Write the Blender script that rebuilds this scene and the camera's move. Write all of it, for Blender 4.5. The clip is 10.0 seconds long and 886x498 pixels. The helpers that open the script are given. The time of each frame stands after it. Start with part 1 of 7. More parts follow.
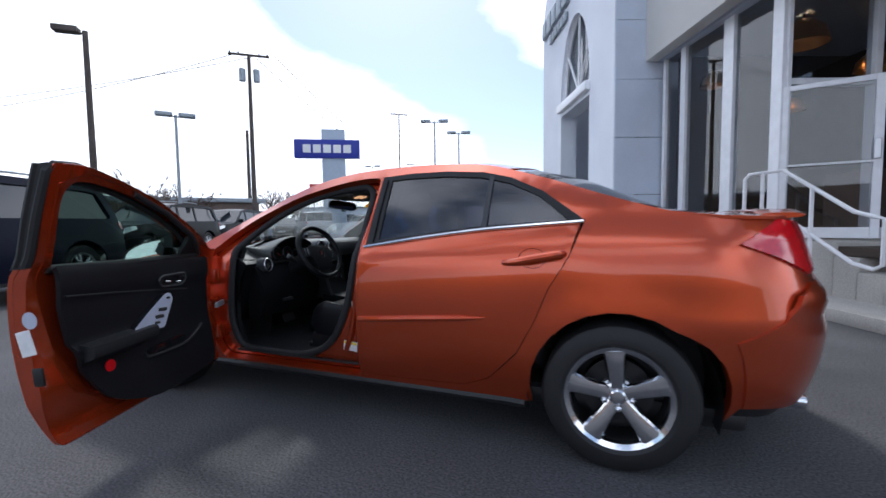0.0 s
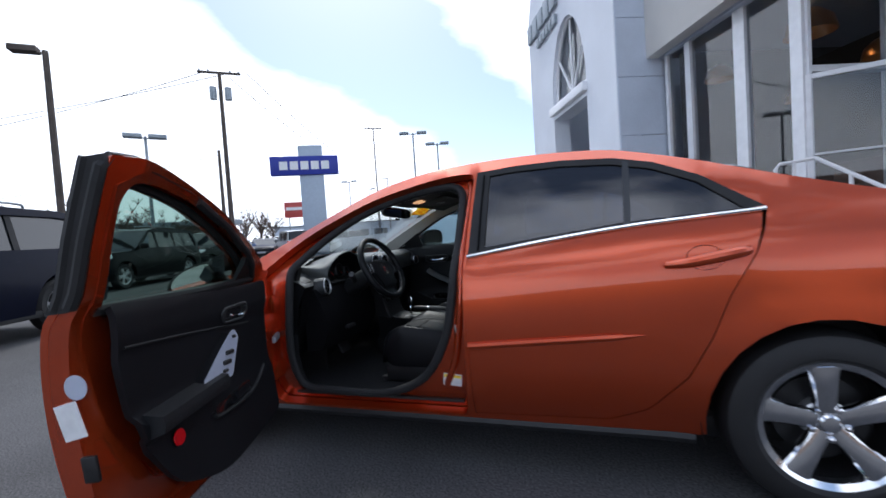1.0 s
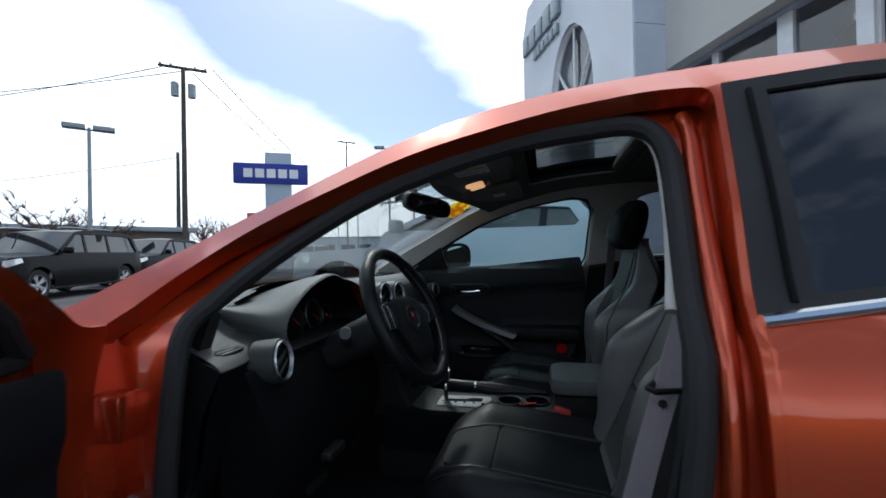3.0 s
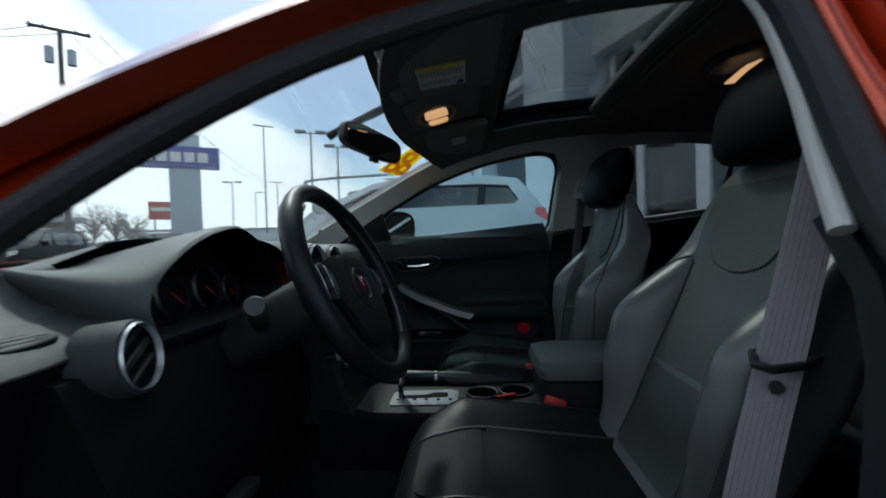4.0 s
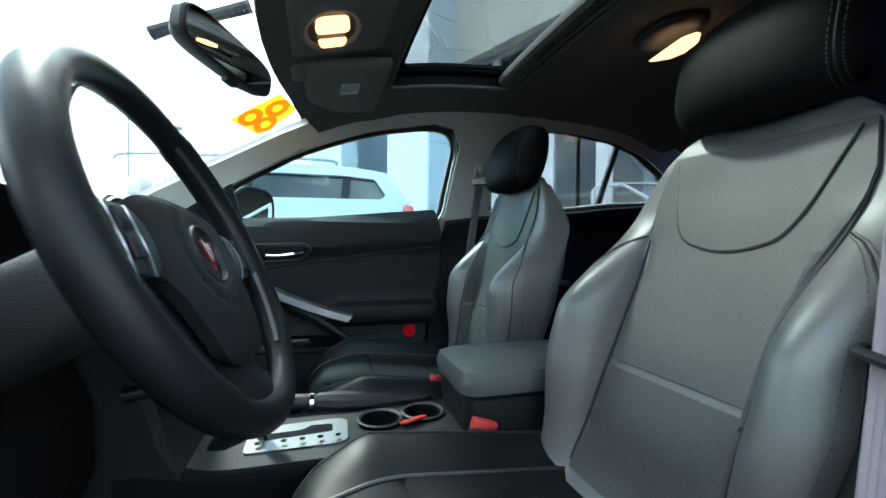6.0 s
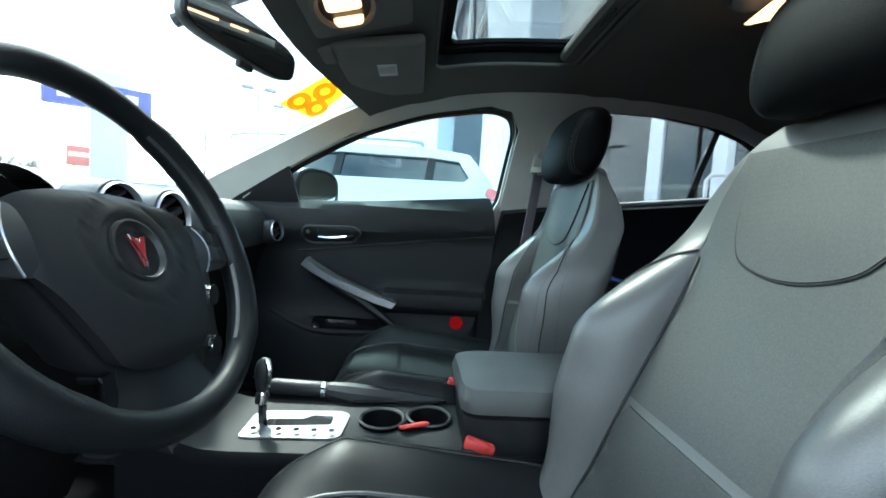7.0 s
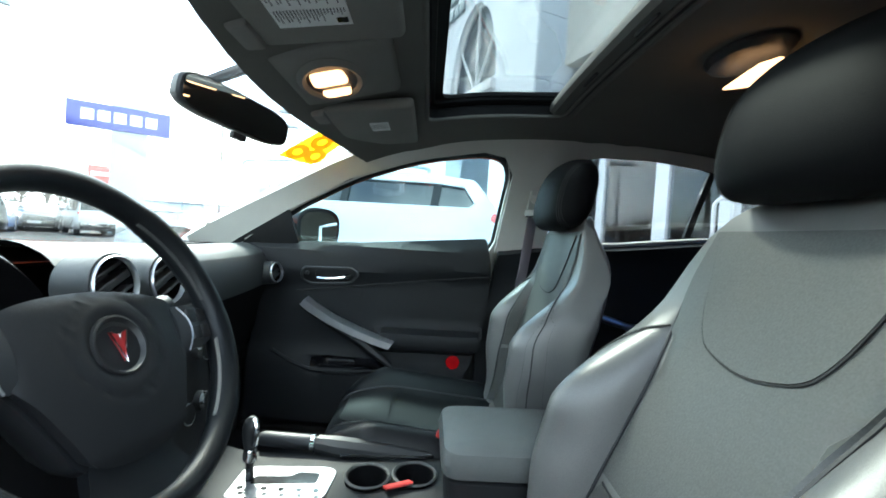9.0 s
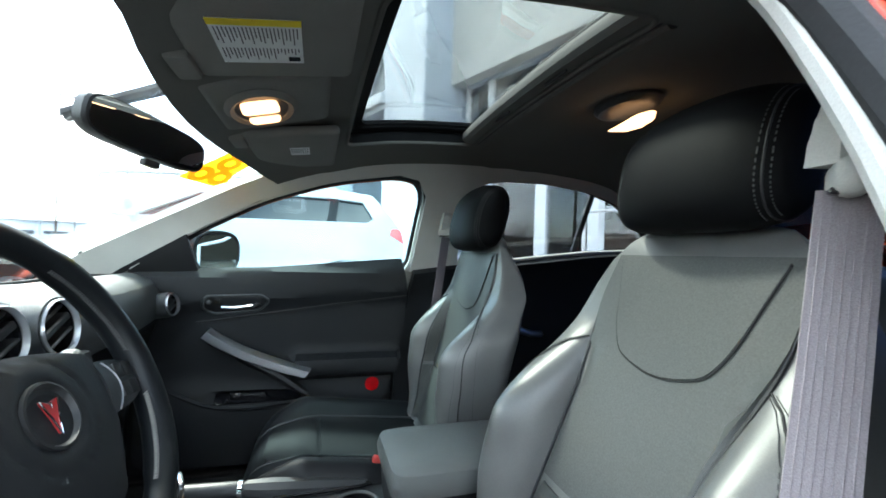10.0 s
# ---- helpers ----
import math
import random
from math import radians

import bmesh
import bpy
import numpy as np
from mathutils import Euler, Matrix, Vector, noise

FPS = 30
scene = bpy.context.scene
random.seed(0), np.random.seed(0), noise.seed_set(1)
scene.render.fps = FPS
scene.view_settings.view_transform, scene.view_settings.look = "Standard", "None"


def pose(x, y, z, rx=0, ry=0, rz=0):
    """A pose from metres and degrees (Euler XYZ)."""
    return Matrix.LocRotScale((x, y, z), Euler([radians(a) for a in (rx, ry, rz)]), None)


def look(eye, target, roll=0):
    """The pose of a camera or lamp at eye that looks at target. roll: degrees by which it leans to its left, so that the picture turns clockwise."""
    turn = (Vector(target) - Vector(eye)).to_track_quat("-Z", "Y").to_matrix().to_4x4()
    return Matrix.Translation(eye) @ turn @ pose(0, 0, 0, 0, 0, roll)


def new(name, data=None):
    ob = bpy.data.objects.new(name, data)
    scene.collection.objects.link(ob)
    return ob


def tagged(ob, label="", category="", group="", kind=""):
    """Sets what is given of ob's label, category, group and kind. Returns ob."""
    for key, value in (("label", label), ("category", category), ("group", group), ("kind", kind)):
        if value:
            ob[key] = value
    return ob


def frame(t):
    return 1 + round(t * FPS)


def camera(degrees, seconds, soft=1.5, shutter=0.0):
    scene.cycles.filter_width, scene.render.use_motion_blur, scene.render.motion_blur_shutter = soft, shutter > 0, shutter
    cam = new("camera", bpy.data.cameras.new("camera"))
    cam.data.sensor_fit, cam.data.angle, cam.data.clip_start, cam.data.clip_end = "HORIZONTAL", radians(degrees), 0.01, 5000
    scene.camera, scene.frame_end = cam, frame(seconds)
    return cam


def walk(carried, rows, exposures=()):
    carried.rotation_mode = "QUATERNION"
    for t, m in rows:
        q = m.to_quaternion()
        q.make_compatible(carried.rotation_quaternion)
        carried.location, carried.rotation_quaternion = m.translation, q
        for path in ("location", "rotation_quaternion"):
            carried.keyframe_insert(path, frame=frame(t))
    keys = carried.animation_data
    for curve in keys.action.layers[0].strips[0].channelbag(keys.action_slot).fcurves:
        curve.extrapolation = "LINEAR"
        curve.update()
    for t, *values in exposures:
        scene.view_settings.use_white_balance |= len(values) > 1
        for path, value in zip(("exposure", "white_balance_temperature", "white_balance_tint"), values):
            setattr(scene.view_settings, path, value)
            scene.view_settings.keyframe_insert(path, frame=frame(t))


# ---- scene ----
from mathutils import geometry

# ---- camera ----
cam = camera(92.6, 10.0, soft=1.6, shutter=0.35)
PATH = [
    (0, (1.369, -2.8, 1.109), (0.655, -0.937, 0.979), -0.7),
    (0.5, (0.98, -2.745, 1.082), (0.324, -0.859, 0.962), -1.5),
    (1, (0.623, -2.625, 1.092), (0.012, -0.722, 1.013), -3.8),
    (1.5, (0.358, -2.369, 1.075), (-0.207, -0.451, 1.022), -2.3),
    (2, (0.144, -2.085, 1.08), (-0.372, -0.152, 1.071), -1.6),
    (2.2, (0.058, -1.977, 1.082), (-0.447, -0.042, 1.053), -1.5),
    (3.3, (-0.157, -1.343, 1.068), (-0.591, 0.609, 1.088), -0.5),
    (3.5, (-0.171, -1.308, 1.054), (-0.582, 0.649, 1.066), 0.0),
    (4, (-0.279, -1.134, 0.977), (-0.398, 0.862, 0.936), -1.7),
    (4.5, (-0.37, -1.023, 0.924), (-0.158, 0.962, 0.804), -1.2),
    (5, (-0.421, -0.948, 0.899), (0.057, 0.991, 0.789), -1.1),
    (5.5, (-0.434, -0.896, 0.91), (0.182, 1.006, 0.86), -0.4),
    (5.7, (-0.419, -0.871, 0.91), (0.2, 1.03, 0.885), -0.1),
    (6.8, (-0.226, -0.784, 0.943), (-0.026, 1.204, 0.853), 2.6),
    (7, (-0.204, -0.787, 0.948), (-0.081, 1.205, 0.819), 3.6),
    (7.5, (-0.174, -0.799, 0.973), (-0.111, 1.19, 0.769), 6.5),
    (8, (-0.176, -0.8, 0.993), (-0.188, 1.191, 0.807), 5.7),
    (8.5, (-0.167, -0.801, 1.015), (-0.19, 1.193, 0.866), 4.6),
    (9, (-0.16, -0.805, 1.036), (-0.092, 1.193, 0.982), 3.6),
    (9.5, (-0.189, -0.814, 1.049), (0.107, 1.163, 1.059), 2.7),
    (10, (-0.25, -0.826, 1.061), (0.317, 1.092, 1.085), 1.7),
]
EXPOSURES = [(0, 0.05, 5950, 13), (2.2, -0.02, 5950, 10), (3.5, -0.36, 5950, 4), (4.5, 0.18, 5950, 0), (5.2, 0.95, 5900, -2), (5.7, 1.55, 5850, -5), (6.8, 2.2, 5850, -5), (8, 2.42, 5950, -5), (10, 2.47, 6250, 1)]
walk(cam, [(t, look(eye, target, roll)) for t, eye, target, roll in PATH], EXPOSURES)

# ---- world and sun ----
SUN_AZ, SUN_EL = -28.0, 50.0   # degrees: bearing from +y towards +x, height
world = bpy.data.worlds.new("sky")
scene.world = world
world.use_nodes = True
wn, wl = world.node_tree.nodes, world.node_tree.links
wn.clear()
sky = wn.new("ShaderNodeTexSky")
sky.sky_type, sky.sun_disc = "NISHITA", False
sky.sun_elevation, sky.sun_rotation = radians(SUN_EL), radians(SUN_AZ)
sky.air_density, sky.dust_density, sky.ozone_density = 1.0, 0.8, 1.5
coords = wn.new("ShaderNodeTexCoord")
squash = wn.new("ShaderNodeMapping")
squash.inputs["Scale"].default_value = (1.0, 1.0, 2.4)
squash.inputs["Location"].default_value = (0.35, 0.2, 0.3)
clouds = wn.new("ShaderNodeTexNoise")
clouds.inputs["Scale"].default_value, clouds.inputs["Detail"].default_value, clouds.inputs["Roughness"].default_value = 1.7, 7.0, 0.5
cloud_ramp = wn.new("ShaderNodeValToRGB")
cloud_ramp.color_ramp.elements[0].position, cloud_ramp.color_ramp.elements[1].position = 0.455, 0.60
cloud_ramp.color_ramp.elements[0].color = (0.08, 0.08, 0.08, 1)
sky_gain = wn.new("ShaderNodeMix")
sky_gain.data_type = "RGBA"
sky_gain.inputs["B"].default_value = (11.0, 11.3, 11.8, 1)
background = wn.new("ShaderNodeBackground")
background.inputs["Strength"].default_value = 0.15
world_out = wn.new("ShaderNodeOutputWorld")
wl.new(coords.outputs["Generated"], squash.inputs["Vector"])
wl.new(squash.outputs["Vector"], clouds.inputs["Vector"])
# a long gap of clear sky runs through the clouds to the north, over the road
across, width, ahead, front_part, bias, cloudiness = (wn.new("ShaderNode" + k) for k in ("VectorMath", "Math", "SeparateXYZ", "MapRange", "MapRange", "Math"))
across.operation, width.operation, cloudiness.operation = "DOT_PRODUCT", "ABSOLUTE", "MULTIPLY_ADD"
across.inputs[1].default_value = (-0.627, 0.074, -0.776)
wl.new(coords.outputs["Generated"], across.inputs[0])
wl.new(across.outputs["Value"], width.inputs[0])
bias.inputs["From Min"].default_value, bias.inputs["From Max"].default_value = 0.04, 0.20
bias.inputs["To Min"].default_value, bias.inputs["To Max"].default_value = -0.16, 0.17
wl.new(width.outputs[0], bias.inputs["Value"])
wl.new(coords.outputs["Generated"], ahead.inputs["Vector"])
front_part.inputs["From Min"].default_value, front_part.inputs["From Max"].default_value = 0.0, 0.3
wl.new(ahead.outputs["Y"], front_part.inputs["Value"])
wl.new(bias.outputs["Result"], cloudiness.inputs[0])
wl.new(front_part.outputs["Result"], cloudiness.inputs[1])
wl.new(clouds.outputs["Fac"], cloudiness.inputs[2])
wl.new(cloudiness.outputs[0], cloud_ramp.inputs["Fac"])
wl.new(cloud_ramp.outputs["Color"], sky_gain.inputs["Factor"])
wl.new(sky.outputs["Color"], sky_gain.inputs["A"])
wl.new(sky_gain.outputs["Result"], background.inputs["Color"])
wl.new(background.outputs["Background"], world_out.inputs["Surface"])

sun = new("sun", bpy.data.lights.new("sun", "SUN"))
sun.data.energy, sun.data.angle, sun.data.color = 2.2, radians(6.0), (1.0, 0.95, 0.87)
az, el = radians(SUN_AZ), radians(SUN_EL)
sun.matrix_world = look((math.sin(az) * math.cos(el) * 50, math.cos(az) * math.cos(el) * 50, math.sin(el) * 50), (0, 0, 0))


# ---- materials ----
def material(name, colour, rough=0.5, metal=0.0, coat=0.0, spot=0.0, spot_scale=8.0, grain=0.0, grain_scale=300.0, bump=0.0, bump_scale=200.0,
             emit=None, emit_strength=0.0, rough_spot=0.0, specular=0.5):
    """Principled surface with stains (spot) at a large scale and grain at a small one, and fine relief."""
    m = bpy.data.materials.new(name)
    m.use_nodes = True
    n, l = m.node_tree.nodes, m.node_tree.links
    b = n["Principled BSDF"]
    b.inputs["Base Color"].default_value = (*colour, 1)
    b.inputs["Roughness"].default_value, b.inputs["Metallic"].default_value = rough, metal
    b.inputs["Coat Weight"].default_value, b.inputs["Coat Roughness"].default_value = coat, 0.03
    b.inputs["Specular IOR Level"].default_value = specular
    if emit:
        b.inputs["Emission Color"].default_value, b.inputs["Emission Strength"].default_value = (*emit, 1), emit_strength
    where = n.new("ShaderNodeTexCoord")
    if spot or grain:
        big, small = n.new("ShaderNodeTexNoise"), n.new("ShaderNodeTexNoise")
        big.inputs["Scale"].default_value, big.inputs["Detail"].default_value = spot_scale, 5
        small.inputs["Scale"].default_value, small.inputs["Detail"].default_value = grain_scale, 3
        dark, fine = n.new("ShaderNodeMix"), n.new("ShaderNodeMix")
        for mix, source, amount, before in ((dark, big, spot, None), (fine, small, grain, dark)):
            mix.data_type, mix.blend_type = "RGBA", "MULTIPLY"
            span = n.new("ShaderNodeMapRange")
            span.inputs["From Min"].default_value, span.inputs["From Max"].default_value = 0.3, 0.7
            span.inputs["To Min"].default_value, span.inputs["To Max"].default_value = 1 - amount, 1 + amount
            l.new(where.outputs["Object"], source.inputs["Vector"])
            l.new(source.outputs["Fac"], span.inputs["Value"])
            mix.inputs["Factor"].default_value = 1.0
            l.new(span.outputs["Result"], mix.inputs["B"])
            if before:
                l.new(before.outputs["Result"], mix.inputs["A"])
            else:
                mix.inputs["A"].default_value = (*colour, 1)
        l.new(fine.outputs["Result"], b.inputs["Base Color"])
        if rough_spot:
            span = n.new("ShaderNodeMapRange")
            span.inputs["From Min"].default_value, span.inputs["From Max"].default_value = 0.3, 0.7
            span.inputs["To Min"].default_value, span.inputs["To Max"].default_value = max(0, rough - rough_spot), min(1, rough + rough_spot)
            l.new(big.outputs["Fac"], span.inputs["Value"])
            l.new(span.outputs["Result"], b.inputs["Roughness"])
    if bump:
        relief, rise = n.new("ShaderNodeTexNoise"), n.new("ShaderNodeBump")
        relief.inputs["Scale"].default_value, relief.inputs["Detail"].default_value = bump_scale, 4
        rise.inputs["Strength"].default_value, rise.inputs["Distance"].default_value = bump, 0.002
        l.new(where.outputs["Object"], relief.inputs["Vector"])
        l.new(relief.outputs["Fac"], rise.inputs["Height"])
        l.new(rise.outputs["Normal"], b.inputs["Normal"])
    return m


def pane_material(name, tint, gloss=1.0, least=0.04):
    """Window glass: lets light through with its tint and mirrors by Fresnel."""
    m = bpy.data.materials.new(name)
    m.use_nodes = True
    n, l = m.node_tree.nodes, m.node_tree.links
    n.clear()
    clear, shine, facing, bend, gain, mix, out = (n.new("ShaderNode" + k) for k in ("BsdfTransparent", "BsdfGlossy", "LayerWeight", "Math", "MapRange", "MixShader", "OutputMaterial"))
    clear.inputs["Color"].default_value = (*tint, 1)
    shine.inputs["Roughness"].default_value = 0.0
    shine.inputs["Color"].default_value = (gloss, gloss, gloss, 1)
    facing.inputs["Blend"].default_value = 0.5
    bend.operation = "POWER"
    bend.inputs[1].default_value = 4.0
    gain.inputs["To Min"].default_value, gain.inputs["To Max"].default_value = least, 0.9
    l.new(facing.outputs["Facing"], bend.inputs[0])
    l.new(bend.outputs[0], gain.inputs["Value"])
    l.new(gain.outputs["Result"], mix.inputs["Fac"])
    l.new(clear.outputs["BSDF"], mix.inputs[1])
    l.new(shine.outputs["BSDF"], mix.inputs[2])
    l.new(mix.outputs["Shader"], out.inputs["Surface"])
    return m


PAINT = material("orange_metallic_paint", (0.54, 0.068, 0.014), rough=0.28, metal=0.76, coat=1.0, spot=0.05, spot_scale=2.0, grain=0.16, grain_scale=1800)
JAMB = material("orange_jamb_paint", (0.50, 0.058, 0.010), rough=0.26, metal=0.7, coat=1.0, spot=0.1, spot_scale=9, grain=0.1, grain_scale=900)
CHROME = material("chrome", (0.88, 0.89, 0.9), rough=0.06, metal=1.0, spot=0.04, spot_scale=20, grain=0.02)
SATIN = material("satin_silver", (0.55, 0.56, 0.58), rough=0.32, metal=0.9, spot=0.05, grain=0.05, grain_scale=700)
RUBBER = material("black_rubber", (0.014, 0.014, 0.015), rough=0.7, spot=0.2, grain=0.15, bump=0.3, bump_scale=150)
TYRE = material("tyre_rubber", (0.010, 0.010, 0.011), rough=0.62, spot=0.3, spot_scale=5, grain=0.2, grain_scale=200, bump=0.3, bump_scale=120)
# Black plastic, darkened for the shade in the footwell and lower dash.
LOWPLASTIC = material("shade_dark_plastic", (0.005, 0.005, 0.006), rough=0.7, spot=0.15, grain=0.1, bump=0.25, bump_scale=700, specular=0.12)
CUPBLACK = material("black_liner", (0.005, 0.005, 0.006), rough=0.6, spot=0.15, grain=0.1, specular=0.15)
PLASTIC = material("black_plastic", (0.012, 0.012, 0.013), rough=0.48, spot=0.15, grain=0.1, bump=0.25, bump_scale=700)
# Dash charcoal lightened where its top faces the sky.
DASHPAD = material("lit_dash_pad", (0.085, 0.092, 0.092), rough=0.45, spot=0.10, spot_scale=6, grain=0.15, grain_scale=900, bump=0.5, bump_scale=900)
COLUMN = material("charcoal_column_plastic", (0.013, 0.014, 0.015), rough=0.5, spot=0.12, spot_scale=6, grain=0.15, grain_scale=900, bump=0.5, bump_scale=900)
# Arm rest lid, lightened for the light on its top.
ARMPAD = material("lit_arm_rest_vinyl", (0.10, 0.105, 0.103), rough=0.45, spot=0.10, spot_scale=6, grain=0.15, grain_scale=900, bump=0.5, bump_scale=900)
# Dash charcoal darkened to stand for shade low on the console.
LOWTRIM = material("shaded_charcoal_trim", (0.015, 0.016, 0.018), rough=0.5, spot=0.12, spot_scale=6, grain=0.15, grain_scale=900, bump=0.5, bump_scale=900, specular=0.35)
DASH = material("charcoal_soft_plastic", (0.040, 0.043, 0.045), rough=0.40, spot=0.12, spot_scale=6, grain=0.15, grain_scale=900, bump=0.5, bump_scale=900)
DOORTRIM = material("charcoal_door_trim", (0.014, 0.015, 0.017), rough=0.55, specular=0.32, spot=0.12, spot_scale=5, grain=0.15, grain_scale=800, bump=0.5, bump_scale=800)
# Darker copy of the door trim, with the driver door's shade in its colour.
DOORSHADE = material("shaded_driver_door_trim", (0.008, 0.008, 0.010), rough=0.6, specular=0.2, spot=0.12, spot_scale=5, grain=0.15, grain_scale=800, bump=0.4, bump_scale=800)
# Seat leather darkened to hold the shade on the headrests.
HEADLEATHER = material("shaded_headrest_leather", (0.0045, 0.0045, 0.005), rough=0.6, spot=0.10, spot_scale=7, grain=0.12, grain_scale=700, bump=0.16, bump_scale=800, specular=0.10)
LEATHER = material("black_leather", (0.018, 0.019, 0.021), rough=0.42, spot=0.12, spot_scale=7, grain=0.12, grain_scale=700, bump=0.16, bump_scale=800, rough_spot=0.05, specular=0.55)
# Cushion copies of the seat leather, their shade put into the colour.
CUSHION = material("shaded_cushion_leather", (0.006, 0.0065, 0.008), rough=0.46, spot=0.12, spot_scale=7, grain=0.12, grain_scale=700, bump=0.16, bump_scale=800, rough_spot=0.05, specular=0.22)
CUSHION_MAT = material("shaded_perforated_leather", (0.007, 0.0075, 0.0085), rough=0.55, spot=0.08, spot_scale=6, grain=0.12, grain_scale=900, bump=0.15, bump_scale=900, specular=0.18)
# Seat leather lightened for the windscreen light on the backrests.
BOLSTER = material("lit_shiny_leather", (0.105, 0.105, 0.102), rough=0.38, spot=0.12, spot_scale=7, grain=0.12, grain_scale=700, bump=0.16, bump_scale=800, rough_spot=0.06, specular=0.85)
WHEELLEATHER = material("dark_wheel_leather", (0.007, 0.008, 0.0095), rough=0.40, spot=0.15, spot_scale=12, grain=0.15, grain_scale=700, bump=0.2, bump_scale=700, rough_spot=0.06, specular=0.27)
# Backrest insert, lightened for the soft light that falls on it.
LEATHER_MAT = material("lit_perforated_leather", (0.055, 0.057, 0.054), rough=0.48, spot=0.08, spot_scale=6, grain=0.22, grain_scale=420, bump=0.35, bump_scale=420, rough_spot=0.05)
# Black carpet, its colour lowered further for footwell shade.
CARPET = material("black_carpet", (0.006, 0.006, 0.007), rough=0.95, spot=0.3, grain=0.4, grain_scale=500, bump=0.8, bump_scale=500)
# Headliner cloth lightened for daylight through the windscreen.
VISORGREY = material("lit_headliner_cloth", (0.19, 0.188, 0.175), rough=0.95, spot=0.06, spot_scale=9, grain=0.12, grain_scale=900, bump=0.3, bump_scale=900)
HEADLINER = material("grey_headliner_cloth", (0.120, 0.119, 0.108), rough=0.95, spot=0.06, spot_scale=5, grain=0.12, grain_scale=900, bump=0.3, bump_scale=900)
SHADEGREY = material("grey_sunroof_trim", (0.10, 0.097, 0.088), rough=0.7, spot=0.06, grain=0.1, grain_scale=800, bump=0.3, bump_scale=800)
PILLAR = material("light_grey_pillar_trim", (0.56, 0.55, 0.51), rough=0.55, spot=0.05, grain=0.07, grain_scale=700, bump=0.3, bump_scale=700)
BELT = material("grey_belt_webbing", (0.27, 0.235, 0.255), rough=0.8, spot=0.05, grain=0.25, grain_scale=1200, bump=0.2, bump_scale=900)
THREAD = material("grey_thread", (0.055, 0.055, 0.055), rough=0.85)
EMBLEMRED = material("dark_red_enamel", (0.32, 0.018, 0.020), rough=0.3, coat=0.4)
THREADPALE = material("pale_thread", (0.28, 0.27, 0.25), rough=0.85)
REDPLASTIC = material("red_plastic", (0.55, 0.05, 0.045), rough=0.4, spot=0.1)
REDLENS = material("red_reflector", (0.65, 0.006, 0.012), rough=0.15, coat=0.8, spot=0.1, spot_scale=60, specular=0.8)
LAMPGLOW = material("lit_dome_lamp", (1, 0.7, 0.4), rough=0.4, emit=(1.0, 0.52, 0.24), emit_strength=0.75)
def film_material(name, colour):
    """Thin printed film that lets daylight glow through."""
    m = material(name, colour, rough=0.5, spot=0.06, spot_scale=15)
    n, l = m.node_tree.nodes, m.node_tree.links
    thin, mix = n.new("ShaderNodeBsdfTranslucent"), n.new("ShaderNodeMixShader")
    thin.inputs["Color"].default_value = (*colour, 1)
    mix.inputs["Fac"].default_value = 0.65
    l.new(n["Principled BSDF"].outputs["BSDF"], mix.inputs[1])
    l.new(thin.outputs["BSDF"], mix.inputs[2])
    l.new(mix.outputs["Shader"], n["Material Output"].inputs["Surface"])
    return m


PAPER = material("white_paper_label", (0.75, 0.76, 0.76), rough=0.7, spot=0.08, spot_scale=30)
INK = material("grey_print", (0.10, 0.10, 0.11), rough=0.7)
YELLOWFILM = film_material("yellow_window_sticker", (0.98, 0.84, 0.10))
ORANGEFILM = film_material("orange_print", (0.96, 0.60, 0.04))
RIM = material("bright_alloy", (0.82, 0.83, 0.85), rough=0.09, metal=1.0, spot=0.05, spot_scale=25, grain=0.03)
MIRROR = material("mirror_glass", (0.9, 0.92, 0.93), rough=0.0, metal=1.0)
DIAL = material("dark_dial_face", (0.004, 0.004, 0.005), rough=0.3, specular=0.2)
SCREEN = material("gauge_face", (0.01, 0.01, 0.012), rough=0.2, coat=0.6)
GLASS = pane_material("clear_car_glass", (0.96, 0.98, 0.97))
# Rear tint darkened for the dim cabin and blued for mirrored sky.
TINT = pane_material("cabin_dark_tinted_glass", (0.13, 0.18, 0.29), 1.0, 0.08)
TINTLIGHT = pane_material("tinted_glass", (0.62, 0.64, 0.65))
SIDEGLASS = pane_material("faint_green_side_glass", (0.74, 0.86, 0.88))
ROOFGLASS = pane_material("tinted_roof_glass", (0.60, 0.62, 0.61))
DOORGLASS = pane_material("green_tinted_door_glass", (0.50, 0.60, 0.56))
STOREGLASS = pane_material("storefront_glass", (0.74, 0.76, 0.78), 0.65, 0.08)
ASPHALT = material("asphalt", (0.064, 0.064, 0.067), rough=0.88, spot=0.32, spot_scale=0.7, grain=0.7, grain_scale=95, bump=0.9, bump_scale=80)
CONCRETE = material("concrete", (0.42, 0.40, 0.36), rough=0.85, spot=0.12, spot_scale=1.5, grain=0.12, grain_scale=60, bump=0.4, bump_scale=40)
WHITEWALL = material("white_stucco", (0.76, 0.79, 0.84), rough=0.8, spot=0.05, spot_scale=0.8, grain=0.05, grain_scale=80, bump=0.3, bump_scale=90)
GREYPANEL = material("blue_grey_stone_panel", (0.56, 0.62, 0.71), rough=0.6, spot=0.07, spot_scale=1.2, grain=0.06, grain_scale=60)
SOFFIT = material("cream_soffit", (0.66, 0.64, 0.60), rough=0.8, spot=0.05, spot_scale=1.0, grain=0.04)
ALU = material("white_aluminium_frame", (0.80, 0.81, 0.83), rough=0.4, metal=0.1, spot=0.05, grain=0.03)
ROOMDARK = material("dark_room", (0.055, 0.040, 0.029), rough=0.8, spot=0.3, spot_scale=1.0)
COPPER = material("copper_lamp_shade", (0.75, 0.36, 0.13), rough=0.28, metal=1.0, spot=0.1)
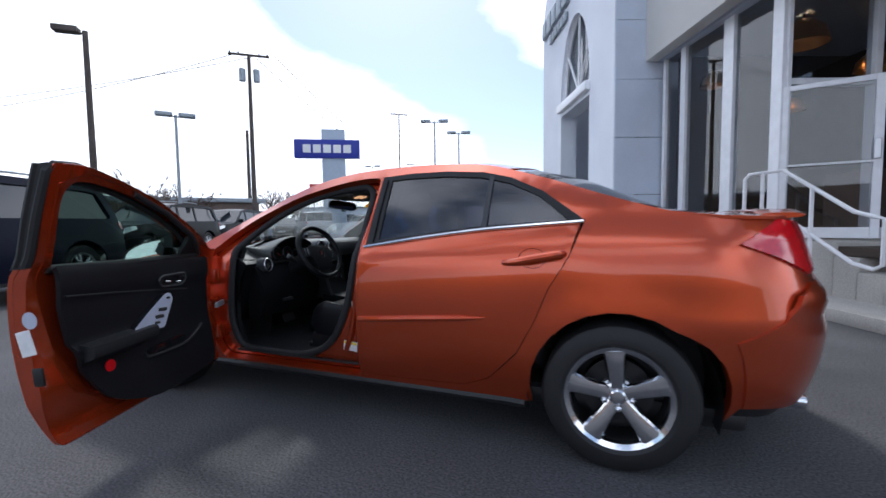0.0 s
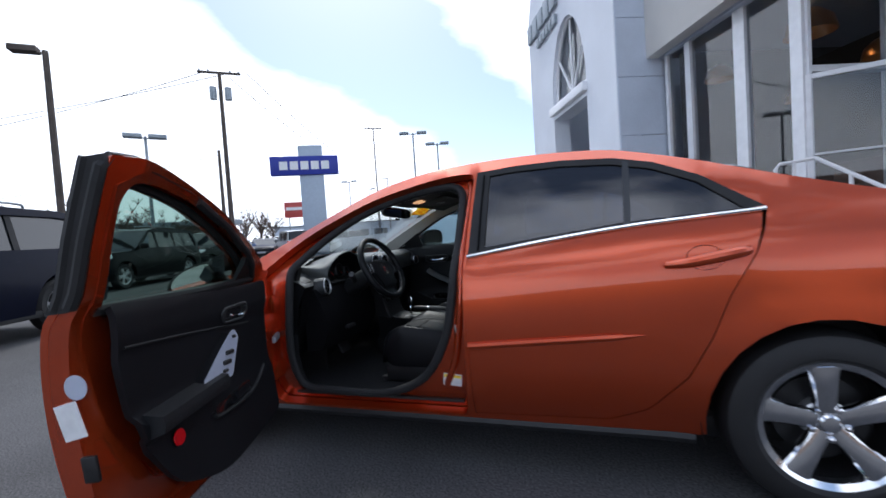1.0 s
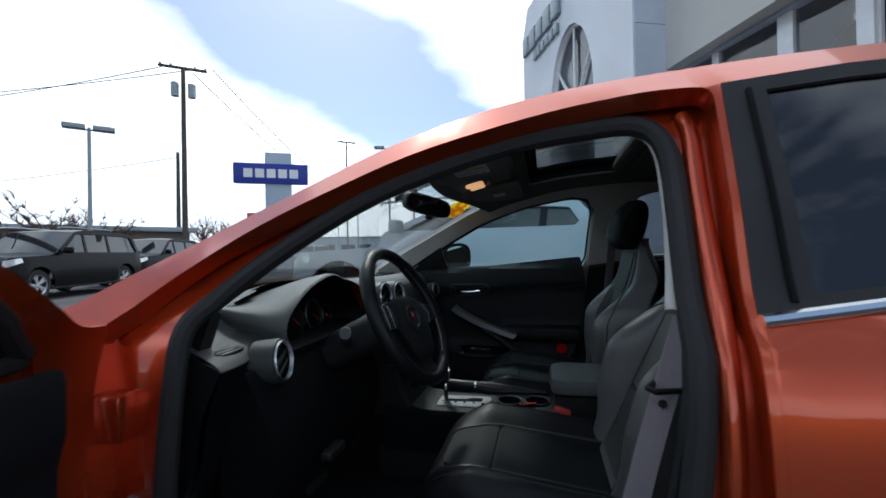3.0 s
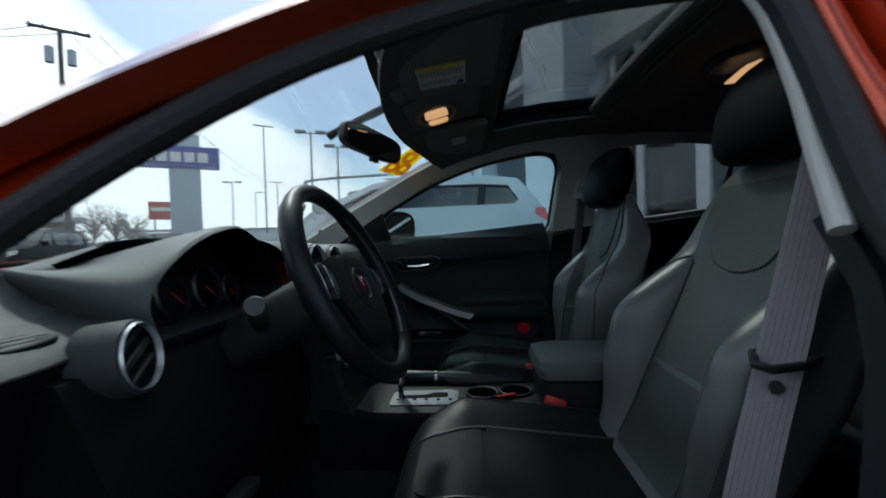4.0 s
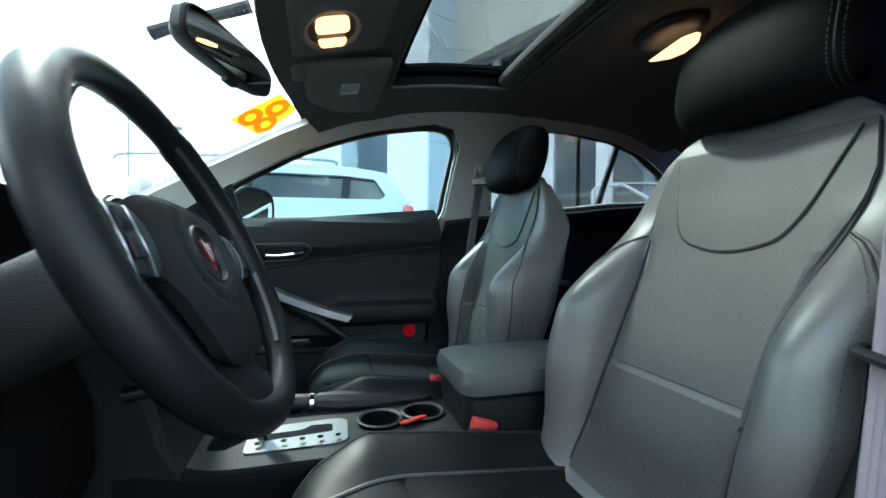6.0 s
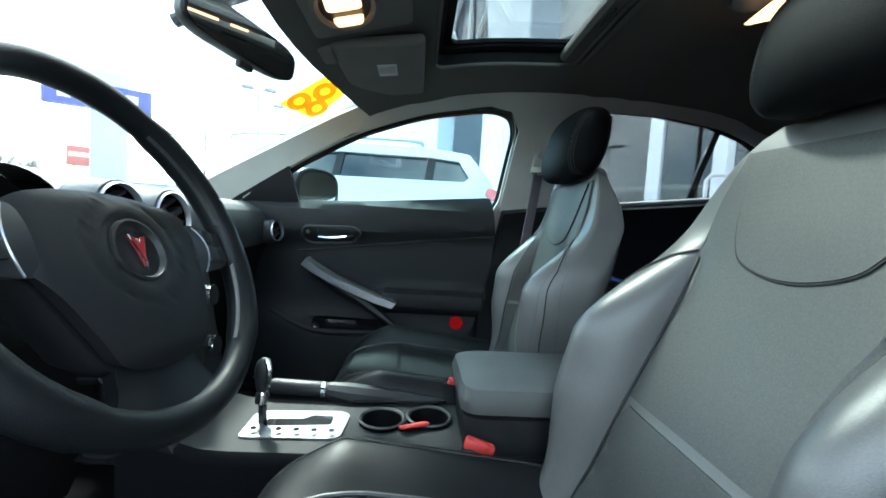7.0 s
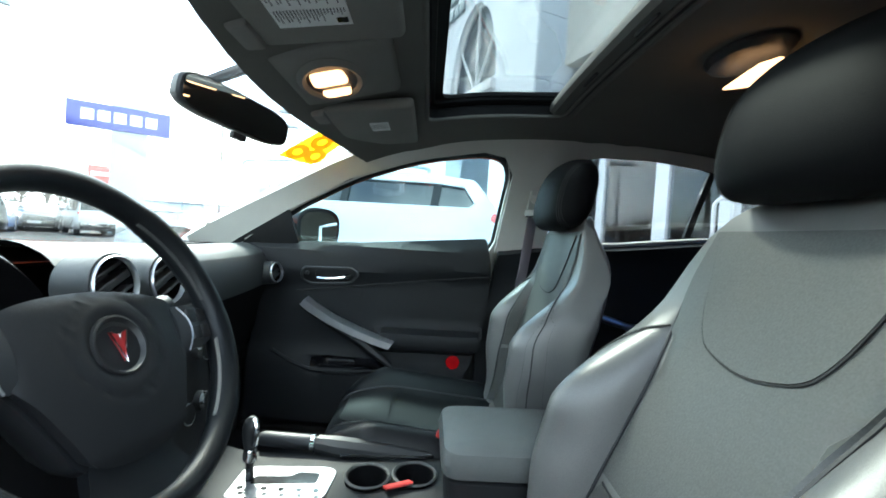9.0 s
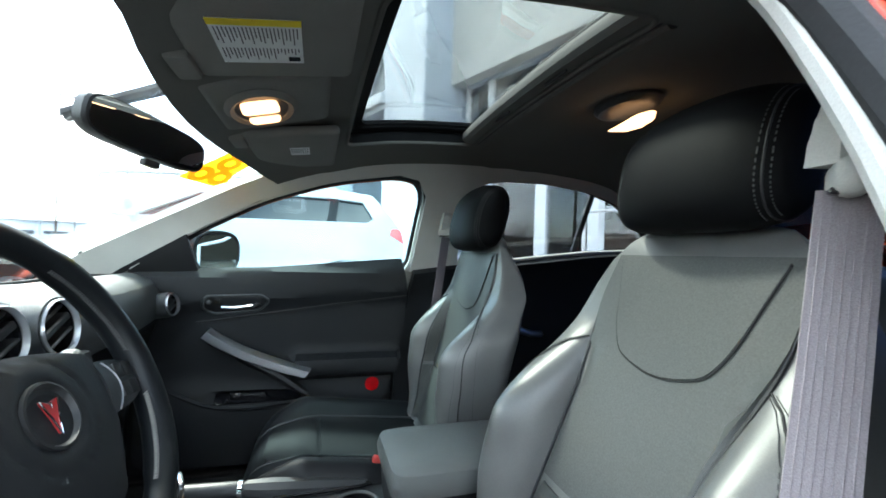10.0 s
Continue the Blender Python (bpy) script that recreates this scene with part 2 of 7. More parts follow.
WARMBULB = material("warm_bulb", (1, 0.8, 0.5), emit=(1.0, 0.75, 0.42), emit_strength=14)
BLUESIGN = material("blue_sign", (0.012, 0.028, 0.30), rough=0.4, spot=0.04)
GREYSIGN = material("light_blue_grey_pylon", (0.40, 0.47, 0.55), rough=0.5, spot=0.05)
WHITEPAINT = material("white_paint", (0.8, 0.8, 0.8), rough=0.4, spot=0.05, grain=0.03)
REDSIGN = material("faded_red_sign", (0.45, 0.06, 0.05), rough=0.5, spot=0.15, spot_scale=3)
WOODPOLE = material("weathered_pole_wood", (0.085, 0.07, 0.06), rough=0.9, spot=0.3, spot_scale=2, grain=0.3, grain_scale=40)
STEELPOLE = material("grey_steel_pole", (0.30, 0.34, 0.37), rough=0.5, metal=0.3, spot=0.1)
BARK = material("bare_twigs", (0.10, 0.075, 0.06), rough=0.9, spot=0.3)
DARKGREEN = material("far_conifers", (0.035, 0.045, 0.035), rough=0.9, spot=0.4, spot_scale=0.4)
# Distance haze is painted into the hill's blue-grey.
HILL = material("haze_tinted_hill", (0.16, 0.19, 0.21), rough=1.0, spot=0.2, spot_scale=0.02)
WHITECAR = material("white_car_paint", (0.62, 0.67, 0.70), rough=0.35, coat=1.0, spot=0.03, grain=0.02)
BLACKCAR = material("black_car_paint", (0.003, 0.0035, 0.005), rough=0.32, coat=0.05, spot=0.1, specular=0.12)
NAVYCAR = material("dark_blue_car_paint", (0.004, 0.006, 0.018), rough=0.32, metal=0.0, coat=0.05, spot=0.08, specular=0.12)
BLUECAR = material("blue_car_paint", (0.08, 0.15, 0.32), rough=0.3, metal=0.3, coat=1.0, spot=0.08)
SILVERCAR = material("silver_car_paint", (0.38, 0.39, 0.40), rough=0.32, metal=0.5, coat=1.0, spot=0.05)
CARGLASS = material("far_car_glass", (0.010, 0.014, 0.018), rough=0.04, coat=0.0, spot=0.1, specular=0.9)
PLATEBLUE = material("satin_blue_grey_plate", (0.55, 0.60, 0.72), rough=0.35, metal=0.25, spot=0.04, grain=0.05, grain_scale=700)
GREYSATIN = material("dark_satin_grey", (0.055, 0.058, 0.062), rough=0.38, metal=0.6, spot=0.05)
HEADLAMP = material("headlamp_lens", (0.65, 0.67, 0.68), rough=0.1, metal=0.5, coat=1.0, spot=0.2, spot_scale=40)
BROWNWALL = material("brown_shop_wall", (0.16, 0.12, 0.10), rough=0.85, spot=0.15, spot_scale=0.5)


def perforate(m, spacing):
    """Adds a field of fine pits to a leather."""
    n, l = m.node_tree.nodes, m.node_tree.links
    b = n["Principled BSDF"]
    where, dots, pit, rise = n.new("ShaderNodeTexCoord"), n.new("ShaderNodeTexVoronoi"), n.new("ShaderNodeMapRange"), n.new("ShaderNodeBump")
    dots.inputs["Scale"].default_value, dots.inputs["Randomness"].default_value = 1 / spacing, 0.0
    pit.inputs["From Min"].default_value, pit.inputs["From Max"].default_value = 0.18, 0.34
    rise.inputs["Strength"].default_value, rise.inputs["Distance"].default_value = 0.06, 0.0005
    parts_in, drop, flat = n.new("ShaderNodeSeparateXYZ"), n.new("ShaderNodeMath"), n.new("ShaderNodeCombineXYZ")
    drop.operation = "SUBTRACT"
    dots.voronoi_dimensions = "2D"
    l.new(where.outputs["Object"], parts_in.inputs["Vector"])
    l.new(parts_in.outputs["Z"], drop.inputs[0])
    l.new(parts_in.outputs["X"], drop.inputs[1])
    l.new(parts_in.outputs["Y"], flat.inputs["X"])
    l.new(drop.outputs[0], flat.inputs["Y"])
    l.new(flat.outputs["Vector"], dots.inputs["Vector"])
    l.new(dots.outputs["Distance"], pit.inputs["Value"])
    l.new(pit.outputs["Result"], rise.inputs["Height"])
    l.new(rise.outputs["Normal"], b.inputs["Normal"])
    return m


perforate(LEATHER_MAT, 0.0045)


# ---- mesh helpers ----
def part(name, bm, mat, parent=None, label="", sharp=0.6):
    """Links a bmesh as one mesh object, under a thing or a part."""
    bmesh.ops.recalc_face_normals(bm, faces=bm.faces)
    for f in bm.faces:
        f.smooth = True
    for e in bm.edges:
        if len(e.link_faces) == 2 and e.calc_face_angle(0) > sharp:
            e.smooth = False
    me = bpy.data.meshes.new(name)
    bm.to_mesh(me)
    bm.free()
    me.materials.append(mat)
    ob = new(name, me)
    if parent:
        ob.parent = parent
    if label:
        ob["label"] = label
    return ob


def thing(name, label, category, m=None, group="", kind=""):
    ob = new(name)
    ob.empty_display_size = 0.1
    if m is not None:
        ob.matrix_basis = m
    return tagged(ob, label, category, group, kind)


def box_bm(size, at=(0, 0, 0), bevel=0.0, segments=2, turn=None, bm=None):
    """A bevelled box centred at a place, added to bm or to a new bmesh."""
    one = bmesh.new()
    bmesh.ops.create_cube(one, size=1.0, matrix=Matrix.Diagonal((*size, 1)))
    if bevel:
        bmesh.ops.bevel(one, geom=one.edges[:], offset=bevel, segments=segments, affect="EDGES", profile=0.5)
    one.transform(Matrix.Translation(at) @ (turn if turn is not None else Matrix()))
    return joined(bm, one)


def joined(bm, one):
    if bm is None:
        return one
    me = bpy.data.meshes.new("scratch")
    one.to_mesh(me)
    one.free()
    bm.from_mesh(me)
    bpy.data.meshes.remove(me)
    return bm


def loft_bm(rings, closed=True, caps=True, bm=None):
    """Skins a list of rings with equal counts of points."""
    bm = bm or bmesh.new()
    rows = [[bm.verts.new(p) for p in r] for r in rings]
    n = len(rows[0])
    for a, b in zip(rows, rows[1:]):
        for i in range(n if closed else n - 1):
            j = (i + 1) % n
            bm.faces.new((a[i], a[j], b[j], b[i]))
    if caps and closed:
        for r in (rows[0], rows[-1]):
            try:
                bm.faces.new(r)
            except ValueError:
                pass
    return bm


def curve_points(points, steps=6, closed=False):
    """A smooth line through points (Catmull-Rom)."""
    pts = [Vector(p) for p in points]
    n, out = len(pts), []
    for i in range(n if closed else n - 1):
        if closed:
            a, b, c, d = pts[i - 1], pts[i], pts[(i + 1) % n], pts[(i + 2) % n]
        else:
            b, c = pts[i], pts[i + 1]
            a = pts[i - 1] if i else b * 2 - c
            d = pts[i + 2] if i + 2 < n else c * 2 - b
        for k in range(steps):
            t = k / steps
            out.append(0.5 * ((2 * b) + (c - a) * t + (2 * a - 5 * b + 4 * c - d) * t * t + (3 * b - a - 3 * c + d) * t ** 3))
    if not closed:
        out.append(pts[-1])
    return out


def tube_bm(points, radius, sides=10, closed=False, bm=None, squash=1.0):
    """A tube along points; radius is one number or one a point."""
    pts = [Vector(p) for p in points]
    n, rings, up = len(pts), [], None
    for i, p in enumerate(pts):
        along = (pts[(i + 1) % n] - pts[i - 1]) if closed else (pts[min(i + 1, n - 1)] - pts[max(i - 1, 0)])
        along.normalize()
        if up is None:
            up = along.orthogonal().normalized()
        up = (up - along * up.dot(along)).normalized()
        across = along.cross(up)
        r = radius[i] if isinstance(radius, (list, tuple)) else radius
        rings.append([p + (up * math.cos(a) + across * math.sin(a) * squash) * r for a in (2 * math.pi * k / sides for k in range(sides))])
    if closed:
        rings.append(rings[0])
        bm2 = loft_bm(rings, True, False, bm)
        bmesh.ops.remove_doubles(bm2, verts=bm2.verts, dist=1e-5)
        return bm2
    return loft_bm(rings, True, True, bm)


def lathe_bm(profile, steps=32, m=None, bm=None):
    """Turns a profile of (radius, height) round z, then moves it by m."""
    rings = [[Vector((r * math.cos(a), r * math.sin(a), h)) for a in (2 * math.pi * k / steps for k in range(steps))] for r, h in profile]
    one = loft_bm(rings, True, False)
    bmesh.ops.remove_doubles(one, verts=one.verts, dist=1e-6)
    if m is not None:
        one.transform(m)
    return joined(bm, one)


def inside(p, poly):
    hit, j = False, len(poly) - 1
    for i in range(len(poly)):
        a, b = poly[i], poly[j]
        if (a[1] > p[1]) != (b[1] > p[1]) and p[0] < (b[0] - a[0]) * (p[1] - a[1]) / (b[1] - a[1]) + a[0]:
            hit = not hit
        j = i
    return hit


def dense(poly, step):
    out = []
    for a, b in zip(poly, poly[1:] + poly[:1]):
        n = max(1, int(math.dist(a, b) / step))
        out += [(a[0] + (b[0] - a[0]) * k / n, a[1] + (b[1] - a[1]) * k / n) for k in range(n)]
    return out


def rounded(poly, r, n=4):
    """Rounds the corners of a 2D polygon; r is one radius or one a corner."""
    out = []
    for i, p in enumerate(poly):
        a, b, c = Vector(poly[i - 1]), Vector(p), Vector(poly[(i + 1) % len(poly)])
        rr = r[i] if isinstance(r, (list, tuple)) else r
        d1, d2 = min(rr, (a - b).length * 0.45), min(rr, (c - b).length * 0.45)
        if rr <= 0:
            out.append((b.x, b.y))
            continue
        s, e = b + (a - b).normalized() * d1, b + (c - b).normalized() * d2
        for k in range(n + 1):
            t = k / n
            q = s * (1 - t) ** 2 + b * 2 * t * (1 - t) + e * t * t
            out.append((q.x, q.y))
    return out


def sheet_bm(outline, surface, thick=0.0, holes=(), step=0.05, bm=None, edge_step=None):
    """A sheet of a surface(s, t) cut out by an outline with holes, given thickness away from the surface's outer side."""
    edge_step = edge_step or step
    rings = [dense(list(outline), edge_step)] + [dense(list(h), edge_step) for h in holes]
    pts, edges = [], []
    for ring in rings:
        base = len(pts)
        pts += [Vector(p) for p in ring]
        edges += [(base + i, base + (i + 1) % len(ring)) for i in range(len(ring))]
    xs, ys = [p.x for p in pts], [p.y for p in pts]
    border = np.array([(p.x, p.y) for p in pts])
    for gx in np.arange(min(xs), max(xs), step):
        for gy in np.arange(min(ys), max(ys), step):
            if inside((gx, gy), rings[0]) and not any(inside((gx, gy), h) for h in rings[1:]):
                if np.min(np.hypot(border[:, 0] - gx, border[:, 1] - gy)) > step * 0.45:
                    pts.append(Vector((gx, gy)))
    co, _, faces, *_ = geometry.delaunay_2d_cdt(pts, edges, [], 0, 1e-6)
    keep = []
    for f in faces:
        c = sum((co[i] for i in f), Vector((0, 0))) / len(f)
        if inside(c, rings[0]) and not any(inside(c, h) for h in rings[1:]):
            keep.append(tuple(f))
    bm = bm or bmesh.new()
    e = 1e-3
    place, back = {}, {}
    for i in {k for f in keep for k in f}:
        s, t = co[i]
        p = Vector(surface(s, t))
        place[i] = bm.verts.new(p)
        if thick:
            n = (Vector(surface(s + e, t)) - Vector(surface(s - e, t))).cross(Vector(surface(s, t + e)) - Vector(surface(s, t - e)))
            back[i] = bm.verts.new(p - n.normalized() * thick)
    count = {}
    for f in keep:
        bm.faces.new([place[i] for i in f])
        if thick:
            bm.faces.new([back[i] for i in reversed(f)])
        for a, b in zip(f, f[1:] + f[:1]):
            key = (min(a, b), max(a, b))
            count.setdefault(key, []).append((a, b))
    if thick:
        for (_, uses) in count.items():
            if len(uses) == 1:
                a, b = uses[0]
                bm.faces.new((place[b], place[a], back[a], back[b]))
    return bm


def mirrored(bm):
    bm.transform(Matrix.Diagonal((1, -1, 1, 1)))
    bmesh.ops.reverse_faces(bm, faces=bm.faces)
    return bm


def lerp(x, xs, ys):
    return float(np.interp(x, xs, ys))


def eased(x, xs, ys):
    """A smooth line through a table (cubic, with slopes from the neighbours)."""
    if x <= xs[0]:
        return ys[0]
    if x >= xs[-1]:
        return ys[-1]
    i = int(np.searchsorted(xs, x)) - 1
    i = max(0, min(i, len(xs) - 2))

    def slope(k):
        a, b = max(0, k - 1), min(len(xs) - 1, k + 1)
        return (ys[b] - ys[a]) / (xs[b] - xs[a])
    h = xs[i + 1] - xs[i]
    t = (x - xs[i]) / h
    return float((2 * t ** 3 - 3 * t * t + 1) * ys[i] + (t ** 3 - 2 * t * t + t) * h * slope(i) + (3 * t * t - 2 * t ** 3) * ys[i + 1] + (t ** 3 - t * t) * h * slope(i + 1))


def smooth_step(a, b, x):
    t = min(1.0, max(0.0, (x - a) / (b - a)))
    return t * t * (3 - 2 * t)
# ---- ground ----
ground_bm = bmesh.new()
xs_ground = [-900, -400, -150, -60, -30, -20, -12, -9, -8, -7, -6, -5, -4, -3, 0, 6, 12, 30, 100, 900]
rows_ground = [[Vector((x, y, 0.05 * smooth_step(-3.5, -8.0, x))) for y in (-900, -100, -20, -5, 0, 5, 20, 100, 900)] for x in xs_ground]
loft_bm(rows_ground, False, False, ground_bm)
ground = tagged(part("ground", ground_bm, ASPHALT), "worn dark asphalt of the car lot", "ground", kind="structure")

# ---- the dealership building ----
BA = 68.0
ALONG = Vector((math.cos(radians(BA)), -math.sin(radians(BA)), 0))     # along the street front, towards the entrance
INTO = Vector((math.sin(radians(BA)), math.cos(radians(BA)), 0))       # into the building
CORNER = Vector((1.505, 6.65, 0))                                      # free corner of the arched portal
BUILD = Matrix(((ALONG.x, INTO.x, 0, CORNER.x), (ALONG.y, INTO.y, 0, CORNER.y), (0, 0, 1, 0), (0, 0, 0, 1)))


def at_building(bm):
    bm.transform(BUILD)
    return bm


building = thing("dealership", "white stucco car dealership with an arched portal and a glazed entrance", "building", kind="structure")
# portal wall with a fan window over a passage: sheet in (u, z)
ARCH_U, ARCH_R, ARCH_Z = -2.52, 1.12, 4.42
fan_hole = [(ARCH_U + ARCH_R * math.cos(a), ARCH_Z + 1.95 * math.sin(a)) for a in np.linspace(0, math.pi, 20)]
portal = sheet_bm([(-5.6, 0), (0, 0), (0, 7.6), (-0.4, 8.3), (-5.2, 8.3), (-5.6, 7.6)], lambda u, z: Vector((u, 0, z)), 0.45, [fan_hole, [(ARCH_U - ARCH_R, 0.004), (ARCH_U + ARCH_R, 0.004), (ARCH_U + ARCH_R, 4.05), (ARCH_U - ARCH_R, 4.05)]], 0.8, edge_step=0.4)
part("portal_wall", at_building(portal), WHITEWALL, building, "white stucco portal wall with an arch")
fan = part("fan_window", at_building(sheet_bm(fan_hole, lambda u, z: Vector((u, 0.2, z)), 0.01, (), 0.4)), STOREGLASS, building)
ribs = tube_bm([(ARCH_U + ARCH_R * math.cos(a), 0.14, ARCH_Z + 1.95 * math.sin(a)) for a in np.linspace(0, math.pi, 24)], 0.055, 6)
for a in (40, 90, 142):
    ribs = joined(ribs, tube_bm([(ARCH_U, 0.14, ARCH_Z + 0.02), (ARCH_U + ARCH_R * math.cos(radians(a)), 0.14, ARCH_Z + 1.95 * math.sin(radians(a)))], 0.035, 6))
ribs = box_bm((2 * ARCH_R + 0.1, 0.34, 0.22), (ARCH_U, 0.05, 4.26), 0.02, bm=ribs)
part("fan_bars", at_building(ribs), ALU, fan, "white bars of the fan window")
part("passage_wall", at_building(box_bm((0.2, 5.0, 4.1), (ARCH_U + ARCH_R + 0.14, 2.7, 2.05))), GREYPANEL, building)
part("passage_back", at_building(box_bm((6.0, 0.2, 8.2), (-3.0, 5.3, 4.1))), GREYPANEL, building)
part("portal_roof", at_building(box_bm((5.4, 5.2, 0.2), (-2.8, 2.9, 7.4))), GREYPANEL, building)
part("portal_far_side", at_building(box_bm((0.3, 5.0, 7.5), (-5.4, 2.9, 3.75))), WHITEWALL, building)
# sign letters on the portal, too small to read: bars
letters = bmesh.new()
for k in range(5):
    box_bm((0.42, 0.10, 0.55 if k % 2 else 0.5), (-3.1 - 0.52 * k, -0.06, 7.15), 0.02, bm=letters)
for k in range(6):
    box_bm((0.2, 0.08, 0.24), (-3.1 - 0.28 * k, -0.05, 6.6), 0.01, bm=letters)
part("sign_letters", at_building(letters), STEELPOLE, building, "dark metal sign letters")

# the portal's return towards the windows: stone panels with open joints
ret = thing("portal_return", "blue-grey stone panelled side of the portal", "wall", kind="structure")
part("backing", at_building(box_bm((0.36, 1.0, 8.0), (-0.21, 0.52, 4.0))), PLASTIC, ret)
for row in range(7):
    for col in range(1):
        z0 = 0.45 + 1.16 * row
        slab = box_bm((0.03, 0.985, 1.150), (0.018, 0.505, z0 + 0.58), 0.004, 1)
        part("stone_panel", at_building(slab), GREYPANEL, ret)
tagged(ret, kind="structure")

# fascia and soffit over the windows
FV = 0.62
part("fascia", at_building(box_bm((9.0, 0.25, 3.2), (4.52, FV + 0.125, 5.87), 0.01)), SOFFIT, building, "cream fascia")
part("soffit", at_building(box_bm((9.0, 3.6, 0.1), (4.52, FV + 2.1, 4.31))), GREYPANEL, building)
badge = lathe_bm([(0.0, 0), (0.32, 0), (0.34, 0.03), (0.30, 0.06), (0.0, 0.06)], 28, BUILD @ Matrix.Translation((1.9, FV, 5.6)) @ Matrix.Rotation(math.pi / 2, 4, "X"))
part("badge", badge, CHROME, building, "round silver badge")

# window wall from the portal to the entrance post, then the entrance, which faces the car
WB, WC = Vector((2.43, 7.0, 0)), Vector((3.62, 4.40, 0))
WD = (WC - WB).normalized()
WALL = Matrix(((WD.x, -WD.y, 0, WB.x), (WD.y, WD.x, 0, WB.y), (0, 0, 1, 0), (0, 0, 0, 1)))
front = thing("window_1", "tall storefront windows in white aluminium frames", "window", kind="structure")


def bar_at(m, u0, u1, z0, z1, deep=0.12, v=0.0, parent=front, name="window_frame", mat=ALU):
    one = box_bm((u1 - u0, deep, z1 - z0), ((u0 + u1) / 2, v, (z0 + z1) / 2), 0.006, 1)
    one.transform(m)
    return part(name, one, mat, parent)


for u0, u1 in ((0.10, 0.18), (0.66, 0.80), (1.77, 1.99), (2.72, 2.90)):
    bar_at(WALL, u0, u1, 0.6, 4.26)
for u0, u1 in ((0.18, 0.66), (0.80, 1.77), (1.99, 2.72)):
    one = box_bm((u1 - u0, 0.012, 3.6), ((u0 + u1) / 2, 0.0, 2.45))
    one.transform(WALL)
    part("pane", one, STOREGLASS, front)
bar_at(WALL, 0.0, 2.9, 0.0, 0.62, 0.2, 0.0, building, "window_plinth", GREYPANEL)
ED = Vector((0.93, 0.37, 0)).normalized()
ENT = Matrix(((ED.x, -ED.y, 0, WC.x), (ED.y, ED.x, 0, WC.y), (0, 0, 1, 0), (0, 0, 0, 1)))
entrance = thing("window_2", "glazed entrance front in white aluminium", "window", kind="structure")
bar_at(ENT, 0.0, 0.06, 0.8, 4.26, 0.14, 0.0, entrance)
bar_at(ENT, 1.20, 1.30, 0.8, 4.26, 0.14, 0.0, entrance)
bar_at(ENT, 3.4, 3.5, 0.8, 4.26, 0.14, 0.0, entrance)
bar_at(ENT, 0.06, 3.4, 2.90, 2.99, 0.12, 0.0, entrance)
bar_at(ENT, 1.30, 3.4, 0.8, 0.95, 0.12, 0.0, entrance)
for u0, u1, z0, z1 in ((0.06, 1.20, 2.99, 4.26), (1.30, 3.4, 2.99, 4.26), (1.30, 3.4, 0.95, 2.90)):
    one = box_bm((u1 - u0, 0.012, z1 - z0), ((u0 + u1) / 2, 0.0, (z0 + z1) / 2))
    one.transform(ENT)
    part("pane", one, STOREGLASS, entrance)
# the entrance door, standing ajar
leaf_m = Matrix.Translation((WC.x, WC.y, 0)) @ Matrix.Rotation(math.atan2(-0.237, 0.948), 4, "Z")
leaf = thing("door_1", "glass entrance door in a white frame, standing ajar", "door", kind="structure")
for u0, u1, z0, z1 in ((0.0, 0.07, 0.83, 2.87), (0.91, 1.0, 0.83, 2.87), (0.07, 0.91, 2.80, 2.87), (0.07, 0.91, 0.83, 0.97)):
    bar_at(leaf_m, u0, u1, z0, z1, 0.045, -0.03, leaf, "door_frame")
one = box_bm((0.84, 0.010, 1.83), (0.49, -0.03, 1.885))
one.transform(leaf_m)
part("pane", one, STOREGLASS, leaf)
one = box_bm((0.84, 0.05, 0.03), (0.49, -0.06, 1.80), 0.005, 1)
one.transform(leaf_m)
part("push_bar", one, SATIN, leaf, "silver push bar")
one = box_bm((0.07, 0.06, 0.25), (0.94, -0.07, 1.95), 0.008, 1)
one.transform(leaf_m)
part("lock_case", one, SATIN, leaf)
# showroom behind the glass
room = thing("showroom", "dark showroom behind the glass", "room", kind="structure")
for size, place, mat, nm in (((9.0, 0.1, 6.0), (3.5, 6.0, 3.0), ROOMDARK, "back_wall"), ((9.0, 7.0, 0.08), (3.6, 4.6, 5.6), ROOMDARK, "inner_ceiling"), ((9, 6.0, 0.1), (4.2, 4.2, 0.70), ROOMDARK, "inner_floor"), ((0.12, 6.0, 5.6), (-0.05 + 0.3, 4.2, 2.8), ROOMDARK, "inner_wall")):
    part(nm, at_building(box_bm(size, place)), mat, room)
part("desk", at_building(box_bm((1.6, 0.6, 1.1), (2.0, 3.6, 1.3), 0.02)), BROWNWALL, room)
for spot_at, big in (((4.21, 5.55, 3.78), 1.3), ((3.207, 6.4, 3.52), 0.9), ((4.42, 6.5, 2.98), 0.75), ((5.1, 5.6, 3.3), 0.9)):
    pendant = thing("pendant_lamp", "copper dome pendant lamp, lit", "lamp", Matrix.Translation(spot_at) @ Matrix.Scale(big, 4), "pendant lamps in the showroom")
    part("shade", lathe_bm([(0.05, 0.30), (0.10, 0.28), (0.22, 0.16), (0.26, 0.0), (0.25, 0.0), (0.20, 0.15), (0.04, 0.28)], 24), COPPER, pendant)
    part("bulb", lathe_bm([(0.0, 0.08), (0.05, 0.10), (0.06, 0.15), (0.03, 0.22), (0.0, 0.22)], 12), WARMBULB, pendant)
    part("stem", tube_bm([(0, 0, 0.28), (0, 0, 0.36)], 0.012, 6), PLASTIC, pendant)

# steps and sidewalk
STEP = ENT
stair = thing("entrance_steps", "grey concrete entrance steps", "steps", kind="structure")
for k in range(4):
    rise, deep = 0.305 + 0.165 * k, 0.34 + (0.7 if k == 3 else 0)
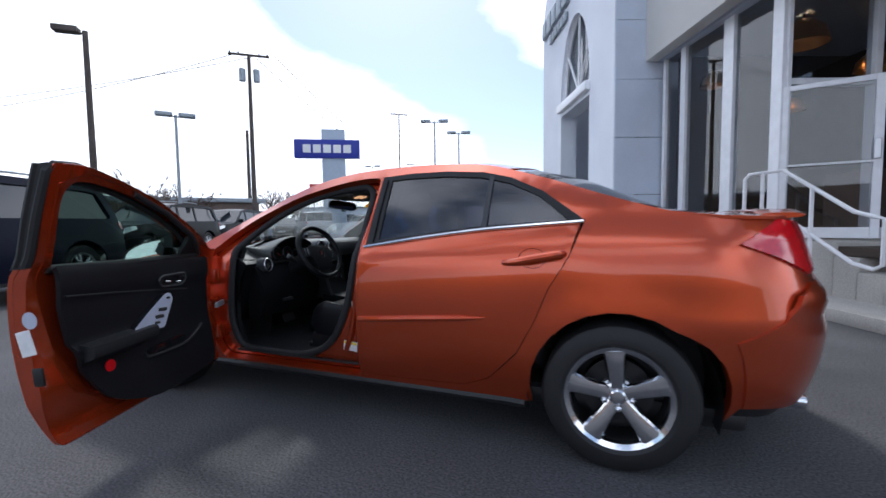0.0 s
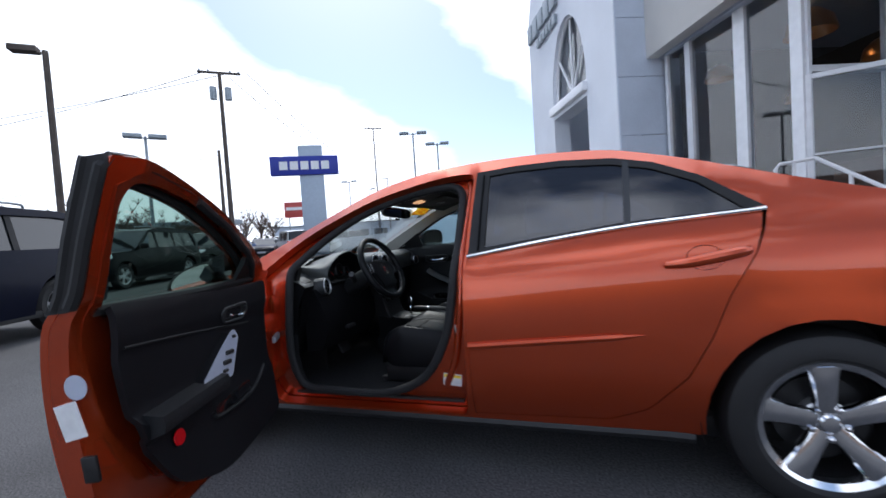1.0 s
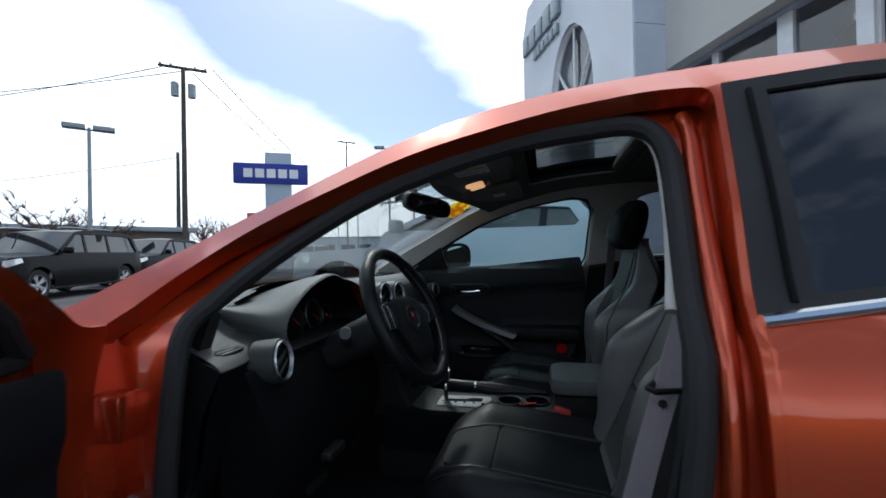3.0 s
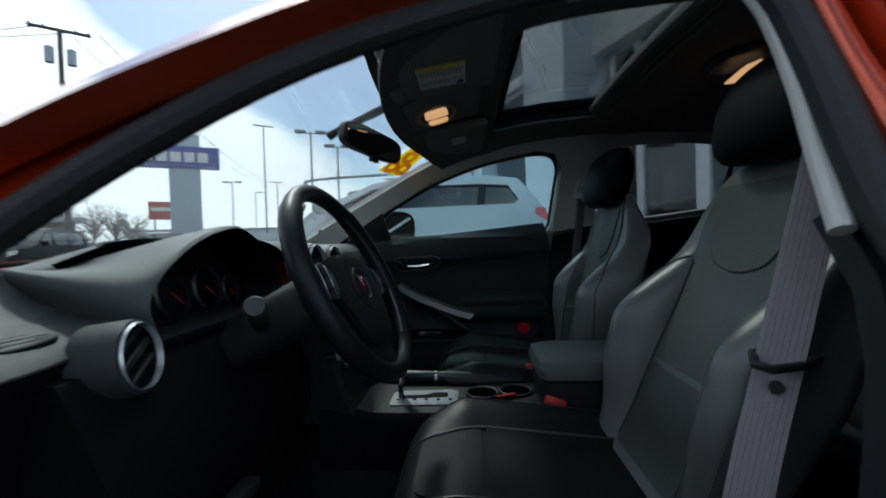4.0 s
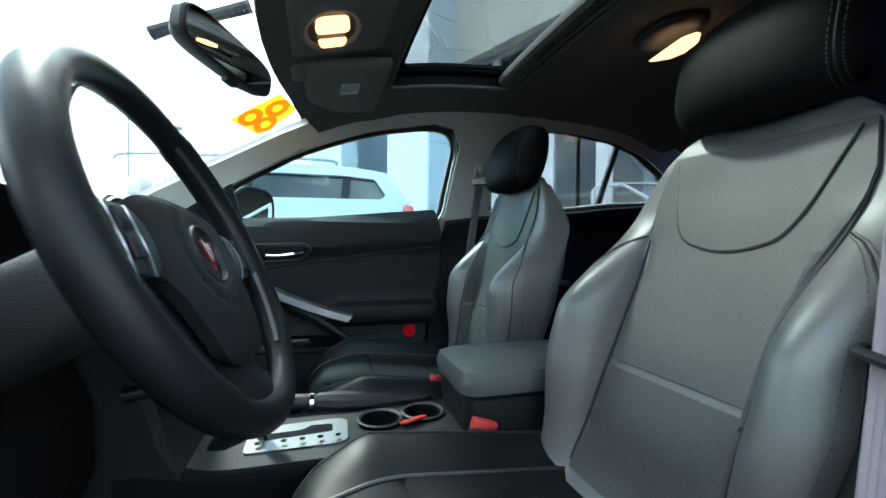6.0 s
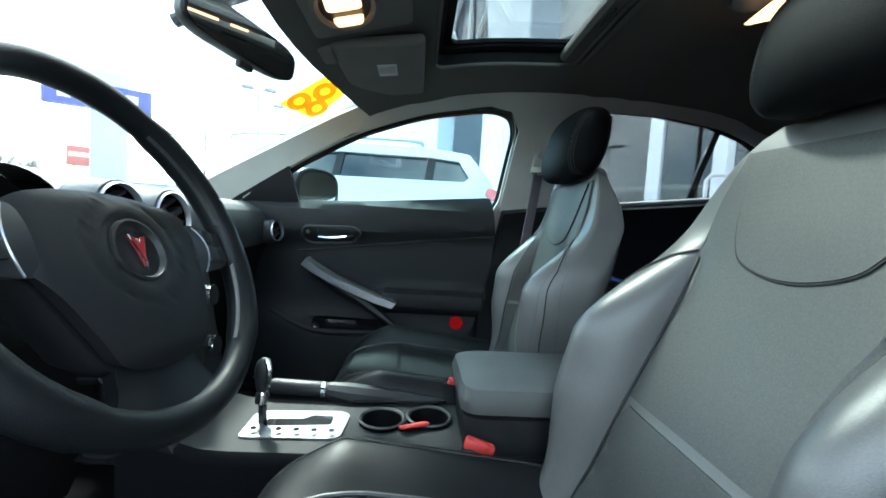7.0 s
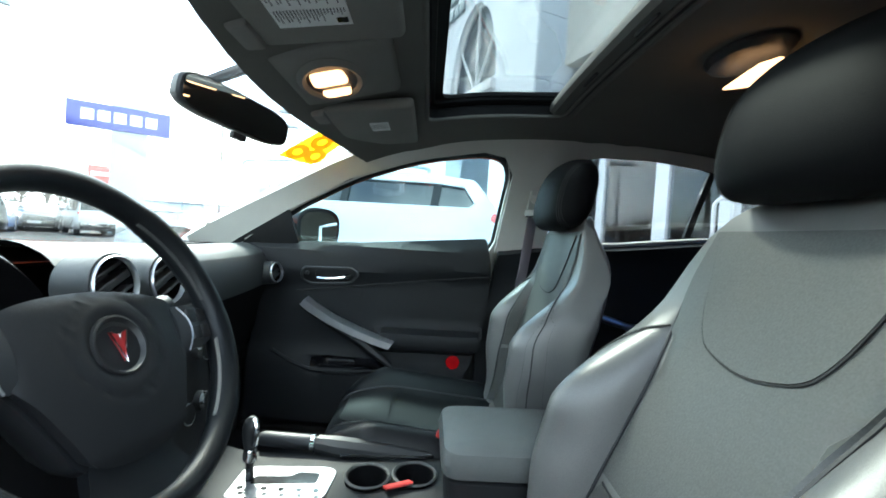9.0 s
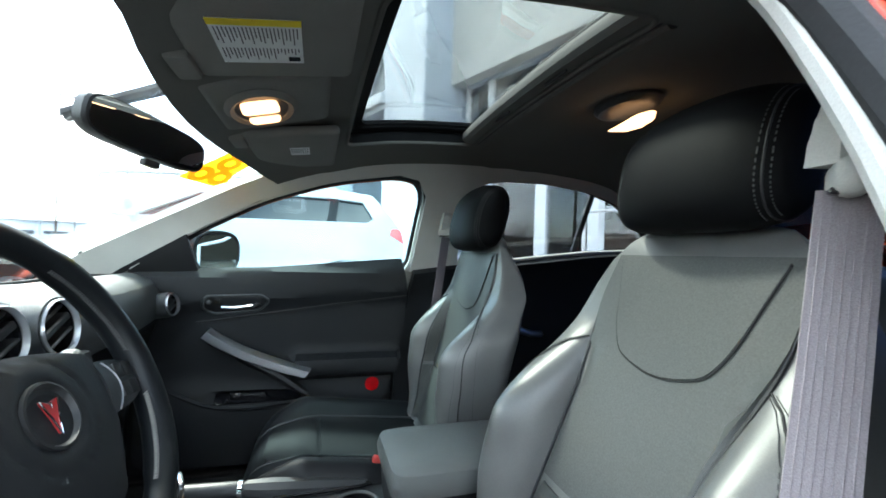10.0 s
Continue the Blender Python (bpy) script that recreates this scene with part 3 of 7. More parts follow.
    one = box_bm((3.4, deep, rise), (1.75, -1.55 + 0.30 * k + (0.35 if k == 3 else 0), rise / 2), 0.012)
    one.transform(STEP)
    part("step", one, CONCRETE, stair)
one = box_bm((6.0, 3.0, 0.14), (2.4, -1.1, 0.07), 0.01)
one.transform(STEP)
tagged(part("pavement", one, CONCRETE), "pale concrete pavement before the entrance", "pavement", kind="structure")
handrail = thing("handrail", "white painted steel handrail beside the steps", "handrail")
upper = [(3.12, 4.02, 0.80), (3.12, 4.02, 1.62), (3.16, 4.0, 1.68), (3.50, 3.90, 1.71), (3.90, 3.12, 1.16), (4.0, 2.93, 1.10), (4.04, 2.86, 1.08), (4.04, 2.86, 0.60), (4.0, 2.93, 0.55), (3.9, 3.12, 0.60), (3.52, 3.86, 1.12)]
part("top_rail", tube_bm(upper, 0.024, 8), WHITEPAINT, handrail)
part("post", tube_bm([(3.68, 3.55, 0.5), (3.68, 3.55, 1.46)], 0.024, 8), WHITEPAINT, handrail)
part("post", tube_bm([(3.3, 3.96, 0.80), (3.3, 3.96, 1.69)], 0.024, 8), WHITEPAINT, handrail)


# an unseen plain low wall, added beyond the drive to darken reflections
closing = box_bm((160.0, 0.3, 3.6), (0.0, -34.0, 1.8), 0.02, 1)
tagged(part("unseen_wall_south", closing, BROWNWALL), "plain dark wall added out of view across the lot", "wall", kind="structure")

# ---- poles, signs and trees in the distance ----
def ray_place(eye, az_deg, dist):
    return Vector((eye[0] + dist * math.sin(radians(az_deg)), eye[1] + dist * math.cos(radians(az_deg)), 0))


E0, E2 = (1.37, -2.8, 1.1), (0.14, -2.08, 1.08)
# brand pylon: plain blue panel with white marks and a grey pillar
PD = 33.0
pylon_at = ray_place(E2, -34.9, PD)
pylon = thing("pylon_sign", "tall grey pylon carrying a blue sign with white marks", "sign", Matrix.Translation(pylon_at) @ Matrix.Rotation(radians(30.0), 4, "Z"))
part("panel", box_bm((4.9, 0.5, 1.40), (0, 0, 6.78), 0.03), BLUESIGN, pylon, "blue sign panel")
part("pillar", box_bm((1.75, 0.42, 8.3), (0.45, 0.15, 4.15), 0.02), GREYSIGN, pylon, "pale blue-grey pillar")
for k in range(5):
    part("white_mark", box_bm((0.58, 0.03, 0.62), (-1.50 + 0.75 * k, -0.265, 6.78), 0.012, 1), WHITEPAINT, pylon, "plain white mark")

red_at = ray_place(E2, -36.2, 75)
red = thing("billboard", "faded red roadside board on two legs", "billboard", Matrix.Translation(red_at) @ Matrix.Rotation(radians(33), 4, "Z"))
part("board", box_bm((4.4, 0.3, 2.6), (0, 0, 6.5), 0.03), REDSIGN, red)
part("stripe", box_bm((3.8, 0.06, 0.5), (0, -0.19, 6.7), 0.0), WHITEPAINT, red, "pale bars of lettering")
for x in (-1.5, 1.5):
    part("leg", box_bm((0.2, 0.2, 5.4), (x, 0, 2.7)), STEELPOLE, red)


def lot_lamp(eye, az_deg, dist, top, heads, turn, mat=STEELPOLE, r=0.09):
    """A parking-lot lamp: pole, cross arm and box heads."""
    ob = thing("street_lamp", "grey steel parking-lot lamp on a tall pole", "street lamp", Matrix.Translation(ray_place(eye, az_deg, dist)) @ Matrix.Rotation(radians(turn), 4, "Z"), "lot lamps")
    part("pole", tube_bm([(0, 0, 0), (0, 0, top)], [r, r * 0.7], 8), mat, ob)
    part("footing", lathe_bm([(0.0, 0), (0.25, 0), (0.25, 0.5), (0, 0.5)], 12), CONCRETE, ob)
    for x in heads:
        part("arm", tube_bm([(0, 0, top - 0.12), (x * 0.5, 0, top - 0.05)], 0.035, 6), mat, ob)
        part("lamp_head", box_bm((0.75, 0.4, 0.2), (x, 0, top), 0.03), mat, ob)
    return ob


lot_lamp(E2, -52.2, 24, 6.6, (-0.5, 0.5), 50)
lot_lamp(E0, -60.1, 20, 8.0, (-0.55,), 40, WOODPOLE, 0.13)
lot_lamp(E0, -21.9, 34, 9.0, (-0.7, 0.7), 20)
lot_lamp(E0, -18.7, 36, 8.5, (-0.6, 0.6), 20)
lot_lamp(E2, -29.5, 60, 9.0, (-0.7, 0.7), 10)
lot_lamp(E2, -27.0, 75, 9.5, (0.7,), 10)


def utility_pole(eye, az_deg, dist, top, cross=True, transformers=True, r=0.16):
    ob = thing("utility_pole", "dark wooden utility pole", "utility pole", Matrix.Translation(ray_place(eye, az_deg, dist)) @ Matrix.Rotation(radians(40), 4, "Z"), "utility poles")
    part("pole", tube_bm([(0, 0, 0), (0, 0, top)], [r, r * 0.65], 8), WOODPOLE, ob)
    if cross:
        part("cross_arm", box_bm((2.4, 0.12, 0.12), (0, 0, top - 0.05)), WOODPOLE, ob)
        for x in (-1.1, -0.6, 0.6, 1.1):
            part("insulator", lathe_bm([(0, 0), (0.05, 0), (0.06, 0.1), (0, 0.16)], 8, Matrix.Translation((x, 0, top))), STEELPOLE, ob)
    if transformers:
        for x in (-0.42, 0.42):
            part("transformer", lathe_bm([(0, -0.4), (0.2, -0.4), (0.2, 0.35), (0.1, 0.42), (0, 0.42)], 12, Matrix.Translation((x, 0, top - 1.3))), STEELPOLE, ob, "grey transformer can")
    return ob


utility_pole(E2, -44.05, 29, 11.9)
utility_pole(E0, -45.3, 42, 9.4, False, False, 0.18)
utility_pole(E0, -26.6, 60, 16.0, True, False, 0.12)
utility_pole(E2, -24.5, 95, 14.0, True, False, 0.14)
for k, (a, b, sag) in enumerate((((-60, 10, 9.5), ray_place(E2, -44.05, 29) + Vector((-0.8, -0.6, 11.8)), 1.2), ((-70, 6, 10.5), ray_place(E2, -44.05, 29) + Vector((0.6, 0.4, 11.9)), 1.4), ((-60, 14, 5.0), ray_place(E0, -45.3, 42) + Vector((0, 0, 9.0)), 0.6))):
    a, b = Vector(a), Vector(b)
    pts = [a.lerp(b, t) - Vector((0, 0, sag * 4 * t * (1 - t))) for t in np.linspace(0, 1, 24)]
    tagged(part("overhead_cable", tube_bm(pts, 0.022, 4), PLASTIC), "thin dark overhead cable on utility poles", "cable")
a, b = ray_place(E2, -44.05, 29) + Vector((0.8, 0.6, 11.8)), ray_place(E2, -24.5, 95) + Vector((0, 0, 13.8))
for dx in (-0.7, 0.7):
    pts = [a.lerp(b, t) + Vector((dx, 0, -2.0 * 4 * t * (1 - t))) for t in np.linspace(0, 1, 30)]
    tagged(part("overhead_cable", tube_bm(pts, 0.02, 4), PLASTIC), "thin dark overhead cable on utility poles", "cable")


def bare_tree(at, height, spread, seed, mat=BARK):
    """A leafless tree: tapered trunk, limbs and a haze of twigs."""
    rng = random.Random(seed)
    ob = thing("bare_tree", "leafless winter tree with many fine twigs", "tree", Matrix.Translation(at))
    trunk = tube_bm([(0, 0, 0), (0.05, 0, height * 0.35), (0.0, 0.1, height * 0.6)], [height * 0.03, height * 0.02, height * 0.008], 6)
    crown = bmesh.new()
    for k in range(26):
        a, h = rng.uniform(0, 6.28), rng.uniform(0.25, 0.55) * height
        p, d = Vector((0, 0, h)), Vector((math.cos(a), math.sin(a), rng.uniform(0.3, 1.3))).normalized()
        size = rng.uniform(0.35, 0.55) * height
        limb = [p]
        for s in range(4):
            d = (d + Vector((rng.uniform(-.3, .3), rng.uniform(-.3, .3), rng.uniform(-.1, .3)))).normalized()
            p = p + Vector((d.x * spread, d.y * spread, d.z)) * size / 4
            limb.append(p)
            for q in range(5):
                e = (d + Vector((rng.uniform(-1, 1), rng.uniform(-1, 1), rng.uniform(-.5, .8)))).normalized() * size * rng.uniform(0.12, 0.3)
                mid = p + e * 0.5 + Vector((0, 0, rng.uniform(-.05, .1)))
                tube_bm([p, mid, p + e], [0.018, 0.012, 0.006], 3, False, crown)
                for w in range(2):
                    g = Vector((rng.uniform(-1, 1), rng.uniform(-1, 1), rng.uniform(-.4, .8))) * size * 0.1
                    tube_bm([mid, mid + g], [0.009, 0.005], 3, False, crown)
        tube_bm(limb, [height * 0.010, height * 0.008, height * 0.006, height * 0.004, height * 0.002], 4, False, crown)
    part("trunk", trunk, mat, ob)
    part("crown", crown, mat, ob)
    return ob


for az_deg, dist, height, spread, seed in ((-55.5, 27, 3.9, 1.5, 1), (-51.5, 29, 3.4, 1.4, 2), (-58.5, 30, 3.6, 1.4, 3), (-42.6, 75, 7.5, 0.9, 4), (-40.9, 78, 7.0, 0.8, 5), (-39.5, 80, 7.2, 0.9, 6), (-65, 34, 4.5, 1.3, 7)):
    bare_tree(ray_place(E2, az_deg, dist), height, spread, seed)

# low shop behind the parked cars, far tree line and hill
shop = thing("far_shop", "low brown shop building with a flat roof", "building", Matrix.Translation(ray_place(E0, -59.5, 44)) @ Matrix.Rotation(radians(55), 4, "Z"))
part("wall", box_bm((22, 8, 3.0), (0, 0, 1.5), 0.02), BROWNWALL, shop)
part("roof", box_bm((23, 9, 0.35), (0, 0, 3.1), 0.03), STEELPOLE, shop)
for x in range(-9, 10, 3):
    part("window", box_bm((1.8, 0.1, 1.3), (x, -4.02, 1.6), 0.01), CARGLASS, shop)
blue_shop = thing("far_shop", "distant pale blue showroom with glass front", "building", Matrix.Translation(ray_place(E2, -28.0, 120)) @ Matrix.Rotation(radians(20), 4, "Z"))
part("wall", box_bm((46, 10, 5.0), (0, 0, 2.5), 0.02), GREYPANEL, blue_shop)
part("roof", box_bm((47, 11, 0.4), (0, 0, 5.2), 0.03), STEELPOLE, blue_shop)
for x in range(-20, 21, 5):
    part("window", box_bm((3.6, 0.1, 2.8), (x, -5.02, 1.9), 0.01), CARGLASS, blue_shop)
far = bmesh.new()
rng = random.Random(9)
for k in range(420):
    az_k = rng.uniform(-75, 60)
    p = ray_place(E0, az_k, rng.uniform(230, 320))
    h = rng.uniform(3, 8)
    lathe_bm([(rng.uniform(1.2, 2.6), 0.0), (rng.uniform(1.5, 2.8), h * 0.35), (rng.uniform(0.8, 1.4), h * 0.7), (0.05, h)], 7, Matrix.Translation(p), far)
tagged(part("tree_line", far, DARKGREEN), "distant hazy tree line", "trees", kind="stuff")
hill_rings = []
for k in range(60):
    az_k = -110 + 70 * k / 59
    h = 42 * math.sin(math.pi * k / 59) ** 0.8 * (0.8 + 0.2 * math.sin(k * 0.7)) + 1
    p = ray_place(E0, az_k, 850)
    hill_rings.append([p, p + Vector((0, 0, h)), ray_place(E0, az_k, 895) + Vector((0, 0, 0))])
tagged(part("hill", loft_bm(hill_rings, False, False), HILL), "low hill at the horizon, haze painted into its colour", "hill", kind="structure")


# ---- other vehicles ----
def vehicle(name, label, category, paint, m, length, width, height, belt, hood, screen, roof_end, wheel_r=0.36, boxy=0.0, group="", rails=False, glass=CARGLASS, tail_run=0.95):
    """A parked vehicle, nose towards +x of m. hood: height and length; screen: x run of the windscreen; roof_end: x run of the tail."""
    ob = thing(name, label, category, m, group)
    L, W, H = length / 2, width / 2, height
    front_ax, rear_ax = L - 0.9, -L + tail_run
    zs, ys = [0.2, 0.35, 0.6, 0.85, belt, belt + 0.03, H], [W * 0.90, W * 0.97, W, W * 0.985, W * 0.95, W * 0.93, W * (0.76 + 0.12 * boxy)]

    def wide(x, z):
        nose = 1 - 0.16 * smooth_step(L - 0.55, L, x) ** 1.5 - 0.10 * smooth_step(-L + 0.4, -L, x) ** 1.5
        return lerp(z, zs, ys) * nose

    def flank(x, z, out=0.0):
        return Vector((x, wide(x, z) + out, z))

    hz, hl = hood
    s0 = L - hl
    top = [(L - 0.02, 0.55), (L - 0.06, hz - 0.16), (L - 0.22, hz - 0.05), (s0 + 0.25, hz), (s0, belt + 0.02), (s0 - screen, H - 0.07), (s0 - screen - 0.35, H - 0.015), (-0.3, H), (-L + roof_end + 0.35, H - 0.04), (-L + roof_end, H - 0.09), (-L + 0.12, belt + 0.04), (-L + 0.03, belt - 0.10), (-L, 0.6)]
    arch = lambda x: [(x + (wheel_r + 0.07) * math.cos(a), wheel_r + (wheel_r + 0.07) * math.sin(a)) for a in np.linspace(math.pi * 1.05, -0.05 * math.pi, 14)]
    under = [(-L + 0.04, 0.32)] + arch(rear_ax) + arch(front_ax) + [(L - 0.06, 0.28)]
    fence = under + top
    # side windows
    a0, a1 = s0 - 0.10, s0 - screen + 0.02
    b1, b0 = -L + roof_end + 0.10, -L + 0.33
    win_top, win_low = H - 0.115, belt + 0.02
    span = [(a0 - 0.12, win_low), (a1 - 0.05, win_top - 0.02), (a1 - 0.4, win_top), (b1 + 0.3, win_top - 0.02), (b1, win_top - 0.05), (b0, win_low + 0.05), (b0 + 0.05, win_low)]
    for s in (1, -1):
        fix = (lambda bm: bm) if s > 0 else mirrored
        body = part("body_side", fix(sheet_bm(fence, lambda x, z: flank(x, z), 0.03, [span], 0.22, edge_step=0.12)), paint, ob)
        # panes with pillars between them
        cuts = [a0 - 0.12, s0 - screen * 0.55 - 0.65, s0 - screen * 0.55 - 1.60, b0]
        part("side_glass", fix(sheet_bm(span, lambda x, z: flank(x, z, -0.012), 0.006, (), 0.25)), glass, ob, "dark side glass")
        for c in cuts[1:3]:
            bar = [(c - 0.04, win_low), (c + 0.04, win_low), (c + 0.02, win_top), (c - 0.06, win_top)]
            part("pillar", fix(sheet_bm(bar, lambda x, z: flank(x, z, 0.001), 0.01, (), 0.2)), RUBBER, ob)
        for c in (cuts[1] + 0.12, cuts[2] + 0.12):
            part("door_handle", fix(box_bm((0.2, 0.03, 0.035), (c, wide(c, belt - 0.12) + 0.01, belt - 0.12), 0.01)), paint, ob)
        part("wing_mirror", fix(box_bm((0.13, 0.22, 0.17), (a0 - 0.12, W + 0.10, belt + 0.09), 0.04)), paint, ob)
        part("tail_lamp", fix(sheet_bm(rounded([(-L + 0.015, belt - 0.17), (-L + 0.17, belt - 0.08), (-L + 0.15, belt - 0.01), (-L + 0.06, belt - 0.02)], 0.02), lambda x, z: flank(x, z, 0.006), 0.03, (), 0.1)), REDLENS, ob)
        part("headlamp", fix(sheet_bm(rounded([(L - 0.05, hz - 0.30), (L - 0.45, hz - 0.16), (L - 0.42, hz - 0.06), (L - 0.10, hz - 0.12)], 0.02), lambda x, z: flank(x, z, 0.006), 0.03, (), 0.1)), HEADLAMP, ob)
        part("sill", fix(box_bm((length * 0.5, 0.06, 0.10), (0.0, W * 0.95, 0.30), 0.02)), RUBBER, ob)
        if rails:
            pts = [(x, wide(x, H) * 0.93, H + z) for x, z in ((0.75, 0.0), (0.65, 0.045), (0, 0.06), (-1.2, 0.05), (-1.35, 0.0))]
            part("roof_rail", fix(tube_bm(curve_points(pts, 4), 0.018, 6)), STEELPOLE, ob)
        for ax in (front_ax, rear_ax):
            make_simple_wheel(ob, (ax, s * (W - 0.13), wheel_r), s, wheel_r)
    # skin over the top
    pieces = {"hood": (paint, top[:5]), "windscreen": (glass, top[4:6]), "roof": (paint, top[5:10]), "rear_screen": (glass, top[9:11]), "tail": (paint, top[10:])}
    for nm, (mat, line) in pieces.items():
        line = dense2(line, 0.15)
        rows = [[Vector((x, wide(x, z) * k, z + 0.03 * (1 - k * k) * (1 if z > 0.7 else 0))) for k in np.linspace(-1, 1, 9)] for x, z in line]
        part(nm, loft_bm(rows, False, False), mat, ob)
    part("underbody", box_bm((length * 0.92, width * 0.8, 0.2), (0, 0, 0.35)), PLASTIC, ob)
    part("grille", box_bm((0.06, width * 0.5, 0.2), (L - 0.04, 0, hz - 0.25), 0.02), PLASTIC, ob)
    part("number_plate", box_bm((0.02, 0.5, 0.13), (L + 0.0, 0, 0.48), 0.003), PAPER, ob)
    part("bumper_bar", box_bm((0.05, width * 0.6, 0.14), (L - 0.02, 0, 0.36), 0.02), PLASTIC, ob)
    return ob


def dense2(line, step):
    out = []
    for a, b in zip(line, line[1:]):
        n = max(1, int(math.dist(a, b) / step))
        out += [(a[0] + (b[0] - a[0]) * k / n, a[1] + (b[1] - a[1]) * k / n) for k in range(n)]
    return out + [line[-1]]


def make_simple_wheel(parent, centre, s, r):
    m = Matrix.Translation(centre) @ Matrix.Rotation(-s * math.pi / 2, 4, "X")
    tyre = part("wheel", lathe_bm([(r * 0.64, -0.1), (r * 0.9, -0.115), (r, -0.07), (r, 0.07), (r * 0.9, 0.115), (r * 0.64, 0.10), (r * 0.62, 0.0), (r * 0.64, -0.1)], 28, m), TYRE, parent)
    part("rim", lathe_bm([(r * 0.60, 0.0), (r * 0.60, 0.09), (r * 0.66, 0.105), (r * 0.64, 0.07), (r * 0.64, 0.0), (r * 0.60, 0.0)], 28, m), SATIN, tyre)
    part("brake_disc", lathe_bm([(0, 0), (r * 0.6, 0), (r * 0.6, 0.02), (0, 0.02)], 20, m), PLASTIC, tyre)
    one = lathe_bm([(0, 0.03), (r * 0.16, 0.03), (r * 0.15, 0.09), (0, 0.095)], 14, m)
    for k in range(5):
        for d in (-0.16, 0.16):
            a = 2 * math.pi * k / 5 + d
            spoke = box_bm((r * 0.52, 0.045, 0.03), (r * 0.36, 0, 0.075), 0.006, 1)
            spoke.transform(m @ Matrix.Rotation(a, 4, "Z"))
            joined(one, spoke)
    part("spokes", one, SATIN, tyre)


def heading(x, y, direction, z=0.0):
    return Matrix.Translation((x, y, z if z else 0.05 * smooth_step(-3.5, -8.0, x))) @ Matrix.Rotation(math.atan2(direction[1], direction[0]), 4, "Z")


vehicle("suv", "white sport utility vehicle with dark rear glass and roof rails", "suv", WHITECAR, heading(-1.44, 4.52, (-0.99, 0.14)), 4.35, 1.82, 1.71, 1.31, (1.14, 1.62), 0.72, 0.34, 0.455, 0.1, rails=True, tail_run=0.55)
H1 = (0.33, -0.94)
vehicle("suv", "black sport utility vehicle parked in a row", "suv", BLACKCAR, heading(-13.4, 7.5, H1, 0.05), 5.1, 1.93, 1.80, 1.14, (1.10, 1.45), 0.8, 0.4, 0.38, 0.2, "parked row", True)
vehicle("suv", "dark blue sport utility vehicle parked in a row", "suv", NAVYCAR, heading(-6.85, -0.30, H1, 0.05), 5.0, 1.93, 1.76, 1.14, (1.10, 1.45), 0.8, 0.4, 0.38, 0.2, "parked row", True)
vehicle("suv", "black sport utility vehicle parked in a row", "suv", BLACKCAR, heading(-15.6, 12.6, H1, 0.05), 4.9, 1.9, 1.75, 1.12, (1.08, 1.4), 0.8, 0.4, 0.37, 0.2, "parked row")
vehicle("sedan_car", "blue sedan parked far off in the lot", "car", BLUECAR, heading(-21.0, 20.2, (0.6, -0.8)), 4.7, 1.82, 1.42, 0.95, (0.9, 1.2), 0.9, 0.9, 0.33, 0, "lot cars")
vehicle("sedan_car", "dark blue sedan parked far off in the lot", "car", NAVYCAR, heading(-21.4, 23.0, (0.6, -0.8)), 4.7, 1.82, 1.45, 0.95, (0.9, 1.2), 0.9, 0.9, 0.33, 0, "lot cars")
vehicle("off_roader", "silver boxy off-road wagon parked in the lot", "car", SILVERCAR, heading(-17.6, 21.6, (-0.75, 0.66)), 4.3, 1.85, 1.80, 1.15, (1.13, 1.25), 0.3, 0.12, 0.39, 1.0, "lot cars")
vehicle("off_roader", "silver boxy off-road wagon parked in the lot", "car", SILVERCAR, heading(-22.5, 36.0, (-0.9, 0.4)), 4.5, 1.85, 1.82, 1.15, (1.13, 1.25), 0.3, 0.12, 0.39, 1.0, "lot cars")
vehicle("sedan_car", "silver sedan parked far off in the lot", "car", SILVERCAR, heading(-24.0, 26.5, (0.6, -0.8)), 4.7, 1.82, 1.45, 0.95, (0.9, 1.2), 0.9, 0.9, 0.33, 0, "lot cars")
vehicle("suv", "white wagon parked far off in the lot", "suv", WHITECAR, heading(-26.0, 31.0, (0.6, -0.8)), 4.7, 1.85, 1.7, 1.1, (1.05, 1.2), 0.75, 0.4, 0.36, 0.1, "lot cars")
# ---- the orange sedan: body ----
sedan = thing("sedan", "orange metallic four-door sedan with its driver door standing wide", "car")

SIDE_Z = [0.10, 0.20, 0.27, 0.36, 0.45, 0.60, 0.75, 0.88, 0.945, 0.99, 1.15, 1.36, 1.45, 1.6]
SIDE_Y = [0.74, 0.78, 0.805, 0.845, 0.868, 0.882, 0.878, 0.858, 0.835, 0.795, 0.725, 0.622, 0.575, 0.5]


RAIL_X = [-2.75, -2.2, -1.8, -1.45, -1.15, -0.93, -0.67, -0.38, -0.11, 0.13, 0.36, 0.57, 0.77, 0.95, 1.12, 1.39, 1.62, 1.75, 2.1, 2.85]
RAIL_Z = [0.66, 0.72, 0.80, 0.86, 0.935, 1.055, 1.188, 1.324, 1.396, 1.421, 1.428, 1.423, 1.406, 1.362, 1.31, 1.215, 1.145, 1.125, 1.115, 1.105]


def rail(x):
    return eased(x, RAIL_X, RAIL_Z)


def half_width(x, z):
    """Half the car's width at a height; the shoulder climbs towards the rear."""
    climb = 0.105 * min(1.0, max(0.0, (x - 0.12) / 1.15)) * smooth_step(0.6, 0.92, z)
    flare = 0.012 * math.exp(-((math.hypot(abs(x) - 1.43, z - 0.33) - 0.40) / 0.05) ** 2)
    brow = 0.0
    if -1.1 < x < 1.55:
        k = min(1.0, max(0.0, (z - rail(x) + 0.06) / 0.06))
        brow = 0.034 * k * k * smooth_step(-1.1, -0.8, x) * smooth_step(1.55, 1.2, x)
    return eased(z - climb, SIDE_Z, SIDE_Y) + flare - brow


def side(s, z, push=0.0):
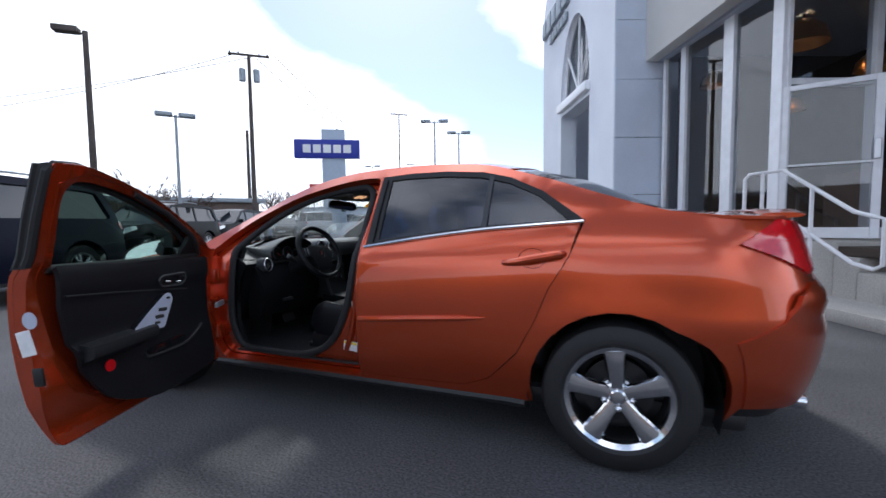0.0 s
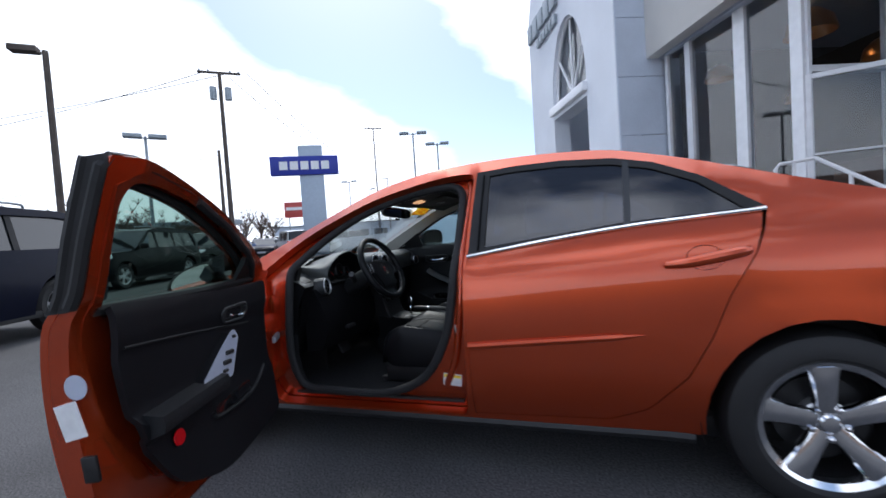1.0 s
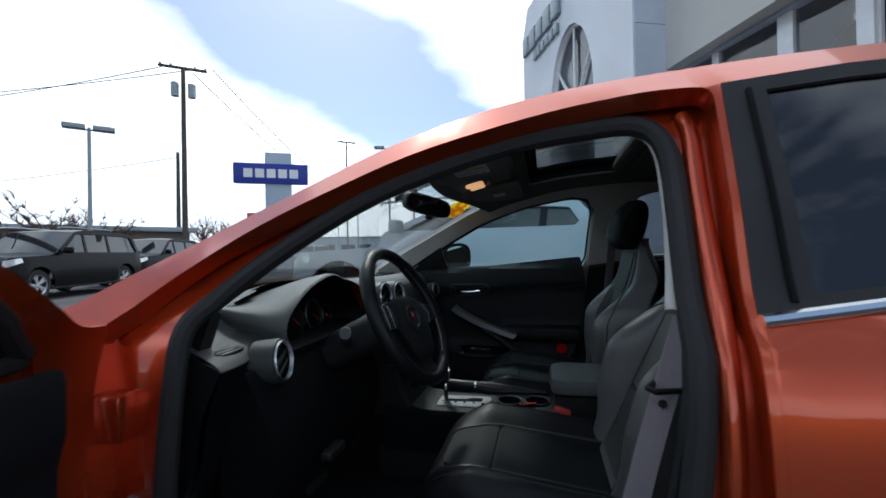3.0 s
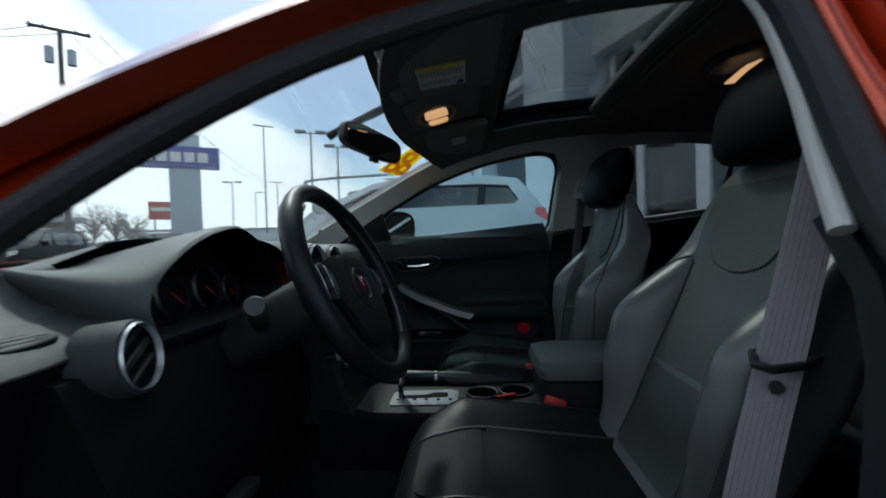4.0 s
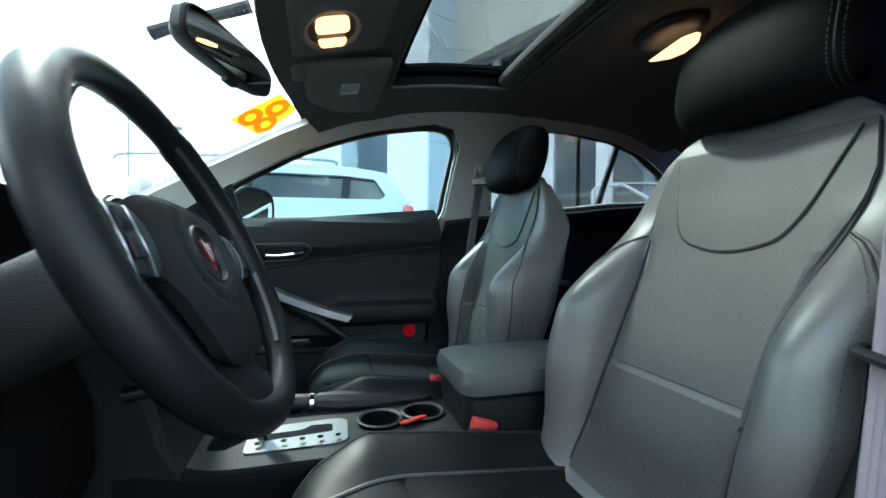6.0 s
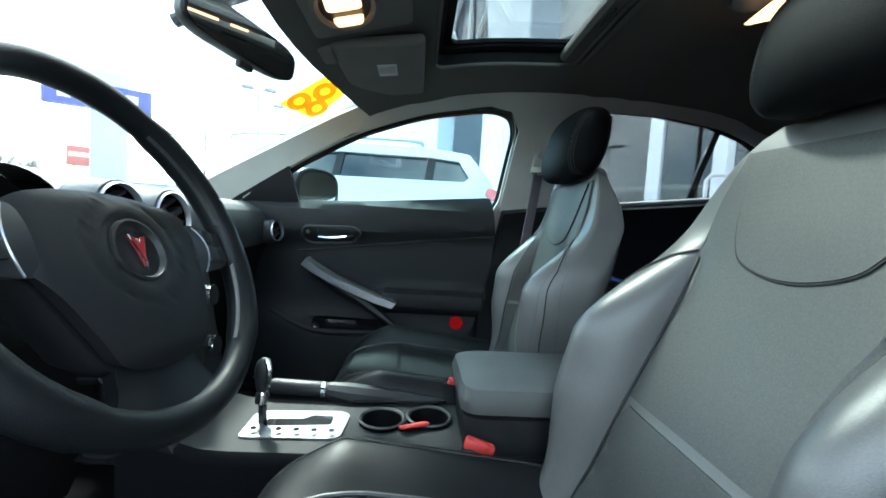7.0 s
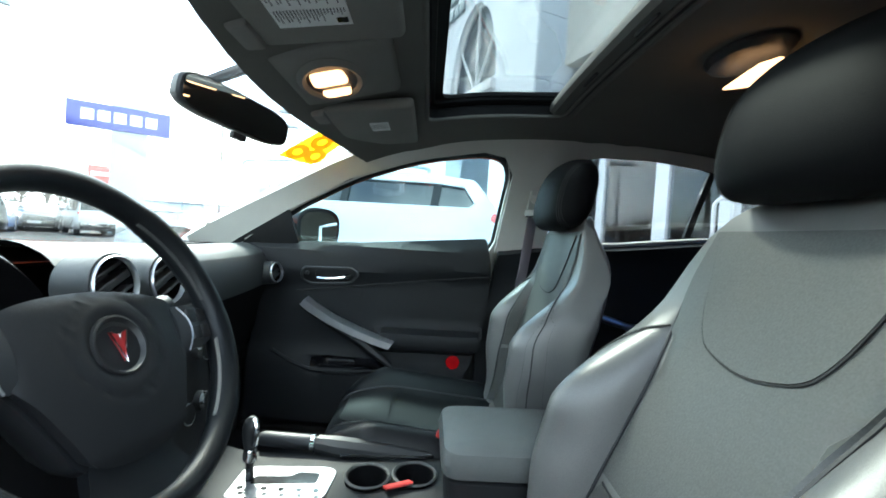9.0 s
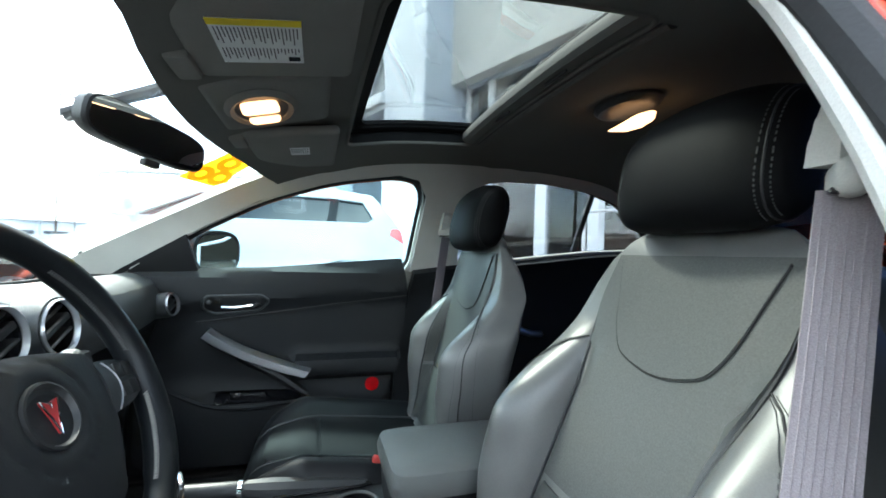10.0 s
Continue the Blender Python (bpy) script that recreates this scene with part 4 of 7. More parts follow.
    """The body's flank: s runs along x and turns round both ends to the centre line."""
    p = 0.72
    if s > 1.65:
        u = min(1.0, (s - 1.65) / 1.2) * math.pi / 2
        reach = lerp(z, [0.2, 0.35, 0.5, 0.62, 0.75, 0.95, 1.12, 1.2], [0.55, 0.63, 0.67, 0.685, 0.66, 0.60, 0.55, 0.52])
        w = half_width(1.65, z) * (1 - 0.03 * smooth_step(0, 0.5, u))
        return Vector((1.65 + (reach + push) * math.sin(u) ** p, -(w + push) * max(0.0, math.cos(u)) ** p, z))
    if s < -1.45:
        u = min(1.0, (-1.45 - s) / 1.3) * math.pi / 2
        reach = lerp(z, [0.15, 0.3, 0.5, 0.65, 0.8, 0.95], [0.78, 0.88, 0.91, 0.90, 0.80, 0.6])
        w = half_width(-1.45, z)
        return Vector((-1.45 - (reach + push) * math.sin(u) ** p, -(w + push) * max(0.0, math.cos(u)) ** p, z))
    return Vector((s, -(half_width(s, z) + push), z))


def outline_arch(x, r, z0, n=16):
    """Wheel-arch line from front to rear, as (x, z)."""
    a0 = math.asin((z0 - 0.33) / r)
    return [(x - r * math.cos(a), 0.33 + r * math.sin(a)) for a in np.linspace(a0, math.pi - a0, n)]


DOOR_CUT = [(-0.955, 0.93), (-0.905, 0.60), (-0.93, 0.40), (-0.92, 0.255), (0.105, 0.255), (0.13, 0.45), (0.137, 0.97), (0.165, 1.362), (0.07, 1.366), (-0.11, 1.342), (-0.38, 1.272), (-0.67, 1.14), (-0.86, 1.02)]
DOOR_CUT = rounded(DOOR_CUT, [0.02, 0.1, 0.06, 0.05, 0.03, 0, 0, 0.03, 0.05, 0.1, 0.1, 0.1, 0.1])
OPENING = [(-0.80, 0.955), (-0.795, 0.77), (-0.81, 0.50), (-0.77, 0.335), (-0.30, 0.315), (-0.07, 0.42), (0.045, 0.63), (0.08, 0.86), (0.10, 1.27), (0.05, 1.322), (-0.20, 1.297), (-0.47, 1.205), (-0.68, 1.065)]
OPENING = rounded(OPENING, [0.04, 0.1, 0.1, 0.07, 0.15, 0.15, 0.12, 0.12, 0.07, 0.06, 0.12, 0.12, 0.1])
REAR_CUT = [(0.143, 0.27), (0.71, 0.285), (0.85, 0.345), (0.99, 0.49), (1.075, 0.65), (1.135, 0.80), (1.225, 0.95), (1.285, 1.108), (1.09, 1.25), (0.93, 1.325), (0.78, 1.362), (0.57, 1.378), (0.36, 1.378), (0.178, 1.365), (0.15, 0.98)]
REAR_SKIN = [(0.146, 0.273), (0.71, 0.288), (0.847, 0.348), (0.987, 0.493), (1.072, 0.652), (1.132, 0.80), (1.22, 0.95), (1.265, 1.097), (1.05, 1.082), (0.80, 1.062), (0.48, 1.022), (0.15, 0.972)]
GREENHOUSE = [(0.158, 0.982), (0.48, 1.031), (0.80, 1.071), (1.05, 1.091), (1.278, 1.106), (1.085, 1.243), (0.925, 1.316), (0.776, 1.352), (0.57, 1.368), (0.36, 1.368), (0.184, 1.356)]

TOP = [(x, rail(x)) for x in np.linspace(2.85, -2.75, 70)]
BOTTOM = [(-2.75, 0.22), (-1.83, 0.24)] + outline_arch(-1.43, 0.375, 0.24) + [(-1.03, 0.235), (1.03, 0.245)] + outline_arch(1.43, 0.385, 0.25) + [(1.86, 0.33), (2.1, 0.32), (2.85, 0.30)]
FLANK = BOTTOM + TOP
BUMPER_LINE = [(1.80, 0.615), (1.90, 0.655), (2.02, 0.70), (2.12, 0.80), (2.28, 0.845), (2.85, 0.86)]


def flank_bm():
    return sheet_bm(FLANK, side, 0.045, [DOOR_CUT, REAR_CUT], 0.055, edge_step=0.03)


def jamb_side(x, z):
    return side(x, z) + Vector((0, 0.055 + 0.02 * smooth_step(0.9, 1.3, z), 0))


for flip, word in ((False, "driver"), (True, "passenger")):
    fix = mirrored if flip else (lambda bm: bm)
    part("body_side", fix(flank_bm()), PAINT, sedan)
    part("door_jamb", fix(sheet_bm(DOOR_CUT, jamb_side, 0.012, [OPENING], 0.05, edge_step=0.025)), RUBBER if flip else JAMB, sedan, "black sealed door opening" if flip else "orange painted door opening")
    rear_door = part("rear_door", fix(sheet_bm(REAR_SKIN, side, 0.02, (), 0.05, edge_step=0.025)), PAINT, sedan)
    part("window_glass", fix(sheet_bm(GREENHOUSE, lambda s, z: side(s, z, -0.006), 0.004, (), 0.06)), TINTLIGHT if flip else TINT, rear_door, "tinted rear door glass, dimmed on the driver's side")
    # black surround, divider bar and the bright strip below the glass
    inner = [(0.225, 1.012), (0.48, 1.045), (0.80, 1.084), (1.05, 1.10), (1.215, 1.108), (1.075, 1.226), (0.92, 1.298), (0.77, 1.334), (0.57, 1.350), (0.36, 1.350), (0.24, 1.342)]
    part("window_surround", fix(sheet_bm(REAR_CUT[7:] + [(0.48, 1.031), (0.8, 1.071), (1.05, 1.091)], lambda s, z: side(s, z, 0.002), 0.012, [inner], 0.05, edge_step=0.025)), RUBBER, rear_door, "black window surround")
    bar = [(0.80, 1.075), (0.825, 1.075), (0.838, 1.335), (0.815, 1.345)]
    part("divider_bar", fix(sheet_bm(bar, lambda s, z: side(s, z, 0.004), 0.01, (), 0.04)), GREYSATIN, rear_door, "grey divider bar in the rear window")
    strip = [side(p.x, p.y, 0.006) for p in curve_points([(0.15, 0.977, 0), (0.48, 1.027, 0), (0.80, 1.067, 0), (1.05, 1.087, 0), (1.278, 1.103, 0)], 8)]
    part("chrome_strip", fix(tube_bm(strip, 0.009, 8)), CHROME, rear_door, "bright chrome strip below the window")
    mould = [side(p.x, p.y, 0.004) for p in curve_points([(0.15, 0.597, 0), (0.5, 0.625, 0), (0.845, 0.652, 0)], 8)]
    part("side_moulding", fix(tube_bm(mould, [0.016] * (len(mould) - 3) + [0.013, 0.008, 0.002], 8)), PAINT, rear_door)
    # grip over a scooped cup
    grip = [side(p.x, p.y, 0.046 - 0.04 * abs(2 * k / 16 - 1) ** 3) for k, p in enumerate(curve_points([(0.93, 0.915, 0), (1.0, 0.925, 0), (1.08, 0.94, 0), (1.17, 0.957, 0), (1.2, 0.961, 0)], 4))]
    part("door_handle", fix(tube_bm(grip, [0.013 + 0.008 * math.sin(math.pi * k / (len(grip) - 1)) for k in range(len(grip))], 10)), PAINT, rear_door)
    cup = [(1.06 + 0.062 * math.cos(a), 0.937 + 0.046 * math.sin(a)) for a in np.linspace(0, 2 * math.pi, 20)[:-1]]
    part("handle_cup", fix(sheet_bm(cup, lambda s, z: side(s, z, 0.003 - 0.028 * max(0, 1 - ((s - 1.06) / 0.062) ** 2 - ((z - 0.937) / 0.046) ** 2)), 0.002, (), 0.012)), JAMB, rear_door)
    # rear bumper and lamp as separate skins
    bumper = [(1.868, 0.33), (2.1, 0.32), (2.85, 0.30)] + BUMPER_LINE[::-1] + [(1.825, 0.55), (1.85, 0.45)]
    part("rear_bumper", fix(sheet_bm(bumper, lambda s, z: side(s, z, 0.006 + 0.02 * smooth_step(0.70, 0.76, z) * smooth_step(0.86, 0.80, z)), 0.02, (), 0.05, edge_step=0.03)), PAINT, sedan)
    lens = rounded([(1.84, 1.005), (1.98, 1.062), (2.12, 1.103), (2.52, 1.085), (2.46, 0.90), (2.28, 0.875), (2.02, 0.955)], 0.02)
    lamp = part("tail_lamp", fix(sheet_bm(lens, lambda s, z: side(s, z, 0.012 + 0.0006 * math.sin(z * 420)), 0.02, (), 0.012)), REDLENS, sedan, "red tail lamp lens")
    part("sill_trim", fix(tube_bm([side(x, 0.225, -0.012) for x in np.linspace(-1.0, 1.02, 24)], 0.026, 8)), PLASTIC, sedan, "black sill edge")
    front_lens = rounded([(-1.95, 0.66), (-2.2, 0.69), (-2.35, 0.64), (-2.3, 0.55), (-2.05, 0.57)], 0.03)
    part("headlamp", fix(sheet_bm(front_lens, lambda s, z: side(s, z, 0.008), 0.02, (), 0.03)), HEADLAMP, sedan, "clear headlamp lens")
    # rolled return between the flank and the door opening
    back = [[side(x, z, -0.003), side(x, z, -0.003) + Vector((0, 0.028, 0)), jamb_side(x, z) + Vector((0, 0.006, 0))] for x, z in dense(DOOR_CUT, 0.03)]
    part("jamb_return", fix(loft_bm(back + back[:1], False, False)), RUBBER if flip else JAMB, sedan)
    # rubber seal round the front door opening
    seal = [jamb_side(x, z) + Vector((0, -0.004, 0)) for x, z in dense(OPENING, 0.03)]
    part("door_seal", fix(tube_bm(seal, 0.009 if flip else 0.020, 10, True)), RUBBER, sedan, "black rubber door seal")


# roof, hood, trunk: one crowned sheet over the rails, cut into panels
def crown(x):
    return lerp(x, [-2.35, -1.9, -1.2, -0.9, -0.4, 0.3, 0.9, 1.3, 1.7, 2.3], [0.08, 0.09, 0.07, 0.075, 0.045, 0.037, 0.055, 0.09, 0.03, 0.02])


def over(x, y):
    """The upper surface of the car, seen from above."""
    if x > 1.65:
        u = math.asin(min(1.0, (x - 1.65) / 0.56) ** (1 / 0.72))
        edge = max(0.02, half_width(1.65, rail(x)) * math.cos(u) ** 0.72)
    elif x < -1.45:
        u = math.asin(min(1.0, (-1.45 - x) / 0.84) ** (1 / 0.72))
        edge = max(0.02, half_width(-1.45, rail(x)) * math.cos(u) ** 0.72)
    else:
        edge = half_width(x, rail(x))
    k = min(1.0, abs(y) / edge)
    drop = 0.10 * smooth_step(-1.9, -2.3, x) + 0.04 * smooth_step(2.1, 2.25, x)
    return Vector((x, y, rail(x) + crown(x) * (1 - k ** 2.4) - drop * (1 - k)))


def edge_at(x):
    lo, hi = 0.0, 1.0
    if x > 1.65:
        u = math.asin(min(1.0, (x - 1.65) / 0.56) ** (1 / 0.72))
        return half_width(1.65, rail(x)) * max(0.0, math.cos(u)) ** 0.72
    if x < -1.45:
        u = math.asin(min(1.0, (-1.45 - x) / 0.84) ** (1 / 0.72))
        return half_width(-1.45, rail(x)) * max(0.0, math.cos(u)) ** 0.72
    return half_width(x, rail(x))


def top_outline(x0, x1, inset=0.0, bow0=0.0, bow1=0.0):
    """An outline between the rails from x0 to x1, whose front and rear edges bow by some metres at the centre."""
    xs = np.linspace(x0, x1, 24)
    right = [(x, edge_at(x) - inset) for x in xs]
    rear = [(x1 + bow1 * (1 - k * k), (edge_at(x1) - inset) * k) for k in np.linspace(1, -1, 13)][1:-1]
    left = [(x, -(edge_at(x) - inset)) for x in xs[::-1]]
    nose = [(x0 + bow0 * (1 - k * k), (edge_at(x0) - inset) * k) for k in np.linspace(-1, 1, 13)][1:-1]
    return [(float(a), float(b)) for a, b in right + rear + left + nose]


SUNROOF = rounded([(-0.175, -0.37), (-0.175, 0.37), (0.235, 0.37), (0.235, -0.37)], 0.04)
part("roof", sheet_bm(top_outline(-0.40, 0.90, 0, -0.06, 0.10), over, 0.014, [SUNROOF], 0.06, edge_step=0.03), PAINT, sedan)
part("windscreen", sheet_bm(top_outline(-1.16, -0.405, 0.03, -0.16, -0.06), lambda x, y: over(x, y) - Vector((0, 0, 0.006)), 0.005, (), 0.07), GLASS, sedan, "clear windscreen")
part("windscreen_band", sheet_bm(top_outline(-1.165, -0.40, 0.0, -0.16, -0.06), lambda x, y: over(x, y) - Vector((0, 0, 0.009)), 0.004, [top_outline(-1.14, -0.425, 0.026, -0.155, -0.055)], 0.06, edge_step=0.03), RUBBER, sedan, "black screen edge")
part("rear_screen", sheet_bm(top_outline(0.91, 1.60, 0.02, 0.10, 0.12), lambda x, y: over(x, y) - Vector((0, 0, 0.005)), 0.005, (), 0.07), TINT, sedan, "dark tinted rear screen")
part("trunk_lid", sheet_bm(top_outline(1.61, 2.19, 0.0, 0.12, 0.0), over, 0.014, (), 0.05, edge_step=0.025), PAINT, sedan)
part("hood", sheet_bm(top_outline(-2.27, -1.17, 0.0, 0.0, -0.16), over, 0.014, (), 0.06, edge_step=0.03), PAINT, sedan)
# lip spoiler on two feet
wing = []
for y in np.linspace(-0.62, 0.62, 17):
    h = 0.026 * (1 - abs(y / 0.62) ** 4)
    x = 2.06 + 0.07 * (1 - (y / 0.62) ** 2)
    wing.append([Vector((x + 0.085 * math.cos(a) , y, 1.118 + h + 0.012 * math.sin(a))) for a in np.linspace(0, 2 * math.pi, 13)[:-1]])
part("spoiler", loft_bm(wing), PAINT, sedan)
for y in (-0.5, 0.5):
    part("spoiler_foot", box_bm((0.09, 0.05, 0.05), (2.06, y, 1.112), 0.012), PAINT, sedan)
part("exhaust_tip", tube_bm([(1.98, -0.52, 0.29), (2.10, -0.525, 0.295), (2.20, -0.53, 0.295)], 0.033, 14), CHROME, sedan, "chrome exhaust tip")
part("underbody", box_bm((3.9, 1.42, 0.10), (0.0, 0, 0.235), 0.03), PLASTIC, sedan, "black underbody")
part("rear_valance", sheet_bm([(1.88, 0.27), (2.1, 0.25), (2.85, 0.24), (2.85, 0.33), (2.1, 0.345), (1.88, 0.36)], lambda s, z: side(s, z, -0.03), 0.02, (), 0.05), PLASTIC, sedan, "black lower valance")
for x in (-1.43, 1.43):
    for y in (-1, 1):
        liner = [[Vector((x + 0.40 * math.cos(a), y * w, 0.33 + 0.40 * math.sin(a))) for a in np.linspace(-0.28, math.pi + 0.28, 22)] for w in (0.45, 0.835)]
        one = loft_bm(liner, False, False)
        part("wheel_liner", one, PLASTIC, sedan, "black wheel-arch liner")
        part("liner_wall", box_bm((1.15, 0.02, 0.50), (x, y * 0.45, 0.43), 0.0), PLASTIC, sedan)


def make_wheel(parent, centre, flip, rim_mat=RIM, rt=0.33, rr=0.222, wide=0.22, spokes=5):
    """Tyre, rim barrel, five broad spokes, hub cap with five nuts; axle along y, face towards -y."""
    m = Matrix.Translation(centre) @ (Matrix.Rotation(math.pi, 4, "Z") if flip else Matrix()) @ Matrix.Rotation(math.pi / 2, 4, "X")
    h = wide / 2
    tyre_profile = [(rr - 0.005, -h * 0.8), (rr + 0.02, -h), (rt - 0.045, -h * 1.02), (rt - 0.012, -h * 0.86), (rt, -h * 0.55), (rt, h * 0.55), (rt - 0.012, h * 0.86), (rt - 0.045, h * 1.02), (rr + 0.02, h), (rr - 0.005, h * 0.8), (rr - 0.012, 0.0)]
    tyre = part("wheel", lathe_bm(tyre_profile + tyre_profile[:1], 48, m), TYRE, parent, "black tyre on a chrome five-spoke wheel")
    rim_profile = [(rr - 0.02, -h * 0.7), (rr - 0.025, h * 0.55), (rr - 0.018, h * 0.80), (rr + 0.004, h * 0.90), (rr + 0.010, h * 0.84), (rr + 0.002, h * 0.70), (rr - 0.004, -h * 0.7)]
    part("rim", lathe_bm(rim_profile[1:6], 48, m), rim_mat, tyre)
    part("rim_barrel", lathe_bm([(rr - 0.026, h * 0.55), (rr - 0.022, -h * 0.7), (0.15, -h * 0.7), (0.15, -h * 0.6)], 48, m), PLASTIC, tyre, "dark inner barrel")
    part("brake_disc", lathe_bm([(0.0, -0.02), (0.15, -0.02), (0.15, 0.0), (0.0, 0.0)], 32, m), PLASTIC, tyre, "dull brake disc")
    for k in range(spokes):
        turn = m @ Matrix.Rotation(2 * math.pi * k / spokes + math.pi / 2 + 0.08, 4, "Z")
        rings = []
        for r, w, z0 in ((0.035, 0.036, 0.066), (0.09, 0.036, 0.076), (0.15, 0.041, 0.086), (rr - 0.035, 0.046, 0.090), (rr - 0.012, 0.056, 0.092)):
            rings.append([Vector(p) for p in ((r, -w, z0 - 0.03), (r, -w, z0 - 0.012), (r, -w * 0.82, z0 - 0.002), (r, -w * 0.4, z0 + 0.002), (r, w * 0.4, z0 + 0.002), (r, w * 0.82, z0 - 0.002), (r, w, z0 - 0.012), (r, w, z0 - 0.03))])
        one = loft_bm(rings)
        one.transform(turn)
        part("spoke", one, rim_mat, tyre)
        part("wheel_nut", lathe_bm([(0.0, 0.03), (0.011, 0.03), (0.011, 0.075), (0.006, 0.08), (0.0, 0.08)], 6, m @ Matrix.Rotation(2 * math.pi * (k + 0.5) / spokes + math.pi / 2 + 0.08, 4, "Z") @ Matrix.Translation((0.058, 0, 0))), rim_mat, tyre)
    part("hub_cap", lathe_bm([(0.0, 0.03), (0.034, 0.03), (0.034, 0.072), (0.026, 0.078), (0.0, 0.079)], 24, m), rim_mat, tyre)
    part("hub", lathe_bm([(0.0, -0.05), (0.075, -0.05), (0.075, 0.045), (0.06, 0.052), (0.0, 0.052)], 32, m), SATIN, tyre)
    return tyre


for x in (-1.43, 1.43):
    make_wheel(sedan, (x, -0.765, 0.33), False)
    make_wheel(sedan, (x, 0.765, 0.33), True)
# ---- the sedan's cabin ----
WINDOW_DRIVER = rounded([(-0.795, 0.925), (-0.62, 1.055), (-0.42, 1.155), (-0.20, 1.235), (0.0, 1.275), (0.072, 1.272), (0.098, 1.225), (0.078, 0.985), (0.060, 0.95)], [0.01, 0.05, 0.08, 0.08, 0.05, 0.03, 0.03, 0.01, 0.01])
WINDOW_CLEAR = rounded([(-0.805, 0.975), (-0.63, 1.105), (-0.42, 1.217), (-0.20, 1.290), (0.0, 1.321), (0.070, 1.311), (0.094, 1.26), (0.072, 1.035), (0.055, 1.0)], [0.01, 0.05, 0.08, 0.08, 0.05, 0.03, 0.03, 0.01, 0.01])
WINDOW_R = rounded([(0.245, 1.04), (0.50, 1.055), (0.80, 1.09), (1.05, 1.105), (1.16, 1.11), (1.06, 1.205), (0.92, 1.272), (0.77, 1.312), (0.57, 1.332), (0.36, 1.328), (0.27, 1.305)], [0.02, 0, 0, 0, 0.02, 0.05, 0.05, 0.05, 0.05, 0.04, 0.04])


def inner(s, z):
    return side(s, z, -0.088)


def inner_deep(s, z):
    return side(s, z, -0.10)


upper_line = [(x, rail(x) - 0.022) for x in np.linspace(1.5, -1.0, 30)]
for flip in (False, True):
    fix = mirrored if flip else (lambda bm: bm)
    hole = [p for p in OPENING]
    # pillar and rail trim above the belt
    edge_line = ((-0.83, 0.972), (-0.80, 0.992), (-0.635, 1.104), (-0.43, 1.214), (-0.20, 1.286), (0.0, 1.319), (0.068, 1.308), (0.100, 1.255), (0.075, 1.0), (0.23, 1.02), (0.5, 1.04), (0.8, 1.075), (1.1, 1.10), (1.5, 1.13)) if flip else ((-0.815, 0.97), (-0.68, 1.077), (-0.47, 1.218), (-0.20, 1.31), (0.05, 1.335), (0.10, 1.30), (0.105, 1.22), (0.085, 1.0), (0.23, 1.02), (0.5, 1.04), (0.8, 1.075), (1.1, 1.10), (1.5, 1.13))
    trim_line = [(-1.0, 0.96)] + list(edge_line) + upper_line
    part("pillar_trim", fix(sheet_bm(trim_line, inner, 0.012, [WINDOW_R], 0.06, edge_step=0.03)), PILLAR, sedan, "light grey pillar and roof rail trim")
    low = [(0.03, 0.30), (0.75, 0.30), (1.0, 0.55), (1.15, 0.85), (1.3, 1.10), (1.1, 1.10), (0.8, 1.075), (0.5, 1.04), (0.23, 1.02), (0.085, 1.0), (0.075, 0.86), (0.035, 0.63)]
    part("rear_door_trim", fix(sheet_bm(low, inner_deep, 0.03, (), 0.06)), DOORTRIM, sedan, "charcoal rear door trim")
    part("rear_pull", fix(tube_bm([(0.30, -0.70, 0.83), (0.42, -0.665, 0.80), (0.56, -0.665, 0.76), (0.62, -0.70, 0.75)], 0.014, 8)), SATIN, sedan, "silver rear door pull")
    kick = [(-1.02, 0.30), (-0.81, 0.30), (-0.82, 0.5), (-0.80, 0.77), (-0.80, 0.97), (-1.02, 0.97)]
    part("kick_panel", fix(sheet_bm(kick, inner_deep, 0.03, (), 0.08)), PLASTIC, sedan)
    # sill scuff plate
    part("scuff_plate", fix(box_bm((0.9, 0.07, 0.012), (-0.36, -0.765, 0.315), 0.004)), PLASTIC, sedan, "black scuff plate")


# covers of the screen pillars, from the roof rail trim to the windscreen
for flip in (False, True):
    fix = mirrored if flip else (lambda bm: bm)
    rows = []
    for x in np.linspace(-1.06, -0.36, 30):
        low, top = side(x, rail(x) - 0.045, -0.090), over(x, -(edge_at(x) - 0.045)) - Vector((0, 0, 0.014))
        mid = low.lerp(top, 0.5) + Vector((0, 0.010, -0.012))
        rows.append([low, low.lerp(mid, 0.5) + Vector((0, 0.004, -0.003)), mid, mid.lerp(top, 0.5) + Vector((0, 0.002, -0.004)), top])
    part("screen_pillar_cover", fix(loft_bm(rows, False, False)), PILLAR, sedan, "light grey windscreen pillar cover")


# ---- doors at the front ----
def panel_depth(x, z):
    """How far the door trim stands into the cabin."""
    d = 0.012 + 0.030 * smooth_step(0.855, 0.90, z - 0.06 * (x + 0.4)) * (1 - smooth_step(0.975, 1.01, z - 0.045 * (x + 0.4)))
    rest = smooth_step(0.615, 0.64, z) * (1 - smooth_step(0.69, 0.705, z)) * smooth_step(-0.36, -0.28, x)
    d += 0.055 * rest
    low = 1 - smooth_step(0.56, 0.63, z)
    d += 0.028 * low
    pocket = math.exp(-((x + 0.43) / 0.13) ** 4) * smooth_step(0.535, 0.55, z) * (1 - smooth_step(0.60, 0.62, z + 0.03))
    d -= 0.035 * pocket
    return d


def door_inner(x, z, relief=1.0):
    return Vector((x, 0.735 - panel_depth(x, z) * relief - 0.012 * (1 - relief) - 0.02 * smooth_step(0.6, 1.0, z) + 0.012 * smooth_step(-0.3, -0.8, x), z))


def lowered(bm, d):
